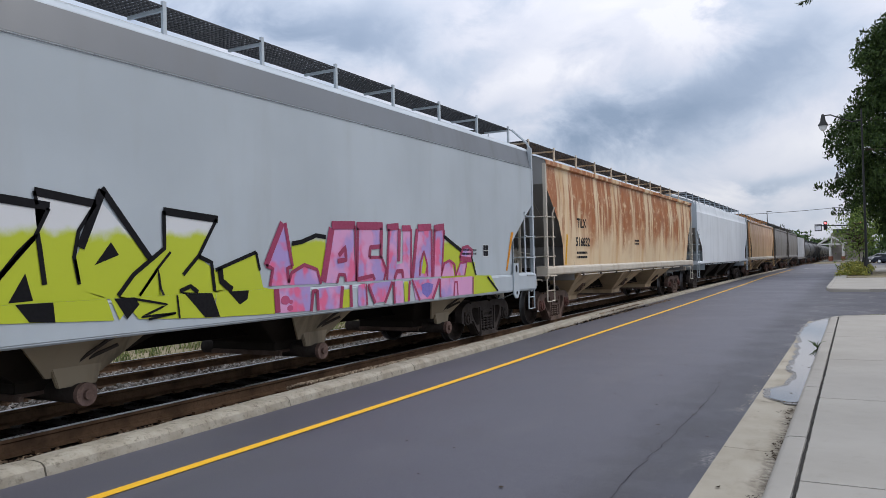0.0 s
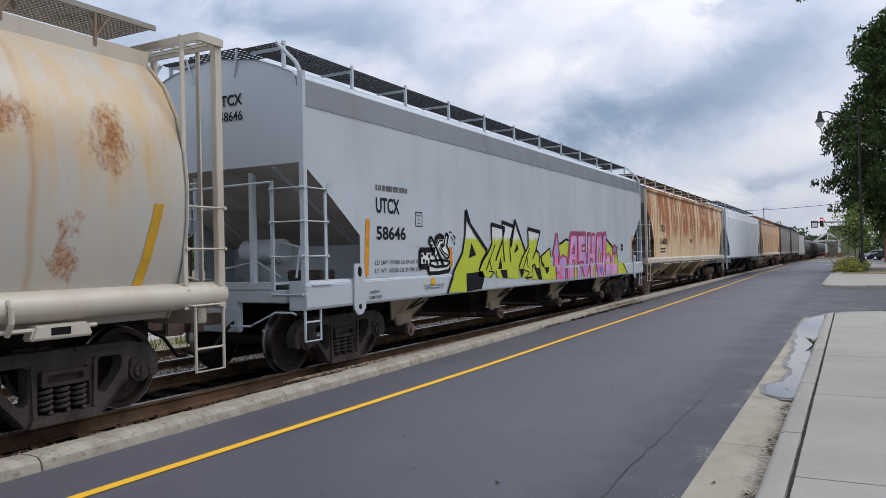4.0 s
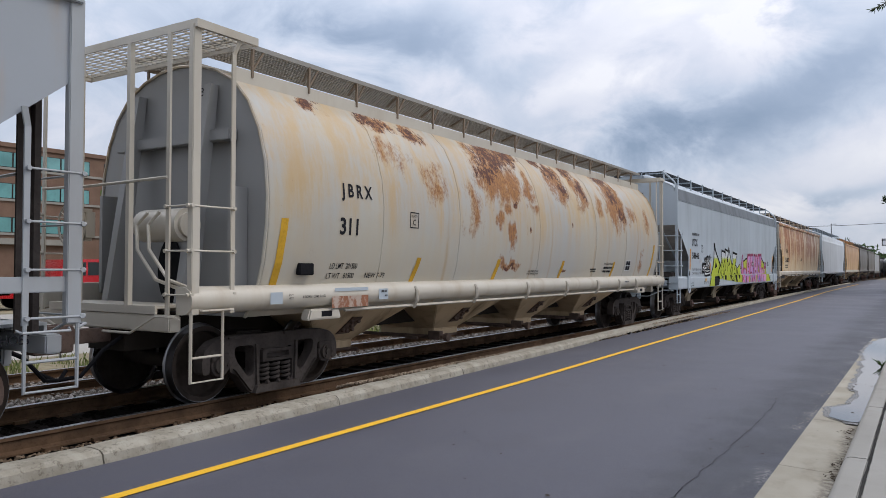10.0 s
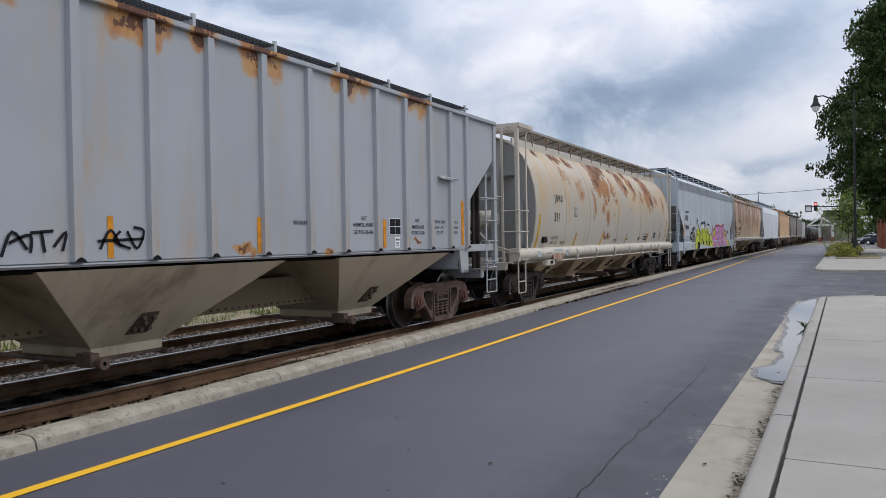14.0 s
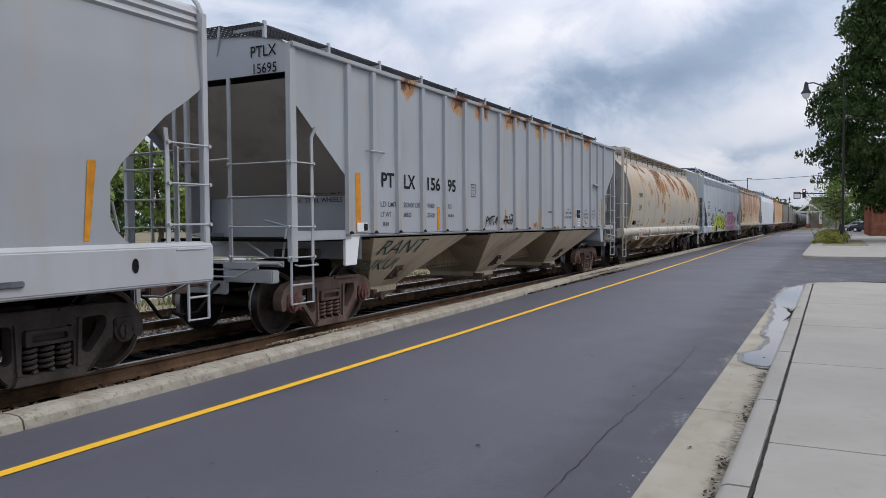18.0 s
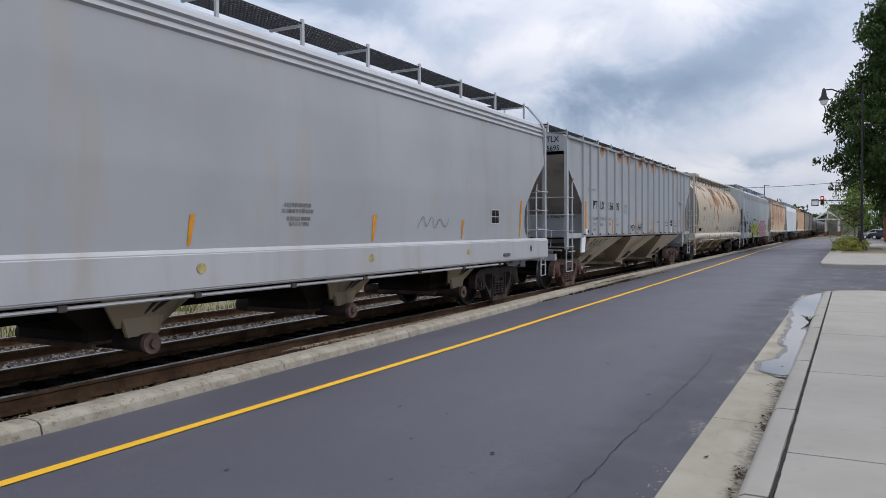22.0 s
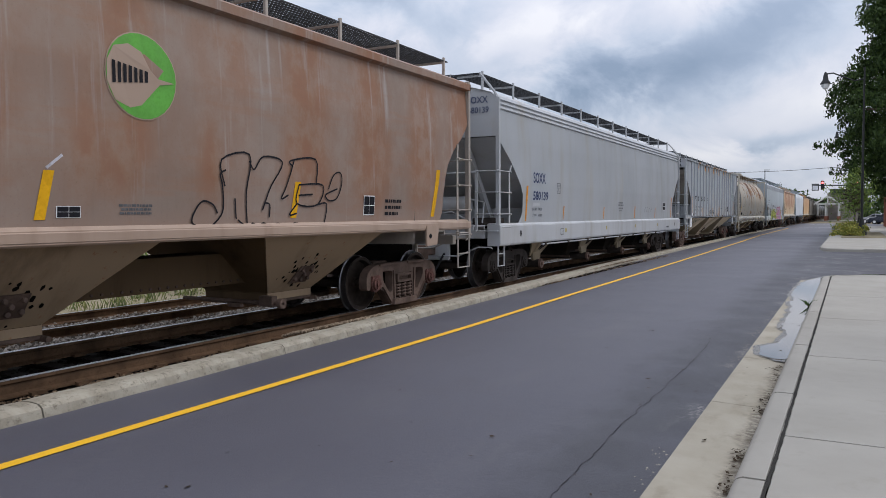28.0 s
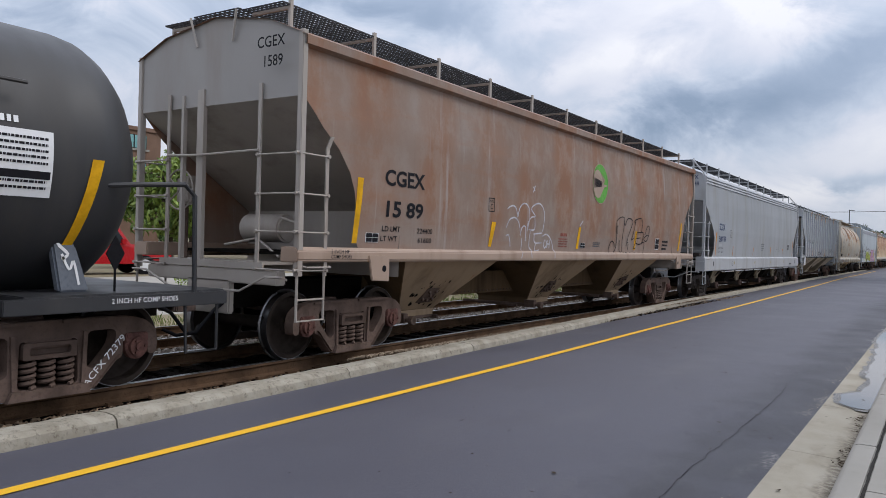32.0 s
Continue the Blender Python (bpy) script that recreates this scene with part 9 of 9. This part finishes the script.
def street_lamp(x, y, h, arm, foot):
    t = thing("street_lamp", "black street lamp with a curved arm and bell shade", "street lamp", pose(x, y, foot), group="street lamps along the street")
    part("base", Shape().cyl((0, 0, 0), (0, 0, 0.25), 0.32, 16).cyl((0, 0, 0.25), (0, 0, 1.1), 0.24, 16, 0.13), IRON, t, smooth=True)
    part("pole", Shape().cyl((0, 0, 1.0), (0, 0, h + 0.2), 0.085, 14, 0.055), IRON, t, smooth=True)
    part("arm", Shape().tube([(0, 0, h - 0.55), (-arm * 0.25, 0, h - 0.62), (-arm * 0.55, 0, h - 0.3), (-arm * 0.8, 0, h), (-arm, 0, h - 0.02)], 0.045, 8), IRON, t, "curved lamp arm", smooth=True)
    sh = part("shade", Shape().loft([[(-arm + q * math.cos(a), q * math.sin(a), h + z) for a in [2 * math.pi * i / 18 for i in range(18)]] for q, z in ((0.05, 0.1), (0.1, 0.02), (0.14, -0.15), (0.18, -0.42), (0.33, -0.66), (0.33, -0.7))]), IRON, t, "bell-shaped black shade", smooth=True)
    part("globe", Shape().loft([[(-arm + q * math.cos(a), q * math.sin(a), h + z) for a in [2 * math.pi * i / 14 for i in range(14)]] for q, z in ((0.26, -0.7), (0.24, -0.86), (0.16, -1.0), (0.04, -1.06))]), GLASS_PALE, sh, smooth=True)


street_lamp(0.66, 57.6, 10.9, 2.3, 0.12)
street_lamp(0.9, 103, 11.3, 2.5, 0.0)

RED_GLOW = bpy.data.materials.new("red_signal_light")
RED_GLOW.use_nodes = True
RED_GLOW.node_tree.nodes["Principled BSDF"].inputs["Emission Color"].default_value = (1.0, 0.03, 0.02, 1)
RED_GLOW.node_tree.nodes["Principled BSDF"].inputs["Emission Strength"].default_value = 4.0
SIGN_WHITE = surface("white_sign", (0.75, 0.76, 0.78), 0.5, var=0.04)


def signal(x, y):
    t = thing("traffic_signal", "traffic signal showing red on a long mast arm", "traffic light", pose(x, y, 0))
    part("mast", Shape().cyl((0, 0, 0), (0, 0, 6.3), 0.14, 12, 0.1), IRON, t, smooth=True)
    part("arm", Shape().tube([(0, 0, 5.2), (-4, 0, 5.4), (-8.9, 0, 5.5)], 0.08, 8), IRON, t, smooth=True)
    for q in (-7.6, -3.4):
        h = part("signal_head", Shape().box(q - 0.22, q + 0.22, -0.2, 0.1, 4.85, 6.1), IRON, t, bevel=0.03)
        for k, m in ((5.82, RED_GLOW), (5.47, IRON), (5.12, IRON)):
            part("lens", Shape().cyl((q, -0.2, k), (q, -0.23, k), 0.14, 16), m, h)
    sg = part("street_sign", Shape().box(-8.95, -8.05, -0.05, 0.0, 4.75, 5.7), IRON, t)
    part("sign_face", Shape().box(-8.85, -8.15, -0.056, -0.05, 4.87, 5.58), SIGN_WHITE, sg)


signal(4.1, 118)

pole = thing("utility_pole", "thin utility pole with a short arm", "utility pole", pose(-13.9, 150, 0))
part("post", Shape().cyl((0, 0, 0), (0, 0, 9.6), 0.09, 10, 0.06), IRON, pole)
part("arm", Shape().box(-0.1, 0.8, -0.04, 0.04, 9.45, 9.55), IRON, pole)
wire = thing("overhead_wire", "thin black overhead wire across the street", "cable")
part("span", Shape().tube([(-40 + 56 * i / 20, 130, 9.6 + 0.6 * (i / 20) - 1.7 * math.sin(math.pi * i / 20)) for i in range(21)], 0.035, 5), IRON, wire)
wp = thing("utility_pole", "dark wooden utility pole carrying the wire", "utility pole", pose(16, 130, 0))
part("post", Shape().cyl((0, 0, 0), (0, 0, 12), 0.17, 10, 0.12), BARK, wp)
wp2 = thing("utility_pole", "dark wooden utility pole carrying the wire", "utility pole", pose(-40, 130, 0))
part("post", Shape().cyl((0, 0, 0), (0, 0, 9.8), 0.17, 10, 0.12), BARK, wp2)


# ---- the station ----
ROOF_DARK = surface("dark_shingle", (0.07, 0.07, 0.075), 0.9, var=0.25)
WHITE_TRIM = surface("white_trim_paint", (0.62, 0.62, 0.6), 0.5, var=0.06)
BRICK = surface("red_brick_wall", (0.24, 0.10, 0.065), 0.9, var=0.25, big=2, fine=14)
GLAZING = surface("dark_window_glass", (0.03, 0.04, 0.045), 0.08, var=0.1, spec=0.8)


def station(x, y):
    t = thing("station_building", "small railway station with white gabled canopy", "station", pose(x, y, 0))
    body = part("wall", Shape().box(-0.4, 6, 8, 26, 0, 5.7), surface("station_wall", (0.30, 0.27, 0.24), 0.9), t)
    for k in range(5):
        w = part("window", Shape().box(-0.46, -0.4, 9.5 + 3.2 * k, 11.3 + 3.2 * k, 1.0, 3.0), WHITE_TRIM, t)
        part("pane", Shape().box(-0.48, -0.46, 9.6 + 3.2 * k, 11.2 + 3.2 * k, 1.1, 2.9), GLAZING, w)
    part("roof", Shape().prism([(-2.0, 4.1), (2.6, 6.4), (7.6, 4.1), (7.6, 3.95), (2.6, 6.2), (-2.0, 3.95)], 14.2, 28, "y"), ROOF_DARK, t)
    can = part("canopy_roof", Shape().prism([(-2.3, 3.5), (0, 4.95), (2.6, 3.5), (2.6, 3.3), (0, 4.7), (-2.3, 3.3)], -6, 6.4, "y"), ROOF_DARK, t)
    part("gable_trim", Shape().prism([(-2.4, 3.45), (0, 4.97), (2.7, 3.45), (2.7, 3.1), (0, 4.6), (-2.4, 3.1)], -6.1, -6.0, "y"), WHITE_TRIM, can)
    part("tie_beam", Shape().box(-2.0, 2.2, -6.12, -6.0, 3.2, 3.45).box(-0.1, 0.1, -6.12, -6.0, 3.3, 4.8), WHITE_TRIM, can)
    part("upper_roof", Shape().prism([(0.2, 5.7), (0.0, 6.5), (9.0, 6.5), (9.0, 5.7)], 6.6, 14, "y"), ROOF_DARK, t)
    for px in (-0.3, 1.9):
        for py in (-5.6, 0.0, 5.6):
            p = part("canopy_post", Shape().box(px - 0.16, px + 0.16, py - 0.16, py + 0.16, 0, 3.6), WHITE_TRIM, t, bevel=0.02)
            part("post_plinth", Shape().box(px - 0.28, px + 0.28, py - 0.28, py + 0.28, 0, 1.0), BRICK, p)
    part("platform", Shape().box(-1.9, 6, -8, 28, -0.02, 0.14), CONCRETE, t)


station(-3.9, 168)


# ---- brick front on the corner, with cars parked before it ----
def brick_front(x, y):
    t = thing("brick_building", "red brick building front with a railing", "building", pose(x, y, 0))
    part("wall", Shape().box(0, 14, 0, 14, -0.05, 3.0), BRICK, t)
    part("coping", Shape().box(-0.08, 14.1, -0.08, 14.1, 3.0, 3.2), CONCRETE, t, bevel=0.02)
    for k in range(5):
        part("pier", Shape().box(-0.18, 0.02, 0.2 + 3 * k, 0.8 + 3 * k, 0.1, 3.3), BRICK, t, bevel=0.01)
    for k in range(4):
        w = part("window", Shape().box(-0.06, 0.0, 1.2 + 3 * k, 2.9 + 3 * k, 1.0, 2.4), IRON, t)
        part("pane", Shape().box(-0.075, -0.06, 1.28 + 3 * k, 2.82 + 3 * k, 1.08, 2.32), GLAZING, w)


brick_front(3.4, 84)


def car(name, label, at, paint, truck=False, L=4.6):
    t = thing(name, label, "car" if not truck else "pickup truck", at)
    w = 0.92 if not truck else 1.0
    h0, h1, h2 = (0.28, 0.95, 1.45) if not truck else (0.45, 1.15, 1.95)
    if truck:
        prof = [(-3.0, h0), (-3.0, 1.1), (-2.9, 1.18), (-0.9, 1.18), (-0.85, 1.2), (-0.75, 1.9), (0.75, 1.92), (1.25, 1.25), (2.75, 1.12), (2.95, 0.95), (2.98, h0)]
    else:
        prof = [(-2.25, h0), (-2.28, 0.8), (-2.1, 1.0), (-1.5, 1.05), (-0.9, 1.42), (0.3, 1.45), (1.1, 1.0), (2.0, 0.88), (2.25, 0.7), (2.28, h0)]
    rings = []
    for x, k in ((-w, 0.9), (-w * 0.97, 1.0), (w * 0.97, 1.0), (w, 0.9)):
        rings.append([(x, y, h0 + (z - h0) * (k if z < h1 + 0.1 else k)) for y, z in prof])
    body = part("body", Shape().loft(rings), paint, t, smooth=True)
    for sx in (1, -1):
        if truck:
            q = [(-0.62, 1.28), (-0.55, 1.78), (0.1, 1.8), (0.1, 1.28)], [(0.18, 1.28), (0.18, 1.8), (0.68, 1.8), (1.05, 1.3)]
        else:
            q = [(-0.95, 1.05), (-0.6, 1.34), (-0.1, 1.36), (-0.1, 1.05)], [(-0.02, 1.05), (-0.02, 1.36), (0.3, 1.35), (0.8, 1.05)]
        for pts in q:
            part("side_window", Shape().prism(pts, sx * (w - 0.02), sx * (w + 0.006)), GLAZING, t)
        for y in ((-1.95, 1.85) if truck else (-1.4, 1.38)):
            r = 0.4 if truck else 0.32
            wh = part("wheel", Shape().cyl((sx * (w - 0.22), y, r), (sx * (w + 0.015), y, r), r, 22), BLACK, t, smooth=True)
            part("rim", Shape().cyl((sx * (w + 0.0), y, r), (sx * (w + 0.025), y, r), r * 0.6, 16), LABEL, wh, smooth=True)
        part("mirror", Shape().box(sx * w, sx * (w + 0.18), 0.85, 1.0, 1.25 if truck else 1.0, 1.45 if truck else 1.12) if sx > 0 else Shape().box(sx * (w + 0.18), sx * w, 0.85, 1.0, 1.25 if truck else 1.0, 1.45 if truck else 1.12), paint, t)
    e = 2.98 if truck else 2.28
    for x in (-0.7, 0.7):
        part("headlight", Shape().box(x - 0.16, x + 0.16, e - 0.06, e + 0.015, 0.72, 0.88), LABEL, t, bevel=0.02)
        part("tail_light", Shape().box(x - 0.12, x + 0.12, -e - 0.015, -e + 0.05, 0.8, 1.05), surface("tail_light_red", (0.3, 0.01, 0.01), 0.3), t)
    part("bumper", Shape().box(-w + 0.05, w - 0.05, e - 0.02, e + 0.09, 0.38, 0.55).box(-w + 0.05, w - 0.05, -e - 0.09, -e + 0.02, 0.38, 0.55), LABEL if truck else paint, t, bevel=0.03)
    part("windscreen", Shape().prism([(1.18, 1.3), (0.78, 1.84), (0.80, 1.86), (1.21, 1.3)] if truck else [(1.02, 1.04), (0.36, 1.42), (0.38, 1.44), (1.06, 1.04)], -w + 0.12, w - 0.12), GLAZING, t)
    return t


RED_CAR = surface("red_car_paint", (0.42, 0.008, 0.012), 0.25, var=0.06, bump=0.0)
SILVER = surface("silver_car_paint", (0.35, 0.36, 0.38), 0.3, 0.3, var=0.05, bump=0.0)
DARKBLUE = surface("dark_car_paint", (0.02, 0.025, 0.04), 0.25, var=0.1, bump=0.0)
car("pickup_truck", "red crew-cab pickup truck parked beyond the tracks", pose(-28.7, 17.6, 0.02, 0, 0, -12), RED_CAR, True)
car("pickup_truck", "red pickup truck parked behind the first", pose(-31, 9.5, 0.0, 0, 0, -12), RED_CAR, True)
car("parked_car", "silver car parked beyond the tracks", pose(-29.5, 12.2, 0.0, 0, 0, -14), SILVER)
car("parked_car", "silver car parked near the brick front", pose(3.5, 130, 0.0, 0, 0, 70), SILVER)
car("parked_car", "dark car parked near the brick front", pose(4.6, 124, 0.0, 0, 0, 70), DARKBLUE)

# ---- the office block beyond the tracks ----
TAN_BRICK = surface("brown_brick_facade", (0.20, 0.128, 0.094), 0.9, var=0.12, big=0.6, fine=9)
TEAL_GLASS = surface("teal_window_glass", (0.16, 0.36, 0.36), 0.1, var=0.25, big=0.5, fine=2, bump=0.0, spec=0.7)


def office(x, y0, y1, h):
    t = thing("office_building", "brown brick office block with bands of teal windows", "building", pose(x, 0, 0))
    part("wall", Shape().box(-24, 0, y0, y1, -0.2, h), TAN_BRICK, t)
    part("parapet", Shape().box(-24.2, 0.15, y0 - 0.15, y1 + 0.15, h, h + 0.35), TAN_BRICK, t, bevel=0.03)
    part("canopy_band", Shape().box(0, 0.4, y0, y1 - 6, 3.3, 3.75), CONCRETE, t)
    for z in (4.2, 6.75, 9.1):
        part("sill_band", Shape().box(0, 0.12, y0 + 1.5, y1 - 1.2, z - 0.2, z - 0.02), CONCRETE, t)
        n = int((y1 - y0 - 3) / 1.25)
        for k in range(n):
            a = y0 + 1.6 + 1.25 * k
            if k % 7 == 6:
                continue
            w = part("window", Shape().box(0.0, 0.05, a, a + 1.2, z, z + 1.15), IRON, t)
            part("pane", Shape().box(0.05, 0.06, a + 0.04, a + 1.16, z + 0.04, z + 1.11), TEAL_GLASS, w)


office(-58, -16, 42, 10.6)
for k_, (x_, y_, h_) in enumerate(((-44, 40, 8.5), (-46, 47, 9.5), (-50, 56, 10), (-40, 58, 8), (-34, 70, 9), (-34.0, 25.2, 6.3), (-39.0, 30.5, 6.6))):
    tree("background_tree", "green tree beyond the tracks", x_, y_, h_, 1.6, 2.0 if k_ > 4 else 3.6, 40 + k_, LEAF_LIGHT if k_ in (0, 5) else LEAF_FAR, 55, 0.2 if k_ > 4 else 0.28, 90)
for k_, (x_, y_) in enumerate(((-20, 17), (-19.5, 24), (-20.5, 31))):
    b_ = thing("shrub", "flowering low shrub on the far verge", "shrub", pose(x_, y_, -0.14), group="shrubs on the far verge")
    q_ = random.Random(k_)
    part("stem", Shape().tube([(0, 0, 0), (0.1, 0.1, 0.4)], 0.03, 5), BARK, b_)
    leaves_part("foliage", leaf_cloud([(q_.gauss(0, 0.5), q_.gauss(0, 0.7), q_.uniform(0.2, 0.6), 0.3) for _ in range(16)], 60, 0.06, k_), LEAF_LIGHT, b_)
    leaves_part("blossom", leaf_cloud([(q_.gauss(0, 0.5), q_.gauss(0, 0.7), q_.uniform(0.4, 0.85), 0.25) for _ in range(8)], 14, 0.04, k_ + 9), LABEL, b_)


def far_wood(x0, x1, y, h, n, seed, label):
    r = random.Random(seed)
    cl = []
    for _ in range(n):
        x = r.uniform(x0, x1)
        top = h * (0.65 + 0.35 * math.sin(x * 0.09 + seed)) * r.uniform(0.8, 1.1)
        for k in range(7):
            cl.append((x + r.gauss(0, 2.2), y + r.gauss(0, 6), top * (k + 0.6) / 7, 2.4))
    me_s = leaf_cloud(cl, 26, 0.75, seed)
    me = bpy.data.meshes.new("far_trees")
    me.from_pydata(me_s.v, [], me_s.f)
    me.materials.append(LEAF_FAR)
    tagged(new("far_trees", me), label, "trees", kind="stuff")


far_wood(-30, -6, 330, 13, 60, 5, "far green woods beyond the railway")
far_wood(-10, 40, 300, 12, 40, 6, "far green woods behind the station")
far_wood(-260, -70, 140, 11, 60, 7, "distant green trees beyond the tracks")


# ---- what moves ----
def motions():
    way = lambda t: float(np.interp(t, [r[0] for r in ROLLED], [r[1] for r in ROLLED]))
    for car_, y in CARS:
        walk(car_, [(t, pose(TRACK_X, y + s, 0)) for t, s in ROLLED])
    turns = [0.2 * k for k in range(161)]
    for w, y in WHEELSETS:
        walk(w, [(t, pose(0, y, 0.457 + RAIL_Z, -math.degrees(way(t) / 0.457))) for t in turns])


motions()
